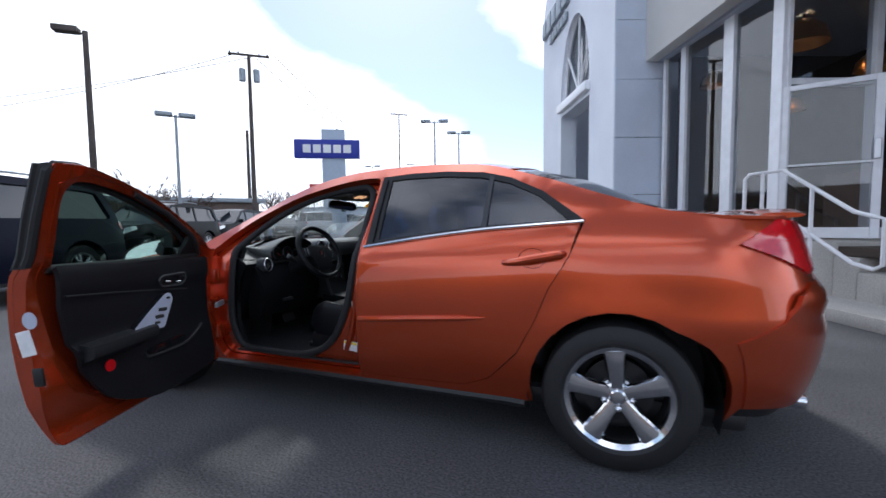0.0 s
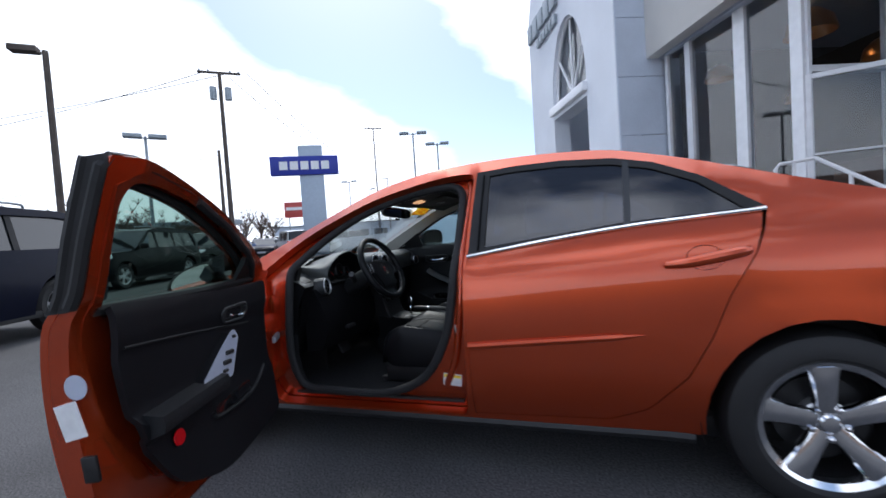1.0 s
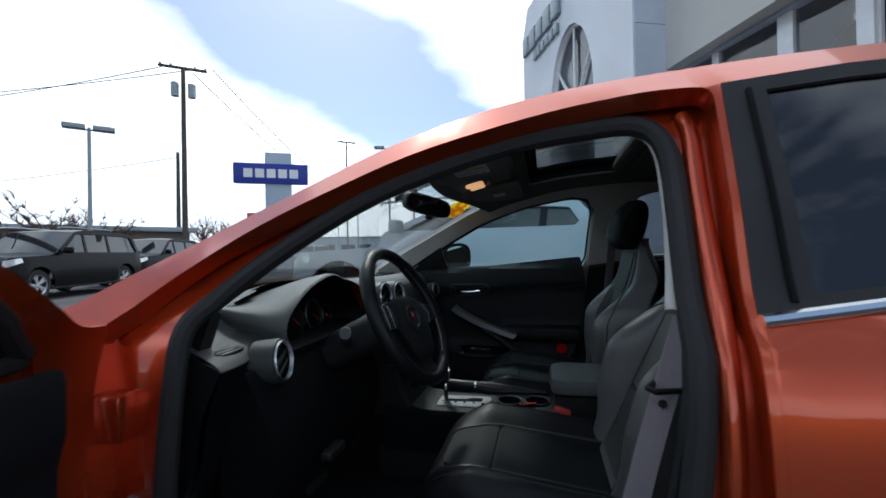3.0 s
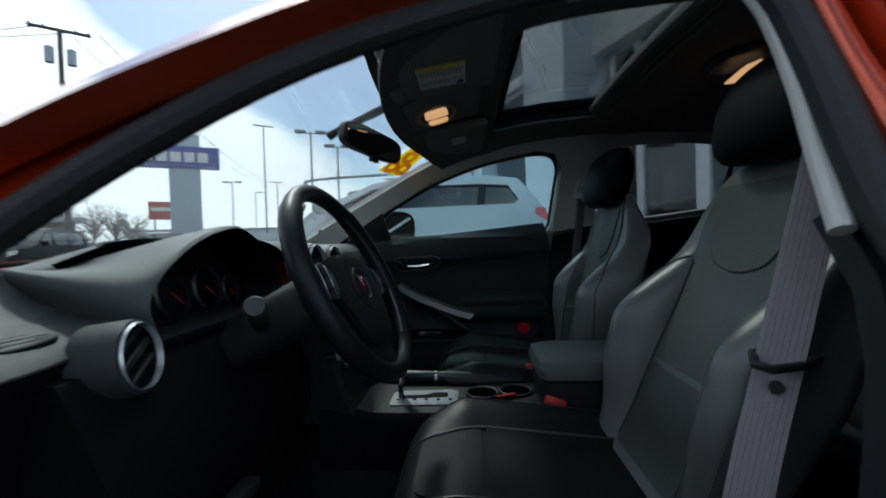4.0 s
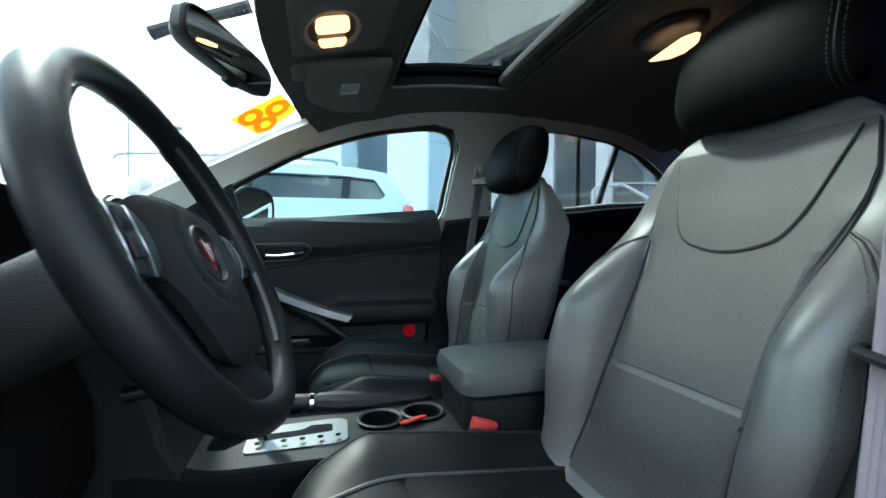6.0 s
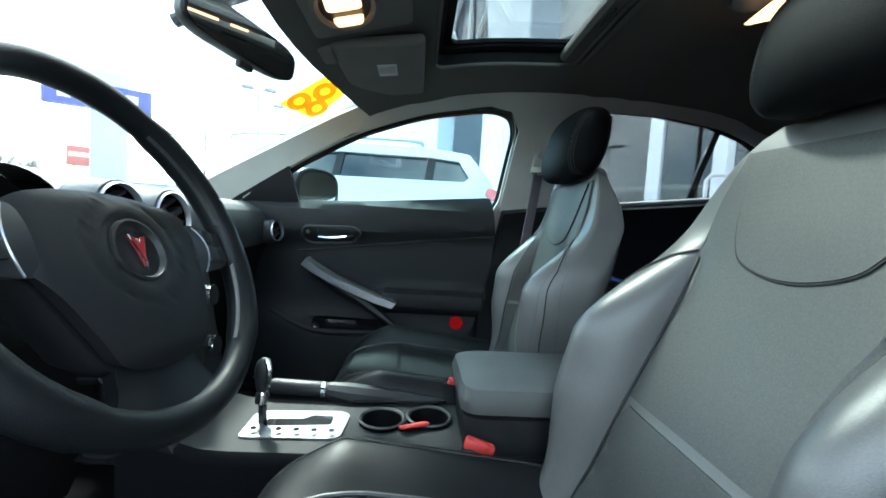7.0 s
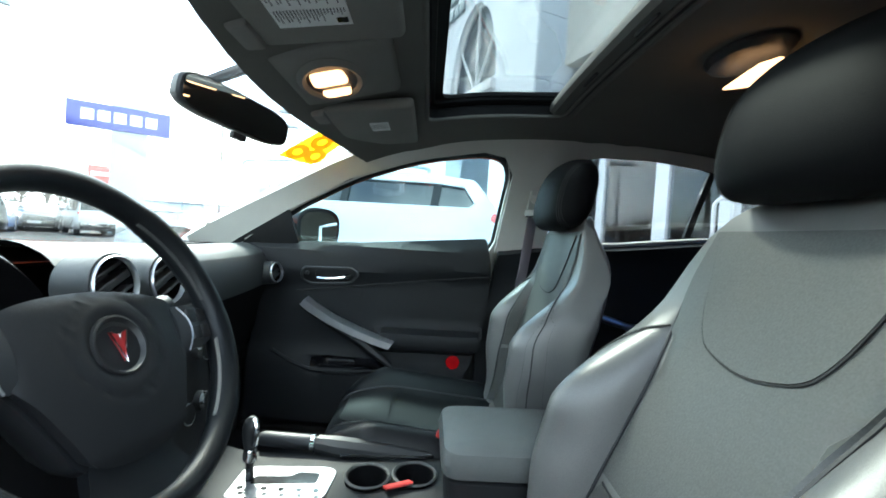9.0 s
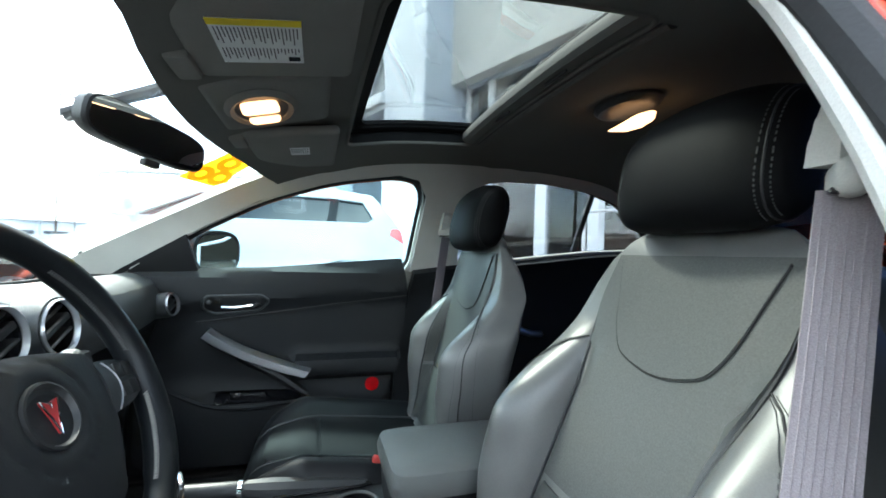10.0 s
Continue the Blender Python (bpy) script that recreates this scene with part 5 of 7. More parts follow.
    bm.transform(Matrix.Translation((0, 0, -d)))
    return bm


def shut_depth(z):
    """Depth of the door's painted edge, which thins towards the foot."""
    return 0.018 + 0.057 * smooth_step(0.27, 0.52, z)


def front_door(parent, fix, driver):
    """A front door in its closed place on the +y side; fix turns it to its side."""
    door_face = (lambda x, z: door_inner(x, z, 0.4)) if driver else door_inner
    WINDOW_P = WINDOW_DRIVER if driver else WINDOW_CLEAR
    skin = DOOR_SKIN if driver else CLOSED_SKIN
    door = part("front_door", fix(mirrored(sheet_bm(skin, side, 0.02, [WINDOW_P], 0.05, edge_step=0.025))), PAINT, parent)
    frame_line = [(-0.815, 0.925), (-0.68, 1.043), (-0.47, 1.160), (-0.20, 1.258), (0.04, 1.308), (0.118, 1.262), (0.10, 0.86), (0.055, 0.63), (-0.07, 0.42), (-0.30, 0.315), (-0.77, 0.335), (-0.81, 0.5), (-0.80, 0.77)] if driver else [(-0.825, 0.955), (-0.68, 1.083), (-0.47, 1.210), (-0.20, 1.302), (0.05, 1.332), (0.108, 1.27), (0.09, 0.86), (0.045, 0.63), (-0.07, 0.42), (-0.30, 0.315), (-0.77, 0.335), (-0.81, 0.5), (-0.80, 0.77)]
    edge_mat = JAMB if driver else PILLAR
    part("inner_frame", fix(mirrored(sheet_bm(frame_line, lambda s, z: side(s, z, -0.07), 0.012, [WINDOW_P], 0.06, edge_step=0.03))), edge_mat, door, "orange painted inner door frame" if driver else "light grey inner door frame")
    rim_path = [Vector((x, -side(x, z, -0.035).y, z)) for x, z in dense(WINDOW_P, 0.03)]
    part("window_channel", fix(tube_bm(rim_path, 0.013 if driver else 0.007, 8, True, squash=1.0)), RUBBER, door, "black rubber window channel")
    part("window_glass", fix(mirrored(sheet_bm(WINDOW_P, lambda s, z: side(s, z, -0.03), 0.004, (), 0.08))), DOORGLASS if driver else SIDEGLASS, door, "green tinted door glass" if driver else "faintly tinted door glass")
    if driver:
        # the door's edge: a painted wall between skin and frame
        wall = [[side(x, z, -0.002), side(x, z, -shut_depth(z))] for x, z in dense(DOOR_SKIN, 0.03)]
        wall.append(wall[0])
        shell = loft_bm([[Vector((p.x, -p.y, p.z)) for p in r] for r in wall], False, False)
        part("door_edge", fix(shell), JAMB, door, "orange painted door edge")
        part("door_weatherstrip", fix(tube_bm([Vector((x, -side(x, z, 0.009 - shut_depth(z)).y, z)) for x, z in dense(DOOR_RIM, 0.03)], 0.006, 6, True)), RUBBER, door)
        strip = [(0.078, 0.98), (0.133, 0.975), (0.152, 1.328), (0.105, 1.328)]
        part("frame_applique", fix(mirrored(sheet_bm(strip, lambda s, z: side(s, z, 0.003), 0.006, (), 0.04))), RUBBER, door, "black outer strip of the window frame")
        part("frame_edge", fix(tube_bm([Vector((x, -side(x, z, -0.012).y, z)) for x, z in dense2([(0.134, 0.975), (0.153, 1.328)], 0.03)], 0.013, 6)), RUBBER, door, "black edge of the window frame")
        edge_line = dense2([(0.136, 0.965), (0.156, 1.328)], 0.03)
        cover = [[side(x + 0.003, z, 0.002), side(x + 0.003, z, -0.062)] for x, z in edge_line]
        part("frame_cover", fix(loft_bm([[Vector((p.x, -p.y, p.z)) for p in r] for r in cover], False, False)), RUBBER, door, "black rear edge of the window frame")
        upper = [(0.140, 0.975), (0.152, 1.30), (0.135, 1.322), (0.05, 1.324), (-0.11, 1.287), (-0.38, 1.204), (-0.67, 1.069), (-0.84, 0.965)]
        outer_seal = [Vector((x, -side(x, z, -0.058).y, z)) for x, z in dense2(upper, 0.03)]
        part("frame_seal", fix(tube_bm(outer_seal, 0.016, 8)), RUBBER, door, "black rubber seal round the window frame")
        for name, line, r in (("belt_seal", [(-0.80, 0.925), (-0.40, 0.932), (0.08, 0.955)], 0.016), ("front_frame_cover", [(-0.80, 0.935), (-0.66, 1.045), (-0.45, 1.155), (-0.22, 1.238)], 0.017)):
            part(name, fix(tube_bm([Vector((x, -side(x, z, -0.080).y, z)) for x, z in dense2(line, 0.04)], r, 8)), RUBBER, door)
        lock = box_bm((0.012, 0.04, 0.07), (0.129, 0.79, 0.56), 0.004)
        part("door_latch", fix(lock), PLASTIC, door, "black latch")
        part("white_label", fix(box_bm((0.004, 0.060, 0.095), (0.132, 0.815, 0.690), 0.001, 1, Matrix.Rotation(radians(-9), 4, "X"))), PAPER, door, "white paper label")
        inner_edge = rounded([(-0.82, 0.92), (-0.68, 1.033), (-0.47, 1.150), (-0.20, 1.252), (0.04, 1.304), (0.110, 1.262), (0.098, 0.90), (0.06, 0.63), (-0.06, 0.42), (-0.28, 0.33), (-0.76, 0.345), (-0.80, 0.5), (-0.80, 0.77)], 0.04)
        part("door_shut_face", fix(mirrored(sheet_bm(DOOR_SKIN, lambda s, z: side(s, z, 0.005 - shut_depth(z) - 0.02 * smooth_step(0.131, 0.05, s) * smooth_step(0.3, 0.5, z)), 0.004, [inner_edge], 0.05, edge_step=0.025))), JAMB, door, "orange painted door shut face")
        disc = lathe_bm([(0.0, 0.0), (0.029, 0.0), (0.029, 0.003), (0.0, 0.003)], 20, Matrix.Translation((0.130, 0.785, 0.775)) @ Matrix.Rotation(math.pi / 2, 4, "Y") @ Matrix.Diagonal((1.1, 1.0, 1, 1)))
        part("round_label", fix(disc), PLATEBLUE, door, "round pale blue label")
    # trim panel with its relief; the driver's hangs lower
    fix_body, fix = fix, lambda bm: fix_body(lowered(bm, 0.06 if driver else 0.0))
    lift, rear = (0.0, 0.035) if driver else (0.016, 0.0)
    trim_out = rounded([(-0.785, 0.36), (-0.78, 0.62), (-0.80, 0.97 + lift), (-0.40, 0.985 + lift), (0.045 + rear, 1.025 + lift), (0.075 + 0.3 * rear, 0.88), (0.04 + 0.3 * rear, 0.64), (-0.06, 0.44), (-0.30, 0.345)], [0.05, 0.05, 0.02, 0, 0.01, 0.1, 0.1, 0.1, 0.1])
    trim_bm = sheet_bm(trim_out, door_face, 0.02, (), 0.022, edge_step=0.02)
    part("door_trim", fix(trim_bm), DOORSHADE if driver else DOORTRIM, door, "charcoal moulded door trim")
    crease = [door_face(x, z) + Vector((0, -0.001, 0)) for x, z in dense2([(-0.62, 0.815), (-0.40, 0.845), (-0.15, 0.88), (0.065, 0.905)], 0.03)]
    part("trim_seam", fix(tube_bm(crease, 0.004, 6)), RUBBER, door)
    # inner release in its bowl
    bowl = rounded([(-0.60, 0.862), (-0.59, 0.905), (-0.42, 0.91), (-0.395, 0.89), (-0.43, 0.855), (-0.57, 0.845)], 0.015)
    part("release_bezel", fix(sheet_bm(bowl, lambda x, z: door_face(x, z) + Vector((0, -0.003, 0)), 0.006, [rounded([(-0.55, 0.862), (-0.545, 0.898), (-0.435, 0.90), (-0.43, 0.87)], 0.01)], 0.03)), PLASTIC, door)
    part("release_bowl", fix(sheet_bm(rounded([(-0.55, 0.862), (-0.545, 0.898), (-0.435, 0.90), (-0.43, 0.87)], 0.01), lambda x, z: door_face(x, z) + Vector((0, 0.012, 0)), 0.003, (), 0.03)), SCREEN, door)
    part("release_lever", fix(tube_bm(curve_points([(-0.54, 0.683, 0.869), (-0.50, 0.675, 0.868), (-0.45, 0.675, 0.875), (-0.425, 0.683, 0.882)], 4), 0.0065, 8)), CHROME, door, "chrome release lever")
    rim_line = [door_face(x, z) + Vector((0, -0.004, 0)) for x, z in dense(bowl, 0.02)]
    part("bezel_rim", fix(tube_bm(rim_line, 0.0045, 8, True)), DASH, door)
    lock_at = door_face(-0.577, 0.885)
    part("lock_button", fix(lathe_bm([(0.0, 0.0), (0.007, 0.0), (0.007, 0.01), (0.0, 0.012)], 12, Matrix.Translation(lock_at) @ Matrix.Rotation(math.pi / 2, 4, "X"))), PLASTIC, door)
    # slanted pull grip, silver at the top
    def grip_ring(x, z, w, h, y):
        return [Vector((x + dx, y + dy, z + dz)) for dx, dy, dz in ((-w, 0.02, -h), (w, 0.02, h), (w * 1.1, -0.012, h * 1.1), (w * 0.7, -0.03, h * 0.7), (-w * 0.7, -0.03, -h * 0.7), (-w * 1.1, -0.012, -h * 1.1))]
    path = [(-0.585, 0.785, 0.692), (-0.55, 0.765, 0.676), (-0.48, 0.73, 0.662), (-0.40, 0.697, 0.656), (-0.33, 0.672, 0.652), (-0.27, 0.655, 0.650)]
    if not driver:
        part("pull_grip", fix(loft_bm([grip_ring(x, z, 0.010, 0.013, y) for x, z, y in path])), SATIN, door, "satin silver pull grip")
        part("pull_base", fix(tube_bm([(-0.575, 0.712, 0.765), (-0.48, 0.69, 0.705), (-0.38, 0.68, 0.655), (-0.27, 0.675, 0.575)], [0.012, 0.017, 0.02, 0.012], 8)), PLASTIC, door)
    slot = rounded([(-0.56, 0.545), (-0.555, 0.585), (-0.50, 0.592), (-0.30, 0.585), (-0.28, 0.568), (-0.31, 0.545)], 0.012)
    part("map_pocket", fix(sheet_bm(slot, lambda x, z: door_face(x, z) + Vector((0, -0.004, 0)), 0.002, (), 0.03)), SCREEN, door, "dark map pocket mouth")
    lip = [door_face(p.x, p.y) + Vector((0, -0.006, 0)) for p in curve_points([(-0.70, 0.60, 0), (-0.62, 0.565, 0), (-0.55, 0.54, 0), (-0.42, 0.538, 0), (-0.29, 0.548, 0), (-0.27, 0.57, 0)], 5)]
    part("pocket_lip", fix(tube_bm(lip, 0.007, 6)), DOORTRIM, door)
    red_at = door_face(-0.080 if driver else -0.050, 0.584 if driver else 0.592) + Vector((0, -0.010, 0))
    part("red_reflector", fix(lathe_bm([(0.0, 0.0), (0.025, 0.0), (0.024, 0.004), (0.0, 0.006)], 20, Matrix.Translation(red_at) @ Matrix.Rotation(math.pi / 2, 4, "X"))), REDLENS, door, "round red reflector")
    rest = [[Vector((x, 0.735 - d, z)) for d, z in ((0.02, 0.63), (0.075, 0.645), (0.083, 0.67), (0.078, 0.692), (0.02, 0.705))] for x in np.linspace(-0.31, 0.03, 8)]
    part("arm_rest", fix(loft_bm(rest, True)), DOORTRIM, door, "padded arm rest")
    if driver:
        plate = rounded([(-0.458, 0.792), (-0.440, 0.824), (-0.412, 0.822), (-0.30, 0.759), (-0.206, 0.702), (-0.212, 0.690), (-0.30, 0.674), (-0.376, 0.664)], [0.012, 0.014, 0.012, 0.03, 0.008, 0.008, 0.01, 0.012])
        part("switch_base", fix(sheet_bm(plate, lambda x, z: Vector((x, 0.684, z)), 0.04, (), 0.03)), DOORSHADE, door)
        part("switch_plate", fix(sheet_bm(plate, lambda x, z: Vector((x, 0.680, z)), 0.004, (), 0.03)), PLATEBLUE, door, "satin silver window switch plate")
        for x, z, long in ((-0.424, 0.800, 0.020), (-0.378, 0.752, 0.050), (-0.352, 0.723, 0.050), (-0.333, 0.697, 0.030)):
            part("window_switch", fix(box_bm((long, 0.012, 0.017 if long > 0.04 else 0.012), (x, 0.678, z), 0.004, 1, Matrix.Rotation(radians(-6), 4, "Y"))), PLASTIC, door)
    # wing mirror
    fix = fix_body
    if driver:
        outline = [(0.0, 0.912), (0.02, 0.908), (0.5, 0.912), (0.85, 0.922), (0.97, 0.934), (1.0, 0.947), (0.95, 0.963), (0.80, 0.987), (0.55, 1.008), (0.25, 1.021), (0.04, 1.025), (0.0, 1.018)]
        line = curve_points([(u, z, 0) for u, z in outline], 3, True)

        def facing(u, z, back=0.0, grow=1.0):
            u, z = 0.5 + (u - 0.5) * grow, 0.965 + (z - 0.965) * grow
            return Vector((-0.685 + 0.205 * u - back, 0.852 + 0.080 * u + 0.55 * (z - 0.965), z))
        mirror = part("wing_mirror", fix(loft_bm([[facing(p.x, p.y, back, grow) for p in line] for back, grow in ((0.004, 1.02), (-0.006, 1.06), (-0.004, 1.12), (0.03, 1.16), (0.07, 1.0), (0.10, 0.7), (0.11, 0.2))])), PLASTIC, door, "wing mirror shell")
        part("mirror_glass", fix(sheet_bm([(p.x, p.y) for p in line], lambda u, z: facing(u, z), 0.003, (), 0.5)), MIRROR, mirror, "mirror glass")
    else:
        mx, my, mz, dy0, dz0 = -0.635, 0.925, 1.042, 0.112, 0.082

        def oval(k, a):
            c, s = math.cos(a), math.sin(a)
            return (dy0 * k * math.copysign(abs(c) ** 0.7, c), dz0 * k * math.copysign(abs(s) ** 0.7, s))
        ring_a = np.linspace(0, 2 * math.pi, 29)[:-1]
        shell = [[Vector((mx + dx + 0.5 * smooth_step(-0.095, 0.0, dx) * oval(k, a)[0], my + oval(k, a)[0], mz + oval(k, a)[1])) for a in ring_a] for dx, k in ((-0.095, 0.2), (-0.085, 0.55), (-0.06, 0.83), (-0.015, 0.97), (0.03, 1.0), (0.034, 0.94), (0.024, 0.90))]
        mirror = part("wing_mirror", fix(loft_bm(shell)), PLASTIC, door, "wing mirror shell")
        glass_disc = [(my + oval(0.86, a)[0], mz + oval(0.80, a)[1]) for a in ring_a]
        part("mirror_glass", fix(sheet_bm(glass_disc, lambda y, z: Vector((mx + 0.030 + 0.50 * (y - my), y, z)), 0.003, (), 0.05)), MIRROR, mirror, "mirror glass")
    part("mirror_foot", fix(loft_bm([[Vector((-0.80, 0.80, 0.98)), Vector((-0.66, 0.80, 0.98)), Vector((-0.66, 0.79, 1.06)), Vector((-0.78, 0.79, 1.0))], [Vector((-0.745, 0.86, 0.985)), Vector((-0.68, 0.86, 0.985)), Vector((-0.68, 0.86, 1.04)), Vector((-0.74, 0.86, 1.03))]])), PLASTIC, door)
    sail = [(-0.80, 0.93), (-0.64, 0.93), (-0.655, 1.065)] if driver else [(-0.87, 0.962), (-0.615, 0.985), (-0.64, 1.098)]
    part("mirror_sail", fix(sheet_bm(sail, lambda x, z: Vector((x, -side(x, z, -0.085 if driver else -0.103).y, z)), 0.012, (), 0.05)), PLASTIC, door)
    return door


DOOR_SKIN = rounded([(-0.95, 0.945), (-0.90, 0.60), (-0.925, 0.40), (-0.912, 0.268), (0.098, 0.268), (0.124, 0.45), (0.131, 0.97), (0.150, 1.326), (0.05, 1.327), (-0.11, 1.290), (-0.38, 1.207), (-0.67, 1.072), (-0.86, 0.955)], [0.02, 0.1, 0.06, 0.05, 0.03, 0, 0, 0.012, 0.05, 0.1, 0.1, 0.1, 0.1])
DOOR_RIM = rounded([(-0.88, 0.95), (-0.85, 0.60), (-0.87, 0.40), (-0.855, 0.315), (0.05, 0.315), (0.08, 0.45), (0.095, 0.97), (0.120, 1.308), (0.04, 1.313), (-0.11, 1.274), (-0.38, 1.191), (-0.66, 1.057), (-0.82, 0.95)], [0.02, 0.1, 0.06, 0.05, 0.08, 0.1, 0, 0.02, 0.05, 0.1, 0.1, 0.1, 0.1])
CLOSED_SKIN = rounded([(-0.95, 0.93), (-0.90, 0.60), (-0.925, 0.40), (-0.914, 0.261), (0.099, 0.261), (0.124, 0.45), (0.131, 0.97), (0.159, 1.356), (0.07, 1.360), (-0.11, 1.336), (-0.38, 1.266), (-0.67, 1.134), (-0.86, 1.013)], [0.02, 0.1, 0.06, 0.05, 0.03, 0, 0, 0.012, 0.05, 0.1, 0.1, 0.1, 0.1])
front_door(sedan, lambda bm: bm, False)
HINGE = Vector((-0.93, -0.84, 0.6))
LEAN = Vector((-0.065, 0.026, 1.0)).normalized()     # the hinge line leans, so the open door tips outward
swing = Matrix.Translation((-0.933, -0.901, 0.608)) @ Matrix.Rotation(radians(-74), 4, LEAN) @ Matrix.Translation(-HINGE)


def to_driver(bm):
    mirrored(bm)
    bm.transform(swing)
    return bm


front_door(sedan, to_driver, True)
part("check_strap", box_bm((0.16, 0.02, 0.03), (-0.86, -0.86, 0.62), 0.004, 1, Matrix.Rotation(radians(-60), 4, "Z")), STEELPOLE, sedan)
part("hinge", box_bm((0.06, 0.05, 0.09), (-0.91, -0.83, 0.78), 0.01), JAMB, sedan)
part("hinge", box_bm((0.06, 0.05, 0.09), (-0.91, -0.83, 0.44), 0.01), JAMB, sedan)
striker = tube_bm([(0.085, -0.80, 0.645), (0.085, -0.845, 0.645), (0.085, -0.845, 0.675), (0.085, -0.80, 0.675)], 0.006, 8)
part("door_striker", striker, CHROME, sedan, "bright door striker")
part("jamb_label", box_bm((0.088, 0.003, 0.054), (0.046, -0.812, 0.420), 0.001, 1, Matrix.Rotation(radians(5), 4, "Y")), PAPER, sedan, "yellow and white jamb label")
part("label_band", box_bm((0.080, 0.003, 0.012), (0.047, -0.8145, 0.436), 0.0005, 1, Matrix.Rotation(radians(5), 4, "Y")), YELLOWFILM, sedan)

# floor, tunnel and firewall
part("floor_carpet", box_bm((2.3, 1.44, 0.03), (0.05, 0, 0.295), 0.01), CARPET, sedan, "black carpet")
part("tunnel", box_bm((1.7, 0.24, 0.16), (0.15, 0, 0.37), 0.05), CARPET, sedan)
part("firewall", box_bm((0.04, 1.40, 0.62), (-1.12, 0, 0.60), 0.01, 1, Matrix.Rotation(radians(-12), 4, "Y")), CARPET, sedan)
part("rear_bulkhead", box_bm((0.04, 1.36, 0.75), (1.28, 0, 0.66), 0.01), CARPET, sedan)
part("parcel_shelf", box_bm((0.42, 1.25, 0.03), (1.42, 0, 1.045), 0.01), DASH, sedan)

# headliner with the sunroof well
WELL = rounded([(-0.185, -0.365), (-0.185, 0.365), (0.19, 0.365), (0.19, -0.365)], 0.035)
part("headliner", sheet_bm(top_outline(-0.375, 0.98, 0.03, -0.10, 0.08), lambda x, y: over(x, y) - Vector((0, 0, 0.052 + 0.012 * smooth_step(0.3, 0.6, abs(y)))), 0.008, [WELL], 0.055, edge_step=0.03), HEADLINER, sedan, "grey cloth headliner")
well_wall = [[over(x, y) - Vector((0, 0, 0.004)), over(x, y) - Vector((0, 0, 0.058))] for x, y in dense(WELL, 0.03)]
well_wall.append(well_wall[0])
part("sunroof_well", loft_bm(well_wall, False, False), CUPBLACK, sedan, "black sunroof well")
part("well_lip", tube_bm([over(x, y) - Vector((0, 0, 0.060)) for x, y in dense(WELL, 0.03)], 0.005, 8, True), HEADLINER, sedan)
part("roof_gasket", tube_bm([over(x, y) - Vector((0, 0, 0.012)) for x, y in dense(rounded([(-0.182, -0.362), (-0.182, 0.362), (0.187, 0.362), (0.187, -0.362)], 0.035), 0.03)], 0.014, 8, True), CUPBLACK, sedan, "black sunroof gasket")
# the tinted glass panel lies closed in the roof, its cloth shade pushed back
panel_in = rounded([(-0.150, -0.345), (-0.150, 0.345), (0.210, 0.345), (0.210, -0.345)], 0.03)
panel_out = rounded([(-0.171, -0.366), (-0.171, 0.366), (0.231, 0.366), (0.231, -0.366)], 0.04)
tilt = part("sunroof_panel", sheet_bm(panel_out, lambda x, y: over(x, y) + Vector((0, 0, -0.001)), 0.010, [panel_in], 0.06, edge_step=0.03), CUPBLACK, sedan, "black-edged tinted sunroof panel, closed")
part("sunroof_glass", sheet_bm(panel_in, lambda x, y: over(x, y) - Vector((0, 0, 0.003)), 0.005, (), 0.07), ROOFGLASS, tilt, "dark tinted glass")
# rear edge of the opening: pale sliding shade, dark slot, rolled cloth lip
def across_roof(x, drop):
    return [Vector((x, y, over(x, y).z - drop)) for y in np.linspace(-0.352, 0.352, 21)]


shade_ring = ((0.146, 0.040), (0.149, 0.030), (0.158, 0.026), (0.186, 0.030), (0.190, 0.050), (0.182, 0.060), (0.158, 0.058), (0.148, 0.050))
part("sunroof_shade", loft_bm([[Vector((x, y, over(x, y).z - d)) for x, d in shade_ring] for y in np.linspace(-0.352, 0.352, 21)]), SHADEGREY, tilt, "pale grey front edge of the sliding shade")
part("shade_slot", tube_bm(across_roof(0.197, 0.054), 0.008, 8), RUBBER, tilt, "dark slot behind the shade")
part("shade_lip", tube_bm(across_roof(0.214, 0.056), 0.011, 10), SHADEGREY, tilt, "rolled edge of the headliner")
grips = [box_bm((0.006, 0.075, 0.008), (0.170, y, over(0.170, y).z - 0.0605), 0.002, 1) for y in (-0.12, 0.12)]
for one in grips:
    part("shade_grip", one, RUBBER, tilt, "dark grip slot")

# overhead console with lit lamps
console_m = Matrix.Translation((-0.335, -0.03, 1.325)) @ Matrix.Rotation(radians(-14), 4, "Y")
ohc = part("overhead_console", box_bm((0.20, 0.24, 0.03), (0, 0, 0), 0.014, 3), VISORGREY, sedan)
ohc.matrix_basis = console_m
bez = lathe_bm([(0.055, 0.0), (0.066, -0.006), (0.070, -0.012), (0.060, -0.019), (0.052, -0.015), (0.050, -0.005)], 32, Matrix.Translation((-0.02, 0.0, -0.004)) @ Matrix.Diagonal((0.86, 1.32, 1, 1)))
part("lamp_bezel", bez, VISORGREY, ohc)
part("lamp_dish", lathe_bm([(0.0, -0.016), (0.050, -0.014), (0.052, -0.004)], 32, Matrix.Translation((-0.02, 0.0, -0.004)) @ Matrix.Diagonal((0.86, 1.32, 1, 1))), PLASTIC, ohc, "dark lamp dish")
lens_a = rounded([(-0.050, -0.056), (-0.052, -0.004), (0.010, -0.004), (0.006, -0.056)], 0.014)
lens_b = rounded([(-0.048, 0.026), (-0.042, 0.052), (0.002, 0.052), (0.008, 0.026)], 0.008)
for ln in (lens_a, lens_b):
    part("lamp_lens", sheet_bm(ln, lambda x, y: Vector((x, y, -0.021)), 0.006, (), 0.02), LAMPGLOW, ohc, "lit warm lamp lens")
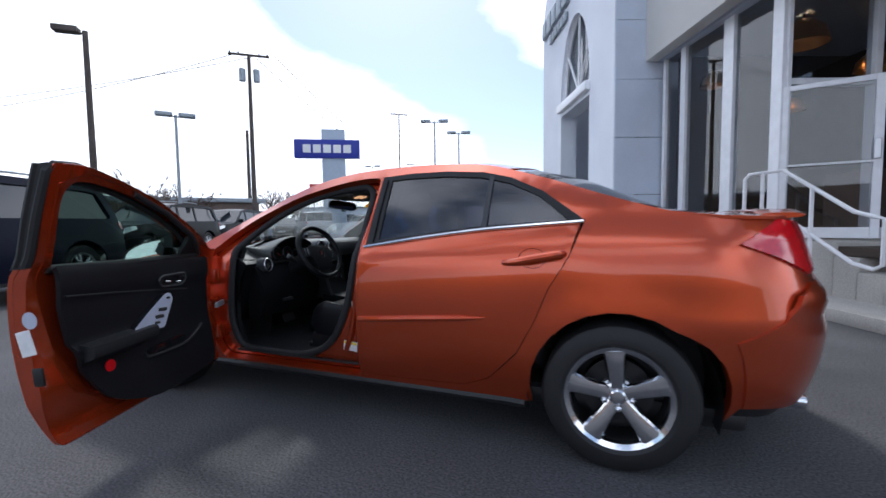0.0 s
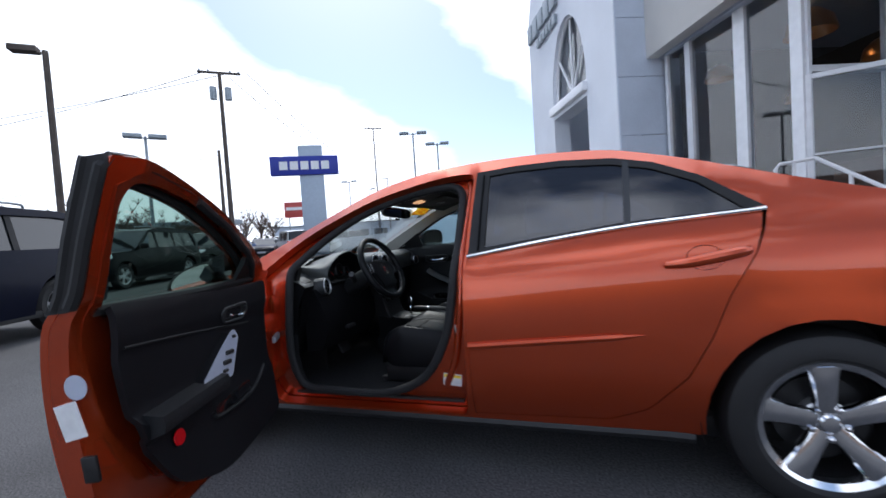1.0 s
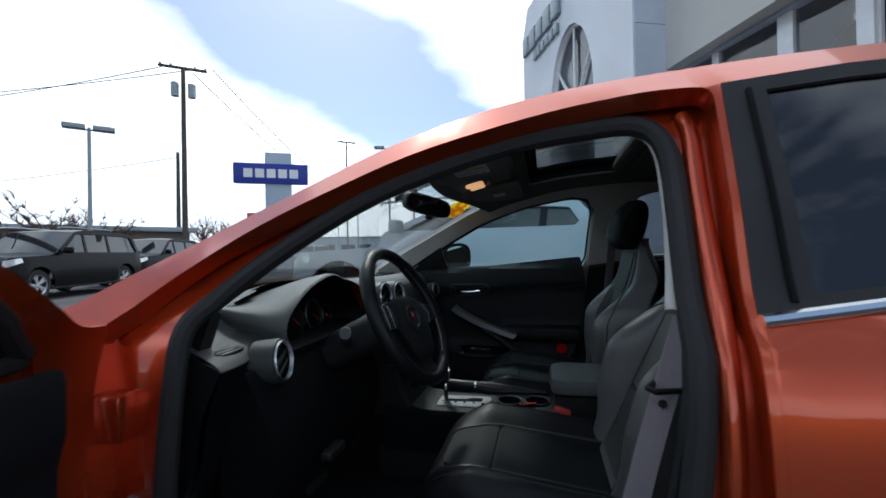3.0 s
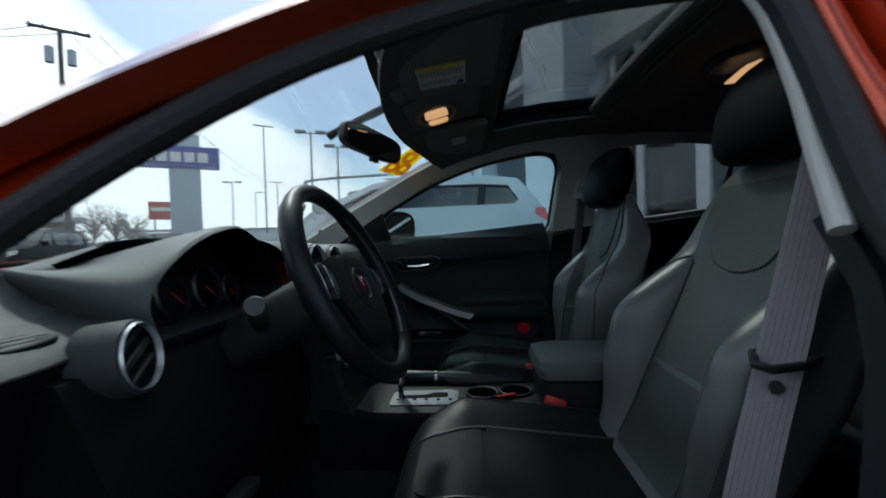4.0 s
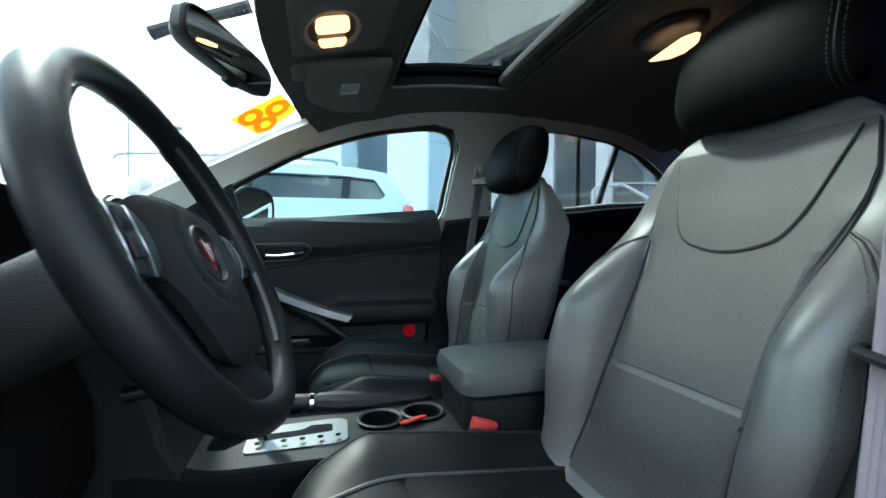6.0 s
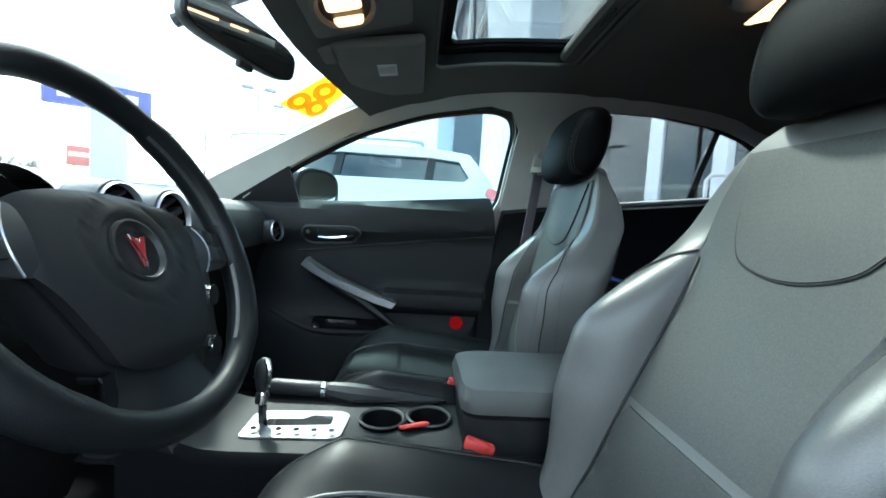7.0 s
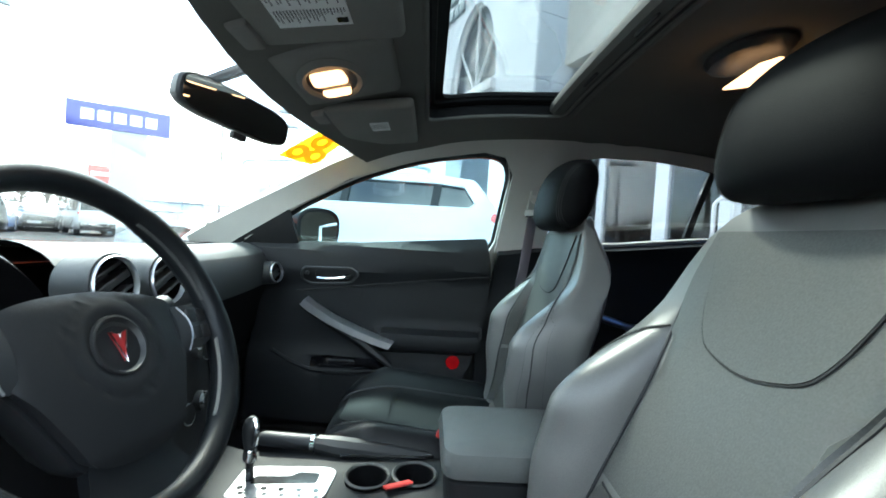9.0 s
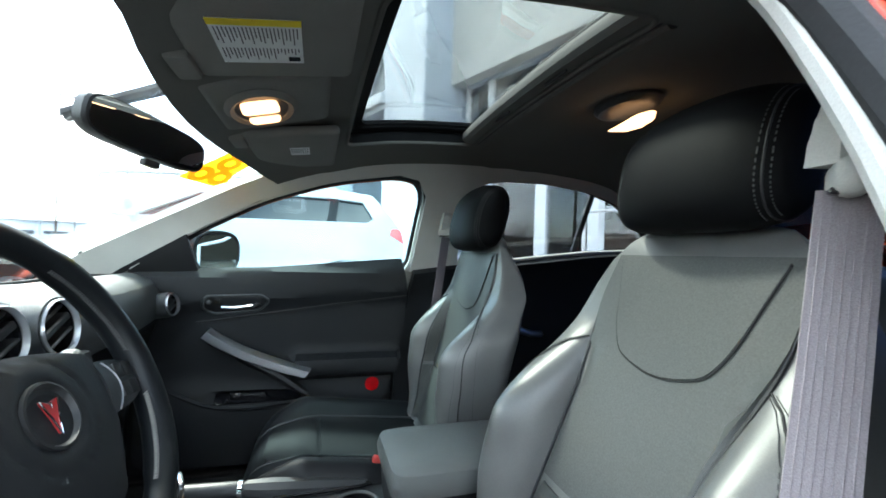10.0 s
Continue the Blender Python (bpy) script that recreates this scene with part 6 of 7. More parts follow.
rear_dome = part("rear_dome", lathe_bm([(0.0, 0.0), (0.076, 0.0), (0.076, -0.006), (0.066, -0.016), (0.052, -0.019), (0.0, -0.016)], 28, Matrix.Translation((0.395, -0.045, 1.405)) @ Matrix.Diagonal((0.75, 1.15, 1, 1))), DASH, sedan, "rear roof lamp housing")
glow = loft_bm([[Vector((0.405 + w * math.cos(a), y, 1.378 - 0.010 - 0.010 * k + w * 0.35 * math.sin(a))) for a in np.linspace(0, 2 * math.pi, 11)[:-1]] for y, w, k in ((-0.112, 0.008, 0), (-0.09, 0.024, 0.5), (-0.055, 0.026, 1), (-0.02, 0.02, 1), (0.022, 0.006, 0.4))])
part("lamp_lens", glow, LAMPGLOW, rear_dome, "lit warm lamp lens")

# sun visors with their labels
for y0, flipv, labels in ((-0.37, -1, ((-0.32, -0.325, 0.085, 0.115, True),)), (0.30, 1, ((-0.315, 0.26, 0.055, 0.07, False),))):
    vis_m = Matrix.Translation((-0.345, y0, 1.308)) @ Matrix.Rotation(radians(-8), 4, "Y")
    visor = part("sun_visor", box_bm((0.20, 0.36, 0.024), (0.035, 0, 0), 0.011, 3), VISORGREY, sedan, "grey cloth sun visor")
    visor.matrix_basis = vis_m
    part("visor_clip", box_bm((0.03, 0.07, 0.02), (-0.075, -flipv * 0.14, -0.008), 0.006), VISORGREY, visor)
    part("visor_rod", tube_bm([(-0.078, -0.17, 0.0), (-0.078, 0.17, 0.0)], 0.006, 8), PILLAR, visor)
    lw, lh = (0.125, 0.105) if labels[0][4] else (0.06, 0.075)
    ly, lx = (0.072, 0.022) if labels[0][4] else (-0.036, 0.045)
    paper = part("warning_label", box_bm((lw * 0.75, lh, 0.001), (lx, ly, -0.0128), 0.0), PAPER, visor, "white paper warning label")
    if labels[0][4]:
        part("label_head", box_bm((0.094, 0.012, 0.001), (lx, ly - 0.047, -0.0136), 0.0), YELLOWFILM, paper, "yellow heading strip")
    if labels[0][4]:
        for k in range(22):
            long = 0.030 + 0.008 * math.sin(k * 2.3)
            part("print_bar", box_bm((0.0014, long, 0.0005), (lx - 0.042 + 0.004 * k, ly - 0.036 + long / 2, -0.0135), 0.0), INK, paper)
            part("print_bar", box_bm((0.0014, long * (0.8 if k < 15 else 0.4), 0.0005), (lx - 0.042 + 0.004 * k, ly + 0.012 + long / 2 * (0.8 if k < 15 else 0.4), -0.0135), 0.0), INK, paper)
        part("print_mark", box_bm((0.014, 0.012, 0.0005), (lx + 0.036, ly + 0.040, -0.0135), 0.0), SCREEN, paper)
    else:
        for k in range(8):
            part("print_bar", box_bm((0.0014, lh * 0.6, 0.0005), (lx - 0.018 + 0.005 * k, ly - 0.004, -0.0135), 0.0), INK, paper)

# inside mirror
mirror_m = Matrix.Translation((-0.525, -0.010, 1.241)) @ Matrix.Rotation(radians(-26), 4, "Z") @ Matrix.Rotation(radians(4), 4, "Y") @ Matrix.Rotation(radians(-6), 4, "X")
pod = [[Vector((dx, 0.120 * k * math.copysign(abs(math.cos(a)) ** 0.45, math.cos(a)), 0.034 * k * math.copysign(abs(math.sin(a)) ** 0.6, math.sin(a)))) for a in np.linspace(0, 2 * math.pi, 29)[:-1]] for dx, k in ((-0.035, 0.55), (-0.028, 0.85), (-0.012, 0.98), (0.006, 1.0), (0.010, 0.97), (0.010, 0.93))]
rvm = part("inside_mirror", loft_bm(pod), PLASTIC, sedan, "black inside mirror on a stalk")
rvm.matrix_basis = mirror_m
disc = [(0.112 * math.copysign(abs(math.cos(a)) ** 0.45, math.cos(a)), 0.031 * math.copysign(abs(math.sin(a)) ** 0.6, math.sin(a))) for a in np.linspace(0, 2 * math.pi, 29)[:-1]]
part("mirror_glass", sheet_bm(disc, lambda y, z: Vector((0.0115, y, z)), 0.001, (), 0.05), MIRROR, rvm, "mirror glass")
part("mirror_stalk", tube_bm([(-0.650, 0.005, 1.268), (-0.60, 0.002, 1.292), (-0.49, -0.006, 1.335)], [0.012, 0.010, 0.012], 8), PLASTIC, sedan)
part("mirror_neck", tube_bm([(-0.548, -0.004, 1.244), (-0.572, 0.0, 1.275), (-0.580, 0.0, 1.298)], [0.012, 0.010, 0.012], 8), PLASTIC, sedan)
part("mirror_toggle", box_bm((0.014, 0.03, 0.012), (0.0, 0.01, -0.042), 0.003), PLASTIC, rvm)

# year sticker at the top of the windscreen
film = [(-0.604, 0.42), (-0.552, 0.572), (-0.505, 0.545), (-0.448, 0.500), (-0.440, 0.47), (-0.472, 0.36)]
film_at = lambda lift: (lambda x, y: over(x, y) - Vector((0, 0, 0.018 + lift)))
part("year_sticker", sheet_bm(film, film_at(0.0), 0.0008, (), 0.05), YELLOWFILM, sedan, "yellow and orange year sticker on the windscreen")
for cx, cy in ((-0.555, 0.440), (-0.485, 0.435), (-0.525, 0.515)):
    ring = lambda r: [(cx + 0.033 * r * math.cos(a) - 0.004 * r * math.sin(a), cy + 0.050 * r * math.sin(a)) for a in np.linspace(0, 2 * math.pi, 21)[:-1]]
    part("sticker_digit", sheet_bm(ring(1.0), film_at(0.003), 0.0008, [ring(0.42)], 0.02), ORANGEFILM, sedan, "orange digit shape")

# ---- dashboard ----
def dash_line(y):
    """Section of the dashboard at a side position, from the screen down to the knees."""
    swell = 0.030 * math.exp(-((y + 0.36) / 0.22) ** 2) + 0.008 * math.exp(-((y - 0.02) / 0.2) ** 2)
    bow = 0.10 * (abs(y) / 0.7) ** 2
    back = 0.05 * (abs(y) / 0.7) ** 2.5 + 0.075 * math.exp(-((y + 0.42) / 0.27) ** 4)
    fall = smooth_step(-0.44, -0.62, y)
    return [(-1.22 + bow, 0.905), (-1.08 + bow, 0.935), (-0.93 + 0.4 * bow, 0.958 + swell - 0.012 * fall), (-0.80 - back * 0.3 - 0.05 * fall, 0.975 + swell - 0.045 * fall), (-0.725 - back - 0.035 * fall, 0.968 + swell - 0.070 * fall), (-0.685 - back - 0.01 * fall, 0.945 + swell * 0.6 - 0.074 * fall), (-0.668 - back, 0.90 - 0.048 * fall), (-0.672 - back, 0.84), (-0.70 - back, 0.76), (-0.72 - back, 0.66), (-0.78 - back, 0.54), (-0.90, 0.46)]


rows = []
for y in np.linspace(-0.768, 0.768, 46):
    rows.append([Vector((p.x, y, p.y)) for p in curve_points([(a, b, 0) for a, b in dash_line(y)], 3)])
dash_bm = loft_bm(rows, False, False)
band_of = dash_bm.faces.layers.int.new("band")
for k, f in enumerate(dash_bm.faces):     # 0: soft pad on top, lightened, 1: middle band, 2: lower part, darkened for shade
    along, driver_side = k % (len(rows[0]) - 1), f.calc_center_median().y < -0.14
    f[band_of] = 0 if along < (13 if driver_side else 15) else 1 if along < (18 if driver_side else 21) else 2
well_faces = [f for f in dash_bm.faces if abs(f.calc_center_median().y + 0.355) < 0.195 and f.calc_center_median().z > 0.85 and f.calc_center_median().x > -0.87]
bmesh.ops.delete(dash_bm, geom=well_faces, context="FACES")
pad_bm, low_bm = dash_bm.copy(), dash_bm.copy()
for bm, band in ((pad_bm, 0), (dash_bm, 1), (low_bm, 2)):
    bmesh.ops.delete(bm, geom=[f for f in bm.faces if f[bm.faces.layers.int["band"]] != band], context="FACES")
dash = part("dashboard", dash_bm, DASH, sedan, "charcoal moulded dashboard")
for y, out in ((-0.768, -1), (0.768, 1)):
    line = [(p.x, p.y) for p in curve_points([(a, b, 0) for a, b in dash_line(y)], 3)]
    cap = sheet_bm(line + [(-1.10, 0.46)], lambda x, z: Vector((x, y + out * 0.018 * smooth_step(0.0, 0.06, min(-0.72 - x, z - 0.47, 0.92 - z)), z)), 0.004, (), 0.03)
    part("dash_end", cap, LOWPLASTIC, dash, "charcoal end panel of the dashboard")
part("dash_pad", pad_bm, DASHPAD, dash, "soft dash pad, lightened for the sky light on it")
part("lower_dash", low_bm, LOWPLASTIC, dash, "lower dashboard, darkened for its shade")
part("dash_seam", tube_bm([(-0.80 - 0.3 * 0.05 * (abs(y) / 0.7) ** 2.5 - 0.10, y, 0.9735 + 0.006 * math.exp(-((y - 0.02) / 0.2) ** 2) - 0.006) for y in np.linspace(-0.1, 0.68, 20)], 0.004, 6), RUBBER, dash)


def air_vent(place, r, normal_yaw, tilt_deg, deep=0.05):
    """A round vent: barrel, bright ring and slanted vanes, facing the seats."""
    m = Matrix.Translation(place) @ Matrix.Rotation(radians(normal_yaw), 4, "Z") @ Matrix.Rotation(radians(90 - tilt_deg), 4, "Y")
    barrel = part("air_vent", lathe_bm([(r * 1.18, -deep), (r * 1.16, -0.004), (r * 1.12, 0.006), (r * 1.02, 0.006), (r * 1.0, 0.0)], 32, m), DASH, dash)
    part("vent_throat", lathe_bm([(r * 1.0, 0.004), (r * 0.96, -0.01), (r * 0.94, -deep), (0.0, -deep)], 28, m), SCREEN, barrel)
    part("vent_ring", lathe_bm([(r * 0.97, 0.002), (r * 1.05, 0.009), (r * 1.0, 0.012), (r * 0.95, 0.004), (r * 0.97, 0.002)], 32, m), SATIN, barrel, "satin silver vent ring")
    part("vent_back", lathe_bm([(0.0, -deep * 0.9), (r * 0.95, -deep * 0.9), (r * 0.95, -deep), (0.0, -deep)], 20, m), RUBBER, barrel)
    for k in (-0.5, 0.0, 0.5):
        slat = box_bm((0.006 if k else 0.012, 2 * r * math.sqrt(1 - k * k) * 0.93, 0.02), (k * r, 0, -0.008), 0.002, 1)
        slat.transform(m @ Matrix.Rotation(radians(25), 4, "Z"))
        part("vane", slat, PLASTIC, barrel)


air_vent((-0.650, -0.130, 0.930), 0.044, -4, 8)
air_vent((-0.650, 0.003, 0.924), 0.044, -4, 8)
air_vent((-0.676, 0.645, 0.883), 0.033, -14, 8)
air_vent((-0.712, -0.615, 0.838), 0.043, 10, 8)
# defroster slots on top at the side
def dash_at(x, y):
    """Height of the dash pad at a place of the plan."""
    return lerp(-x, [-a for a, _ in dash_line(y)[5::-1]], [b for _, b in dash_line(y)[5::-1]])


def grille_strip(x0, wide, y0, y1, lift):
    rows = []
    for y in np.linspace(y0, y1, 9):
        e = wide * (1 - ((2 * y - y0 - y1) / (y1 - y0)) ** 2) ** 0.5 + 0.0008
        xs = x0 - 0.08 * (y - y0)
        rows.append([Vector((x, y, dash_at(x, y) + d)) for x, d in ((xs - e, -0.004), (xs - e, lift), (xs + e, lift), (xs + e, -0.004))])
    return loft_bm(rows)


grille = part("defroster_grille", grille_strip(-0.774, 0.0125, -0.742, -0.648, 0.0012), CUPBLACK, dash, "black lens-shaped demister grille")
for k in range(3):
    part("defroster_slat", grille_strip(-0.7815 + 0.0075 * k, 0.0011, -0.737 + 0.005 * abs(k - 1), -0.655 - 0.005 * abs(k - 1), 0.0028), DASHPAD, grille)

# instrument hood and gauges
HOOD_RIM = curve_points([(-0.552, 0.858, 0), (-0.566, 0.895, 0), (-0.548, 0.928, 0), (-0.500, 0.964, 0), (-0.430, 0.995, 0), (-0.340, 1.013, 0), (-0.284, 1.003, 0), (-0.215, 0.968, 0), (-0.165, 0.922, 0), (-0.146, 0.885, 0), (-0.150, 0.858, 0)], 4)
hood_rows, lining = [], []
for p in HOOD_RIM:
    dy, dz = p.x + 0.35, p.y - 0.90
    west = smooth_step(0.0, -0.2, dy)
    hood_rows.append([Vector((x, -0.35 + dy * k + side_step * west, 0.90 + dz * f + up + rise * west * smooth_step(0.075, 0.0, dz))) for x, k, f, up, side_step, rise in (
        (-0.728, 1.0, 1.0, 0.0, 0.0, 0.0), (-0.733, 1.012, 1.03, 0.001, -0.003, 0.002), (-0.752, 1.03, 1.04, 0.0, -0.008, 0.008), (-0.81, 1.06, 0.96, -0.002, -0.024, 0.030), (-0.89, 1.08, 0.70, 0.003, -0.04, 0.048), (-1.00, 1.08, 0.25, 0.006, -0.05, 0.045))])
    lining.append([Vector((-0.728, p.x, p.y)), Vector((-0.736, -0.35 + dy * 0.985, 0.90 + dz * 0.965)), Vector((-0.815, -0.35 + dy * 0.90, 0.895 + dz * 0.78))])
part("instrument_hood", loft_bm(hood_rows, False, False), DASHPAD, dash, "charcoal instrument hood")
part("hood_lining", loft_bm(lining, False, False), CUPBLACK, dash, "black lining of the instrument hood")
part("gauge_panel", sheet_bm([(r[2].y, r[2].z) for r in lining], lambda y, z: Vector((-0.815, y, z)), 0.006, (), 0.06), CUPBLACK, dash)
part("hood_sill", box_bm((0.10, 0.40, 0.02), (-0.775, -0.352, 0.846), 0.008, 2, Matrix.Rotation(radians(12), 4, "Y")), CUPBLACK, dash)
for y, r in ((-0.492, 0.030), (-0.418, 0.045), (-0.318, 0.045), (-0.238, 0.030)):
    gm = Matrix.Translation((-0.808, y, 0.892 + (0.004 if r > 0.04 else -0.008))) @ Matrix.Rotation(radians(80), 4, "Y")
    gauge = part("gauge", lathe_bm([(r, 0), (r * 1.05, 0.008), (r * 0.96, 0.012), (r * 0.92, 0.004), (r, 0)], 28, gm), GREYSATIN, dash, "grey-ringed gauge")
    part("dial", lathe_bm([(0, 0), (r * 0.92, 0.0), (r * 0.92, 0.003), (0, 0.003)], 24, gm), DIAL, gauge)
    part("needle", box_bm((r * 0.8, 0.0025, 0.0015), (r * 0.3, 0, 0.006), 0.0), REDPLASTIC, gauge).matrix_basis = gm @ Matrix.Rotation(radians(40 + 200 * r), 4, "Z")
    ticks = bmesh.new()
    for k in range(9):
        one = box_bm((r * 0.10, 0.0016, 0.001), (r * 0.82, 0, 0.004))
        one.transform(gm @ Matrix.Rotation(radians(-120 + 30 * k), 4, "Z"))
        joined(ticks, one)
    part("dial_ticks", ticks, THREAD, gauge)

# centre stack
stack_rows = []
for z, x, w in ((0.86, -0.665, 0.135), (0.80, -0.645, 0.132), (0.70, -0.625, 0.125), (0.60, -0.60, 0.118), (0.53, -0.56, 0.11)):
    stack_rows.append([Vector((x - 0.15, -w, z)), Vector((x, -w, z)), Vector((x + 0.012, -w + 0.012, z)), Vector((x + 0.012, w - 0.012, z)), Vector((x, w, z)), Vector((x - 0.15, w, z))])
stack = part("radio_panel", loft_bm(stack_rows), PLASTIC, dash, "black radio and heater panel")
for y, z in ((-0.085, 0.77), (0.083, 0.77), (-0.080, 0.674), (-0.010, 0.674), (0.060, 0.674)):
    x = lerp(z, [0.53, 0.6, 0.7, 0.8, 0.86], [-0.55, -0.59, -0.613, -0.633, -0.653])
    km = Matrix.Translation((x, y, z)) @ Matrix.Rotation(radians(82), 4, "Y")
    knob = part("control_knob", lathe_bm([(0.0, 0.0), (0.021, 0.0), (0.019, 0.022), (0.0, 0.024)], 20, km), PLASTIC, stack)
    part("knob_ring", lathe_bm([(0.019, 0.012), (0.0215, 0.014), (0.0205, 0.022), (0.018, 0.022), (0.019, 0.012)], 20, km), CHROME, knob)
for k in range(6):
    part("radio_button", box_bm((0.008, 0.018, 0.012), (-0.628, -0.05 + 0.02 * k, 0.735), 0.002, 1), DASH, stack)
part("radio_screen", box_bm((0.006, 0.12, 0.028), (-0.630, 0, 0.80), 0.002, 1), SCREEN, stack)
# knee panel under the column
knee = [[Vector((x, y, z)) for x, z in ((-0.80, 0.835), (-0.735, 0.828), (-0.700, 0.76), (-0.672, 0.69), (-0.668, 0.60), (-0.71, 0.50), (-0.80, 0.50))] for y in np.linspace(-0.70, -0.14, 6)]
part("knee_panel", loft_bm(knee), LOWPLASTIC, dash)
part("brake_pedal", box_bm((0.02, 0.11, 0.06), (-0.80, -0.33, 0.42), 0.01, 2, Matrix.Rotation(radians(-30), 4, "Y")), RUBBER, dash)
part("release_handle", box_bm((0.03, 0.08, 0.02), (-0.635, -0.52, 0.60), 0.006), PLASTIC, dash)

# ---- steering wheel ----
HUBMAT = material("black_airbag_plastic", (0.011, 0.0115, 0.013), rough=0.5, specular=0.28, spot=0.08, grain=0.12, grain_scale=900, bump=0.25, bump_scale=900)
wheel_m = Matrix.Translation((-0.495, -0.345, 0.907)) @ Matrix.Rotation(radians(-4), 4, "Z") @ Matrix.Rotation(radians(90 - 26), 4, "Y") @ Matrix.Rotation(radians(90), 4, "Z")
# local: x across the car to the right, y up the rim, z towards the driver
R = 0.185
steering = part("steering_wheel", tube_bm([(R * math.cos(a), R * math.sin(a), 0.0) for a in np.linspace(0, 2 * math.pi, 61)[:-1]], [0.0165 + 0.0025 * (abs(math.sin(a)) < 0.75) for a in np.linspace(0, 2 * math.pi, 61)[:-1]], 14, True), WHEELLEATHER, sedan, "black leather steering wheel")
hub_line = [(0.0, 0.052), (0.060, 0.047), (0.102, 0.034), (0.118, 0.012), (0.110, -0.022), (0.090, -0.056), (0.072, -0.092), (0.054, -0.120), (0.0, -0.130)]
hub_out = [(p.x, p.y) for p in curve_points([(x, y, 0) for x, y in hub_line] + [(-x, y, 0) for x, y in hub_line[-2:0:-1]], 5, True)]
hub_back = [[Vector((x * k, (y + 0.03) * k - 0.03, z)) for x, y in hub_out] for k, z in ((0.985, -0.012), (0.99, -0.024), (0.90, -0.045), (0.70, -0.075))]


def hub_z(x, y):
    """The airbag cover's swell, with a shallow ring round the emblem."""
    r = math.hypot(x, y + 0.012)
    edge = max(abs(x) / 0.118, abs(y + 0.038) / 0.092)
    return 0.013 - 0.9 * (x * x + 0.7 * (y + 0.03) ** 2) - 0.010 * smooth_step(0.72, 1.05, edge) ** 2 - 0.0022 * math.exp(-((r - 0.056) / 0.0022) ** 2) - 0.004 * smooth_step(0.040, 0.030, r)


turned = Matrix.Rotation(radians(-6), 4, "Z")


def on_wheel(bm):
    bm.transform(turned)
    return bm


part("airbag_cover", on_wheel(sheet_bm(hub_out, lambda x, y: Vector((x, y, hub_z(x, y))), 0.012, (), 0.0055, edge_step=0.008)), HUBMAT, steering, "charcoal airbag cover with a ringed emblem")
part("hub_shell", on_wheel(loft_bm(hub_back)), HUBMAT, steering)
part("emblem_dish", on_wheel(lathe_bm([(0.0, -0.002), (0.027, -0.002), (0.0305, 0.003), (0.033, 0.0025), (0.034, -0.004)], 32, Matrix.Translation((0, -0.012, 0.010)))), PLASTIC, steering, "dark round emblem dish")
arrow_line = [(-0.010, 0.003), (-0.0015, 0.0), (0.0, -0.005), (0.0015, 0.0), (0.010, 0.003), (0.0035, -0.015), (0.0, -0.030), (-0.0035, -0.015)]
part("emblem_arrow", on_wheel(sheet_bm(arrow_line, lambda x, y: Vector((x, y, 0.0125)), 0.003, (), 0.02)), EMBLEMRED, steering, "dark red arrowhead shape with a bright edge")
part("emblem_edge", on_wheel(tube_bm([(x * 1.12, y * 1.06, 0.0125) for x, y in arrow_line], 0.0009, 6, True)), CHROME, steering)
for s in (-1, 1):
    wing = [(s * x, y) for x, y in ((0.100, 0.030), (0.135, 0.028), (0.178, 0.020), (0.182, -0.016), (0.150, -0.030), (0.098, -0.036))]
    swell = lambda x, y: Vector((x, y, 0.000 + 0.006 * smooth_step(0.182, 0.12, abs(x)) - 6.0 * (y + 0.004) ** 2))
    spoke = part("side_spoke", on_wheel(sheet_bm(rounded(wing, 0.010), swell, 0.020, (), 0.012, edge_step=0.008)), GREYSATIN, steering, "satin grey spoke with switches")
    for x0, bow in ((0.110, 0.010), (0.136, 0.008)) if s < 0 else ((0.112, 0.010),):
        arc = [swell(s * (x0 + bow * (1 - k * k)), -0.004 + 0.030 * k) + Vector((0, 0, 0.0008)) for k in np.linspace(-1, 1, 9)]
        part("spoke_edge", on_wheel(tube_bm(arc, 0.0010, 6)), SATIN, spoke, "thin bright line")
    for col, x0 in enumerate((0.130, 0.152)):
        for j in range(2):
            y0 = 0.011 - 0.024 * j
            key = box_bm((0.017, 0.019, 0.004), tuple(swell(s * x0, y0) + Vector((0, 0, 0.001))), 0.0018, 2, Matrix.Rotation(s * radians(-4), 4, "Z"))
            part("spoke_switch", on_wheel(key), PLASTIC, spoke)
    for a0, a1, count, thread in ((12, 58, 40, THREAD), (-48, -10, 34, THREADPALE)) if s > 0 else ((12, 58, 40, THREAD),):
        stitch = bmesh.new()
        for k in range(count):
            a = radians(a0 + (a1 - a0) * k / (count - 1))
            r0 = R - 0.0185
            for da in (0.7, -0.7):
                a2 = a + radians(da)
                tube_bm([(s * r0 * math.cos(a), r0 * math.sin(a), 0.003), (s * (r0 - 0.0008) * math.cos(a2), (r0 - 0.0008) * math.sin(a2), 0.009)], 0.0008, 4, False, stitch)
        part("rim_stitching", on_wheel(stitch), thread, steering, "pale cross stitching")
low_line = [(0.052, -0.116), (0.056, -0.140), (0.070, -0.160), (0.100, -0.172), (0.085, -0.184), (0.0, -0.196)]
low_out = [(x, y) for x, y in low_line] + [(-x, y) for x, y in low_line[-2::-1]]
part("lower_spoke", on_wheel(sheet_bm(rounded(low_out, 0.006), lambda x, y: Vector((x, y, -0.004 - 2.2 * x * x + 0.010 * smooth_step(-0.13, -0.18, y))), 0.016, (), 0.010, edge_step=0.008)), WHEELLEATHER, steering, "smooth black lower spoke")
for ob in [steering]:
    ob.matrix_basis = wheel_m
col_dir = (wheel_m.to_3x3() @ Vector((0, 0, -1))).normalized()
c0 = wheel_m.translation + col_dir * 0.045
col_rings = []
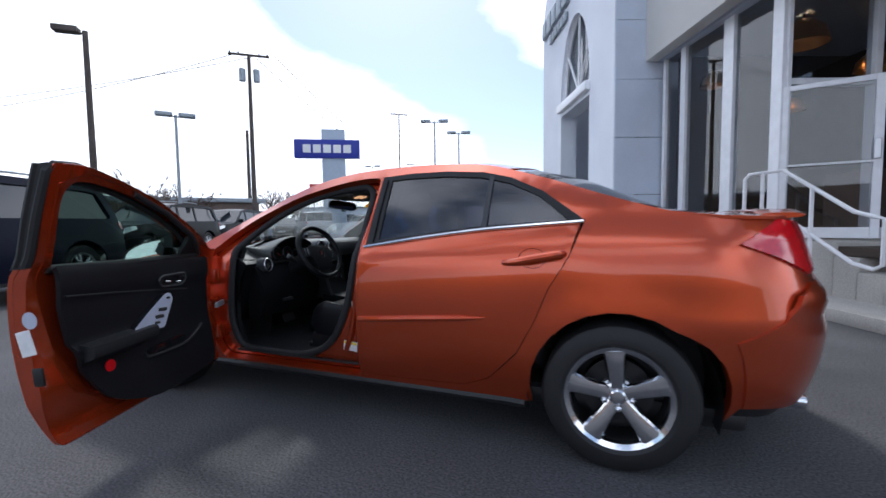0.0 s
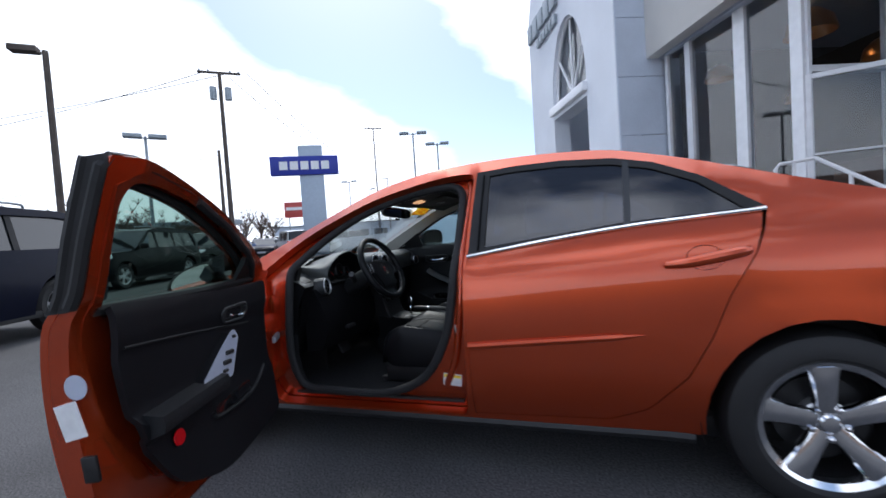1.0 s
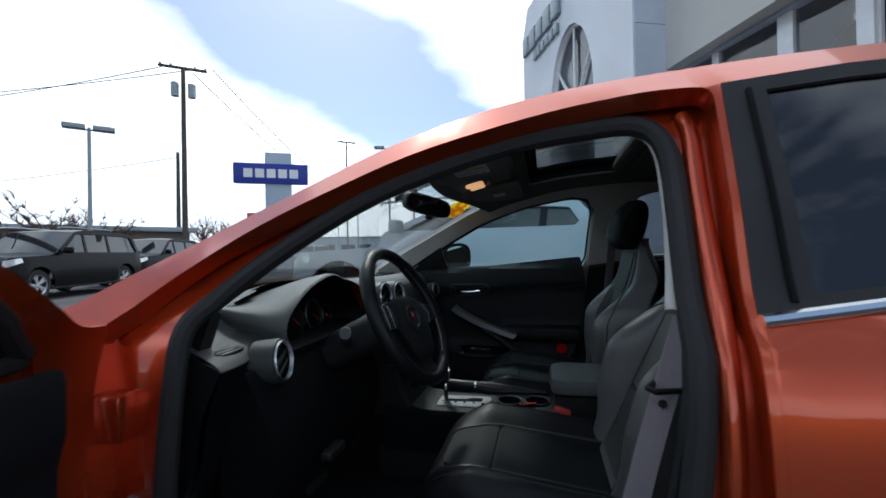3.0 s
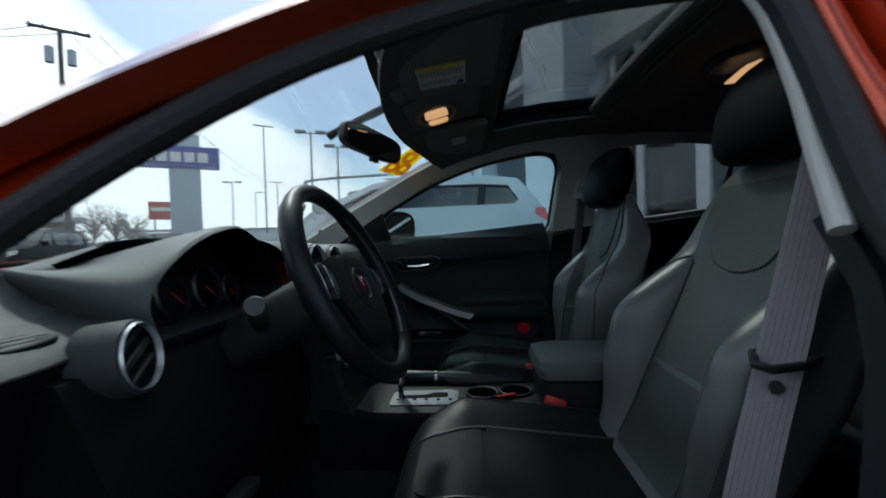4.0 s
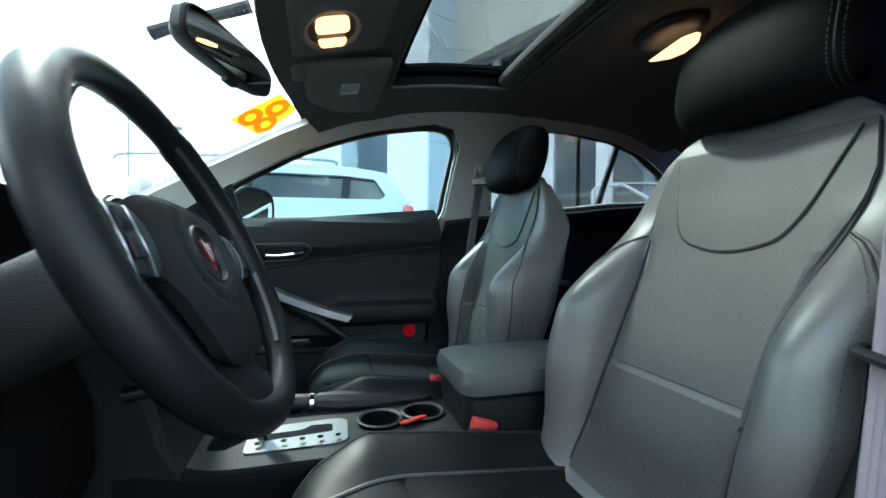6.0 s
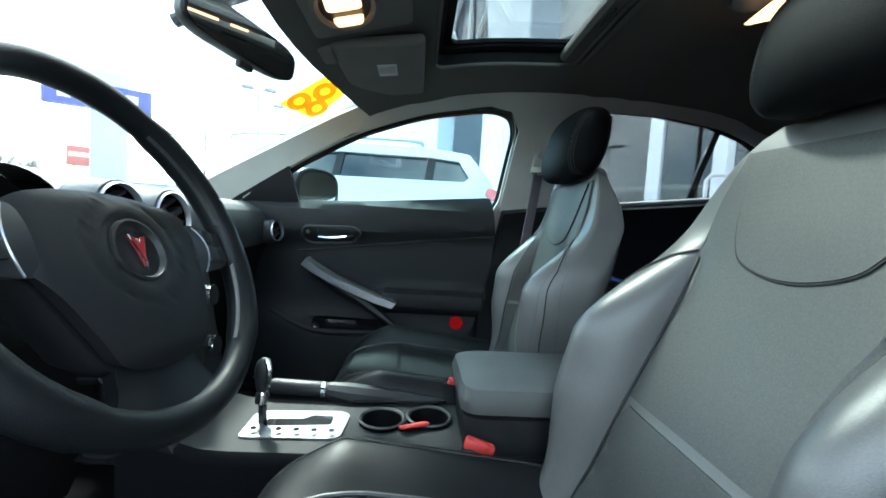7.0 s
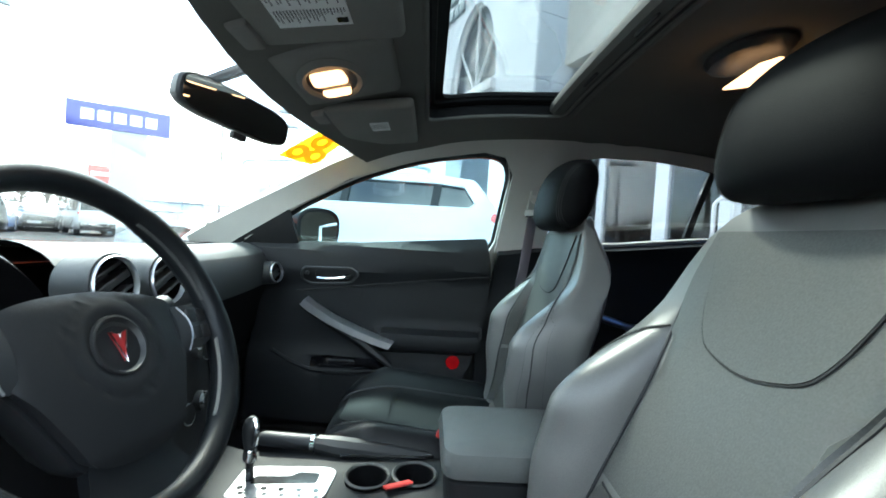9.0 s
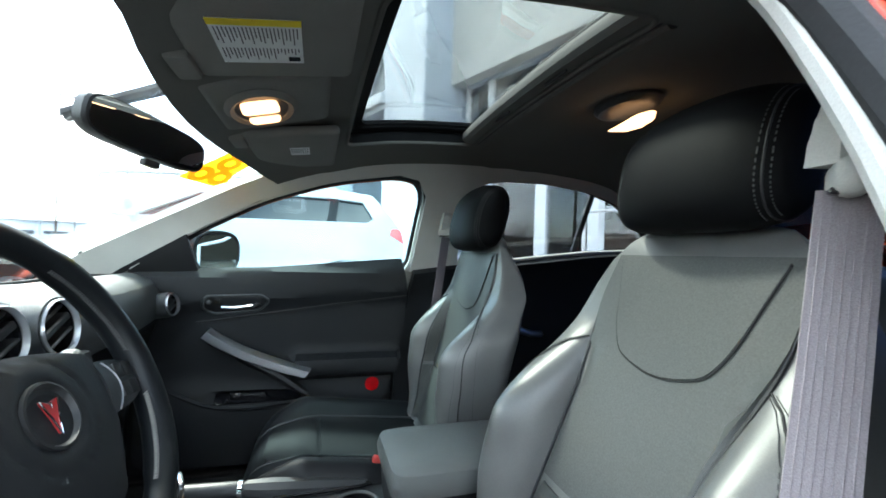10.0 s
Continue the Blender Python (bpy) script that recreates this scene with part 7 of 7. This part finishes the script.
for k, (d, w, h) in enumerate(((0.0, 0.062, 0.052), (0.02, 0.078, 0.066), (0.08, 0.084, 0.072), (0.22, 0.080, 0.068))):
    c = c0 + col_dir * d
    col_rings.append([c + Vector((0, 1, 0)) * w * math.copysign(abs(math.cos(a)) ** 0.6, math.cos(a)) + Vector((0.3, 0, 0.95)) * h * math.copysign(abs(math.sin(a)) ** 0.6, math.sin(a)) for a in np.linspace(0, 2 * math.pi, 25)[:-1]])
part("column_cover", loft_bm(col_rings), COLUMN, dash, "charcoal column cover")
for s, bend in ((-1, 0.0), (1, 0.01)):
    st = c0 + col_dir * 0.05
    pts = [st + Vector((0, s * 0.06, 0.01)), st + Vector((0.01, s * 0.11, 0.018)), st + Vector((0.02, s * 0.165, 0.025 + bend))]
    if s < 0:
        pts = [Vector((-0.655, -0.40, 0.835)), Vector((-0.615, -0.475, 0.852)), Vector((-0.580, -0.555, 0.885))]
    stalk = part("stalk", tube_bm(pts, [0.011, 0.014, 0.015], 14), PLASTIC, dash)
    d = (pts[2] - pts[1]).normalized()
    part("stalk_tip", tube_bm([pts[2] - d * 0.004, pts[2] + d * 0.024, pts[2] + d * 0.030], [0.0158, 0.0158, 0.013], 18), DASH, stalk)
part("ignition_key", tube_bm([(-0.575, -0.29, 0.745), (-0.548, -0.295, 0.75)], 0.010, 12), CHROME, dash)

# ---- centre console ----
CONSOLE_X = [-0.66, -0.60, -0.54, -0.50, -0.30, -0.10, 0.04, 0.25]
CONSOLE_Z = [0.60, 0.575, 0.556, 0.553, 0.553, 0.555, 0.556, 0.54]


def console_wall(x, s):
    w, t = 0.114, lerp(x, CONSOLE_X, CONSOLE_Z)
    return [Vector((x, s * w, 0.32)), Vector((x, s * w, t - 0.02)), Vector((x, s * (w - 0.004), t - 0.007)), Vector((x, s * (w - 0.012), t))]


wall_bm = loft_bm([console_wall(x, -1) for x in CONSOLE_X], False, False)
loft_bm([console_wall(x, 1) for x in CONSOLE_X], False, False, wall_bm)
console = part("centre_console", wall_bm, LOWPLASTIC, sedan, "charcoal centre console")
CUPS = ((-0.252, 0.018), (-0.160, 0.032))
cup_holes = [[(x + 0.0445 * math.cos(a), y + 0.0445 * math.sin(a)) for a in np.linspace(0, 2 * math.pi, 29)[:-1]] for x, y in CUPS]
part("console_top", sheet_bm([(-0.66, -0.102), (0.25, -0.102), (0.25, 0.102), (-0.66, 0.102)], lambda x, y: Vector((x, y, lerp(x, CONSOLE_X, CONSOLE_Z))), 0.003, cup_holes, 0.04, edge_step=0.03), LOWTRIM, console)
plate = rounded([(-0.495, -0.062), (-0.495, 0.028), (-0.475, 0.040), (-0.335, 0.048), (-0.315, 0.036), (-0.32, -0.050), (-0.335, -0.060)], 0.012)
slot = rounded([(-0.465, -0.022), (-0.465, 0.006), (-0.40, 0.010), (-0.385, 0.026), (-0.345, 0.024), (-0.345, -0.010)], 0.006)
part("shift_plate", sheet_bm(plate, lambda x, y: Vector((x, y, 0.557)), 0.006, [slot], 0.03), SATIN, console, "brushed silver shift plate")
part("shift_slot", sheet_bm(slot, lambda x, y: Vector((x, y, 0.5572)), 0.002, (), 0.03), SCREEN, console)
for k in range(5):
    part("gear_mark", lathe_bm([(0, 0), (0.0055, 0), (0.0055, 0.0012), (0, 0.0012)], 10, Matrix.Translation((-0.473 + 0.031 * k + (0.012 if k else 0), -0.044, 0.5635))), SCREEN, console)
lever = part("shift_lever", tube_bm([(-0.470, -0.008, 0.55), (-0.472, -0.008, 0.60), (-0.474, -0.008, 0.625)], [0.008, 0.007, 0.007], 10), SCREEN, console)
part("lever_collar", lathe_bm([(0.0, 0), (0.013, 0), (0.012, 0.016), (0.010, 0.022), (0.0, 0.022)], 18, Matrix.Translation((-0.472, -0.008, 0.595))), CHROME, lever)
knob_rings = [[Vector((-0.474 + kx + w * math.cos(a), -0.008 + 0.85 * w * math.sin(a), z)) for a in np.linspace(0, 2 * math.pi, 17)[:-1]] for z, w, kx in ((0.615, 0.008, 0), (0.625, 0.011, 0), (0.645, 0.0145, 0.001), (0.66, 0.015, 0.002), (0.672, 0.012, 0.003), (0.678, 0.005, 0.004))]
part("lever_knob", loft_bm(knob_rings), LEATHER, lever, "black leather gear knob")
part("knob_trim", tube_bm([(-0.462, -0.014, 0.628), (-0.458, -0.017, 0.648), (-0.459, -0.017, 0.665), (-0.465, -0.012, 0.677)], 0.0055, 8), CHROME, lever, "chrome knob trim")
for x, y in CUPS:
    cup = part("cup_holder", lathe_bm([(0.040, 0.0), (0.046, 0.003), (0.044, 0.006), (0.038, 0.002), (0.036, -0.075), (0.0, -0.075)], 28, Matrix.Translation((x, y, 0.556))), CUPBLACK, console, "round cup holder")
    part("cup_ring", lathe_bm([(0.041, 0.002), (0.0465, 0.0045), (0.043, 0.007), (0.039, 0.004), (0.041, 0.002)], 28, Matrix.Translation((x, y, 0.556))), DASH, cup)
part("red_tab", box_bm((0.055, 0.022, 0.006), (-0.19, -0.012, 0.562), 0.002, 1, Matrix.Rotation(radians(25), 4, "Z") @ Matrix.Rotation(radians(-20), 4, "X")), REDPLASTIC, console, "red tab in the cup holder")
brake = part("hand_brake", tube_bm([(-0.50, 0.118, 0.574), (-0.49, 0.118, 0.575), (-0.39, 0.116, 0.572), (-0.36, 0.115, 0.570)], [0.013, 0.0165, 0.0165, 0.014], 12), LEATHER, console, "black hand brake lever")
part("brake_ring", lathe_bm([(0.016, -0.006), (0.0185, -0.004), (0.0185, 0.004), (0.016, 0.006), (0.016, -0.006)], 18, Matrix.Translation((-0.385, 0.116, 0.571)) @ Matrix.Rotation(math.pi / 2, 4, "Y")), CHROME, brake)
part("brake_gaiter", tube_bm([(-0.375, 0.116, 0.570), (-0.33, 0.113, 0.565), (-0.22, 0.112, 0.557), (-0.13, 0.112, 0.553)], [0.018, 0.024, 0.022, 0.012], 10), LEATHER, brake)
part("console_groove", tube_bm([(-0.32, 0.088, 0.560), (-0.15, 0.092, 0.561), (-0.125, 0.10, 0.560), (-0.15, 0.113, 0.558)], 0.004, 6), SCREEN, console)
# arm rest box
arm_rings = []
for z, g in ((0.54, -0.004), (0.57, 0.0), (0.620, 0.004), (0.623, -0.002), (0.627, -0.002), (0.630, 0.008), (0.652, 0.012), (0.672, 0.006), (0.681, -0.012), (0.683, -0.05)):
    arm_rings.append([Vector((x, y, z)) for x, y in rounded([(-0.105 - g, -0.098 - g), (-0.105 - g, 0.098 + g), (0.26, 0.098 + g), (0.26, -0.098 - g)], 0.035)])
part("arm_rest_box", loft_bm(arm_rings[:4]), LOWTRIM, console, "charcoal arm rest box")
part("arm_rest", loft_bm(arm_rings[4:]), ARMPAD, console, "padded console arm rest lid")

# ---- seats ----
def make_seat(y0, dx, lean, label):
    seat = part("front_seat", bmesh_frame(y0, dx), PLASTIC, sedan, label)
    inboard = 1 if y0 < 0 else -1
    SX = [-0.03, 0.03, 0.060, 0.098, 0.145, 0.192, 0.230, 0.252, 0.268, 0.285]
    SZ = [0.50, 0.56, 0.62, 0.71, 0.81, 0.91, 1.0, 1.06, 1.095, 1.115]

    def spine(z):
        return lerp(z, SZ, SX) + dx + lean * (z - 0.65)

    def half(z):
        return lerp(z, [0.50, 0.60, 0.74, 0.86, 0.95, 1.02, 1.06, 1.10, 1.115], [0.190, 0.222, 0.256, 0.250, 0.224, 0.196, 0.172, 0.128, 0.05])

    def waist(z):
        return lerp(z, [0.55, 0.71, 0.85, 0.92, 1.0, 1.09], [0.132, 0.134, 0.138, 0.148, 0.156, 0.140])

    def front_x(u, z):
        """Front of the backrest: a flat middle between two round bolsters."""
        au = min(1.0, abs(u))
        w0 = waist(z) / half(z)
        k = min(1.0, max(0.0, (au - w0) / max(0.05, 1 - w0)))
        tall = lerp(z, [0.50, 0.60, 0.70, 0.80], [0.2, 0.42, 0.78, 1.0]) * (1 - smooth_step(0.80, 0.97, z))
        b = (0.100 if u * inboard > 0 else 0.090) * math.sin(math.pi * 0.93 * k ** 0.8) ** 0.8 * tall
        b -= 0.065 * smooth_step(0.78, 1.0, k) ** 1.6 * (1 - 0.7 * smooth_step(0.95, 1.08, z))
        hollow = 0.006 * math.cos(min(1, au / 0.5) * math.pi / 2) * smooth_step(0.70, 0.80, z)
        return spine(z) - b + hollow - 0.008 * math.exp(-((z - 0.66) / 0.06) ** 2) * (1 - smooth_step(0.3, 0.5, au))

    rings = []
    for z in np.linspace(0.50, 1.115, 46):
        w0 = min(0.97, waist(z) / half(z))
        us = np.concatenate([np.linspace(-1, -w0, 25)[:-1], np.linspace(-w0, w0, 25), np.linspace(w0, 1, 25)[1:]])
        ring = [Vector((front_x(u, z), y0 + u * half(z) * (1.0 if u * inboard > 0 else 0.93), z)) for u in us]
        back = spine(z) + 0.105 * (1 - 0.55 * smooth_step(0.96, 1.115, z))
        ring += [Vector((max(back - 0.045 * abs(u) ** 4, front_x(u, z) + 0.004), y0 + u * half(z) * (1.0 if u * inboard > 0 else 0.93), z)) for u in us[::-1]]
        rings.append(ring)
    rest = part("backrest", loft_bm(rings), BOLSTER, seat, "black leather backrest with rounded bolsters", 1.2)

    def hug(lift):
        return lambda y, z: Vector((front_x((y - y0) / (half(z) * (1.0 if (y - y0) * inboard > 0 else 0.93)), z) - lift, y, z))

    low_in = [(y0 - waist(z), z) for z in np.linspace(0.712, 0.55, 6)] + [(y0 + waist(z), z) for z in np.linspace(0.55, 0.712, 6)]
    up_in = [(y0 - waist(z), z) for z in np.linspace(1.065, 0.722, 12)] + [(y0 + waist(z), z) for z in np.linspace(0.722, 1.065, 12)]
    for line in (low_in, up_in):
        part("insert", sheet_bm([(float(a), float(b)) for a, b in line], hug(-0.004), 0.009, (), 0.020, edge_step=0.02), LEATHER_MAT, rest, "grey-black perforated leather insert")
    bib_half = [(0.132, 1.06), (0.116, 1.015), (0.100, 0.965), (0.084, 0.935), (0.066, 0.919), (0.030, 0.908)]
    bib = curve_points([(y0 - a, b, 0) for a, b in bib_half] + [(y0, 0.905, 0)] + [(y0 + a, b, 0) for a, b in bib_half[::-1]], 5)
    part("bib", sheet_bm([(p.x, p.y) for p in bib], hug(0.0025), 0.006, (), 0.02, edge_step=0.012), LEATHER_MAT, rest, "raised leather bib")
    part("bib_seam", tube_bm([hug(0.0068)(p.x, p.y) for p in bib], 0.0016, 6), RUBBER, rest)
    for s in (-1, 1):
        scale = 1.0 if s * inboard > 0 else 0.93

        def crest(z):
            w, h = waist(z), half(z) * scale
            return w + (h - w) * lerp(z, [0.55, 0.62, 0.70, 0.80, 0.86, 0.885, 0.905, 0.92, 0.931], [0.86, 0.88, 0.87, 0.85, 0.82, 0.72, 0.56, 0.36, 0.04])
        zs = list(np.linspace(0.56, 0.88, 26)) + list(np.linspace(0.888, 0.931, 14))
        part("bolster_seam", tube_bm([hug(0.0012)(y0 + s * crest(z), z) for z in zs], 0.0014, 6), RUBBER, rest)
        thread = bmesh.new()
        for k in range(62):
            z = lerp(k, [0, 45, 61], [0.565, 0.885, 0.927])
            for off in (-0.006, 0.006):
                y = y0 + s * (crest(z) + off)
                y2 = y0 + s * (crest(z + 0.0038) + off)
                tube_bm([hug(0.0016)(y, z), hug(0.0016)(y2, z + 0.0038)], 0.0005, 4, False, thread)
        part("stitching", thread, THREAD, rest, "double row of grey stitching")
        part("piping", tube_bm([hug(0.0015)(y0 + s * waist(z), z) for z in np.linspace(0.56, 1.06, 28)], 0.0026, 6), LEATHER, rest)
    # cushion
    def top_z(x, u):
        au = min(1.0, abs(u))
        base = lerp(x, [-0.44, -0.43, -0.41, -0.38, -0.30, -0.15, 0.0, 0.10], [0.47, 0.505, 0.538, 0.558, 0.570, 0.553, 0.535, 0.52])
        return base + 0.042 * math.sin(math.pi * min(1.0, max(0.0, (au - 0.45) / 0.75))) * smooth_step(-0.44, -0.28, x) - 0.075 * smooth_step(0.82, 1.0, au) ** 1.8
    def cush_half(x):
        return lerp(x, [-0.44, -0.42, -0.38, -0.30, 0.1], [0.175, 0.205, 0.235, 0.255, 0.255])
    rings = []
    for x in np.linspace(-0.44, 0.12, 32):
        us = np.linspace(-1, 1, 33)
        ring = [Vector((x + dx, y0 + u * cush_half(x), top_z(x, u))) for u in us]
        ring += [Vector((x + dx + 0.03 * smooth_step(-0.36, -0.44, x), y0 + u * cush_half(x) * 0.94, 0.40)) for u in us[::-1]]
        rings.append(ring)
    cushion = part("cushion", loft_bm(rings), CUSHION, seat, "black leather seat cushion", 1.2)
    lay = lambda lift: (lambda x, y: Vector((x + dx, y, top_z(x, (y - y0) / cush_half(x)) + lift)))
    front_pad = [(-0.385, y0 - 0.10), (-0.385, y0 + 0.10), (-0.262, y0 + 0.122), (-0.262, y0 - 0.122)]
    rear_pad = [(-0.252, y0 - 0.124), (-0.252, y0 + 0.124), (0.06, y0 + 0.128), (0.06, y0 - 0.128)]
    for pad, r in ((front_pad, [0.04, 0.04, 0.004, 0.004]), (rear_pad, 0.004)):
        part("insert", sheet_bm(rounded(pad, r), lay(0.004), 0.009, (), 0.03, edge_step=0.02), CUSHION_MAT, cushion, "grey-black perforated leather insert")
    for s in (-1, 1):
        part("piping", tube_bm([lay(0.002)(x, y0 + s * lerp(x, [-0.41, -0.26, 0.06], [0.105, 0.127, 0.133])) for x in np.linspace(-0.42, 0.06, 18)], 0.0032, 6), LEATHER, cushion)
        part("cushion_seam", tube_bm([lay(0.0)(x, y0 + s * cush_half(x) * 0.80) for x in np.linspace(-0.40, 0.05, 18)], 0.0018, 6), RUBBER, cushion)
    # headrest
    hx, hz = spine(1.16) - 0.015, 1.196 + 0.15 * lean
    def pad_point(k, a):
        w = max(0.0, 1 - abs(k) ** 2.6) ** (1 / 2.6)
        c, s = math.copysign(abs(math.cos(a)) ** 0.85, math.cos(a)), math.copysign(abs(math.sin(a)) ** 0.78, math.sin(a))
        bulge = 0.064 * w ** 0.9 if c < 0 else 0.055 * w
        return Vector((hx + bulge * c + 0.022 * s * w, y0 + 0.142 * k, hz - 0.010 * k * k + 0.096 * (w ** 0.55) * s))
    rings = [[pad_point(k, a) for a in np.linspace(0, 2 * math.pi, 41)[:-1]] for k in np.sin(np.linspace(-math.pi / 2, math.pi / 2, 31)) * 0.999]
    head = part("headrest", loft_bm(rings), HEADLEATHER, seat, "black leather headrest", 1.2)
    for s in (-1, 1):
        part("headrest_seam", tube_bm([pad_point(s * 0.82, a) for a in np.linspace(0, 2 * math.pi, 37)[:-1]], 0.0016, 5, True), RUBBER, head)
        thread = bmesh.new()
        for k in range(30):
            a = lerp(k, [0, 29], [math.pi * 0.62, math.pi * 1.40])
            for off in (-0.045, 0.045):
                p, q = pad_point(s * 0.82 + off, a), pad_point(s * 0.82 + off, a + 0.045)
                tube_bm([p, q], 0.0009, 4, False, thread)
        part("stitching", thread, THREAD, head, "double row of grey stitching")
        part("headrest_post", tube_bm([(hx + 0.012, y0 + s * 0.07, 1.07), (hx + 0.012, y0 + s * 0.07, 1.13)], 0.006, 8), CHROME, head)
        part("post_guide", lathe_bm([(0, 0), (0.012, 0), (0.010, 0.007), (0, 0.008)], 14, Matrix.Translation((hx + 0.005, y0 + s * 0.07, 1.110))), PLASTIC, head)
    return seat


def bmesh_frame(y0, dx):
    bm = box_bm((0.50, 0.46, 0.10), (-0.15 + dx, y0, 0.36), 0.02)
    for s in (-1, 1):
        box_bm((0.56, 0.03, 0.03), (-0.15 + dx, y0 + s * 0.2, 0.32), 0.004, 1, None, bm)
    return bm


make_seat(-0.36, 0.0, 0.0, "driver's black leather bucket seat")
make_seat(0.345, 0.025, -0.18, "passenger's black leather bucket seat")
for y, x in ((-0.095, -0.10), (0.105, -0.11)):
    s = -1 if y < 0 else 1
    buckle = part("belt_buckle", box_bm((0.05, 0.026, 0.10), (x, y + s * 0.03, 0.535), 0.008, 2, Matrix.Rotation(radians(18), 4, "Y")), PLASTIC, sedan)
    part("buckle_button", box_bm((0.05, 0.018, 0.022), (x + 0.016, y + s * 0.03, 0.586), 0.005, 2, Matrix.Rotation(radians(18), 4, "Y")), REDPLASTIC, buckle, "red release button")

# rear bench
bench = part("rear_bench", box_bm((0.50, 1.30, 0.16), (0.86, 0, 0.42), 0.05, 3), LEATHER, sedan, "black leather rear bench")
part("bench_back", box_bm((0.14, 1.30, 0.62), (1.17, 0, 0.76), 0.05, 3, Matrix.Rotation(radians(18), 4, "Y")), LEATHER, bench)
for y in (-0.36, 0.36):
    part("headrest", box_bm((0.10, 0.27, 0.15), (1.27, y, 1.10), 0.04, 3), LEATHER, bench)

# belts on the pillars
for s in (-1, 1):
    line = curve_points([(0.178, s * 0.582, 1.125), (0.130, s * 0.600, 0.975), (0.082, s * 0.616, 0.821), (0.040, s * 0.628, 0.68), (0.0, s * 0.645, 0.52), (-0.02, s * 0.668, 0.34)] if s < 0
                        else [(0.178, s * 0.590, 1.125), (0.165, s * 0.615, 0.96), (0.15, s * 0.635, 0.80), (0.13, s * 0.65, 0.60), (0.12, s * 0.66, 0.36)], 5)
    rings = []
    for p in line:
        c = Vector((0.80, s * 0.60, 0)).normalized() * 0.0235
        n = Vector((0.60, -s * 0.80, 0)) * 0.001
        rings.append([p - c - n, p + c - n, p + c + n, p - c + n])
    web = part("seat_belt", loft_bm(rings), BELT, sedan, "grey seat belt webbing")
    ribs = bmesh.new()
    for k in np.linspace(-0.018, 0.018, 7):
        c, n = Vector((0.80, s * 0.60, 0)).normalized() * k, Vector((-0.60, s * 0.80, 0)) * (0.0012 if s < 0 else -0.0012)
        tube_bm([p + c - n * -1 for p in line], 0.0007, 4, False, ribs)
    part("webbing_ribs", ribs, BELT, web)
    top = Vector(line[0])
    ring_m = Matrix.Translation(top + Vector((0.004, -s * 0.004, 0.010))) @ Matrix.Rotation(s * radians(-37), 4, "Z") @ Matrix.Rotation(radians(90), 4, "X")
    part("belt_guide", box_bm((0.066, 0.034, 0.026), (0, 0, 0), 0.011, 3), PILLAR, web, "pale belt guide").matrix_basis = ring_m
    part("guide_slot", box_bm((0.050, 0.006, 0.030), (0, -0.012, 0), 0.002, 1), SCREEN, web).matrix_basis = ring_m
    part("guide_neck", loft_bm([[top + Vector((0.004, -s * 0.004, 0.02)) + Vector((dx * w, s * dy * w * 0.6, dz)) for dx, dy in ((-1, -1), (1, 0.2), (1, 1), (-1, 0.6))] for w, dz in ((0.028, 0.0), (0.026, 0.02), (0.020, 0.045), (0.016, 0.06))]), PILLAR, web)
    part("guide_bolt", lathe_bm([(0, -0.012), (0.017, -0.012), (0.015, 0.010), (0.010, 0.013), (0, 0.013)], 18), PILLAR, web).matrix_basis = Matrix.Translation(top + Vector((0.0, -s * 0.010, 0.055))) @ Matrix.Rotation(s * math.pi / 2, 4, "X")
    if s < 0:
        loop = Vector((0.082, -0.616, 0.821))
        part("belt_loop", tube_bm([loop + Vector((0.05, 0.05, 0.0)), loop + Vector((-0.010, 0.030, 0.004)), loop + Vector((-0.034, -0.012, 0.002)), loop + Vector((-0.024, -0.026, 0.0)), loop + Vector((0.02, -0.012, 0.0)), loop + Vector((0.06, 0.02, -0.002))], 0.0055, 8), PLASTIC, web, "black belt loop")
        part("belt_stop", lathe_bm([(0, 0), (0.008, 0), (0.007, 0.005), (0, 0.006)], 14, Matrix.Translation(loop + Vector((-0.008, -0.008, -0.026))) @ Matrix.Rotation(radians(53), 4, "Z") @ Matrix.Rotation(radians(-90), 4, "Y")), PLASTIC, web)
# pale cover strip inside the driver's door opening, round its upper rear corner
strip_line = curve_points([(x, -(half_width(x, z) - 0.085), z) for x, z in ((-0.14, 1.292), (0.0, 1.312), (0.058, 1.300), (0.084, 1.255), (0.085, 1.15), (0.078, 1.05), (0.066, 0.975))], 5)
part("pillar_strip", tube_bm(strip_line, 0.011, 10), PILLAR, sedan, "light grey pillar edge strip")

# pressed relief of the door opening's rear edge, and the rolled front edge of the rear door
rib = [jamb_side(x, z) + Vector((0, -0.004, 0)) for x, z in ((0.02, 0.40), (0.070, 0.52), (0.098, 0.68), (0.110, 0.80), (0.116, 0.95), (0.128, 1.15), (0.136, 1.28), (0.128, 1.325))]
part("jamb_rib", tube_bm(curve_points(rib, 5), 0.017, 12), JAMB, sedan, "rounded orange rib beside the door seal")
part("edge_roll", tube_bm([side(0.151, z, -0.010) for z in np.linspace(0.285, 0.965, 26)], 0.010, 10), PAINT, sedan, "rolled front edge of the rear door")
part("applique_ridge", tube_bm([side(x, z, 0.004) for x, z in dense2([(0.196, 1.0), (0.214, 1.345)], 0.03)], 0.005, 8), LOWPLASTIC, sedan, "ridge on the black window surround")
for x, z, r in ((0.128, 0.70, 0.010), (0.134, 0.735, 0.007), (0.122, 0.665, 0.008)):
    part("jamb_bolt", lathe_bm([(0, 0), (r, 0), (r * 0.9, 0.006), (r * 0.5, 0.009), (0, 0.009)], 8, Matrix.Translation(jamb_side(x, z) + Vector((0, -0.006, 0))) @ Matrix.Rotation(math.pi / 2, 4, "X")), JAMB, sedan, "painted bolt head")
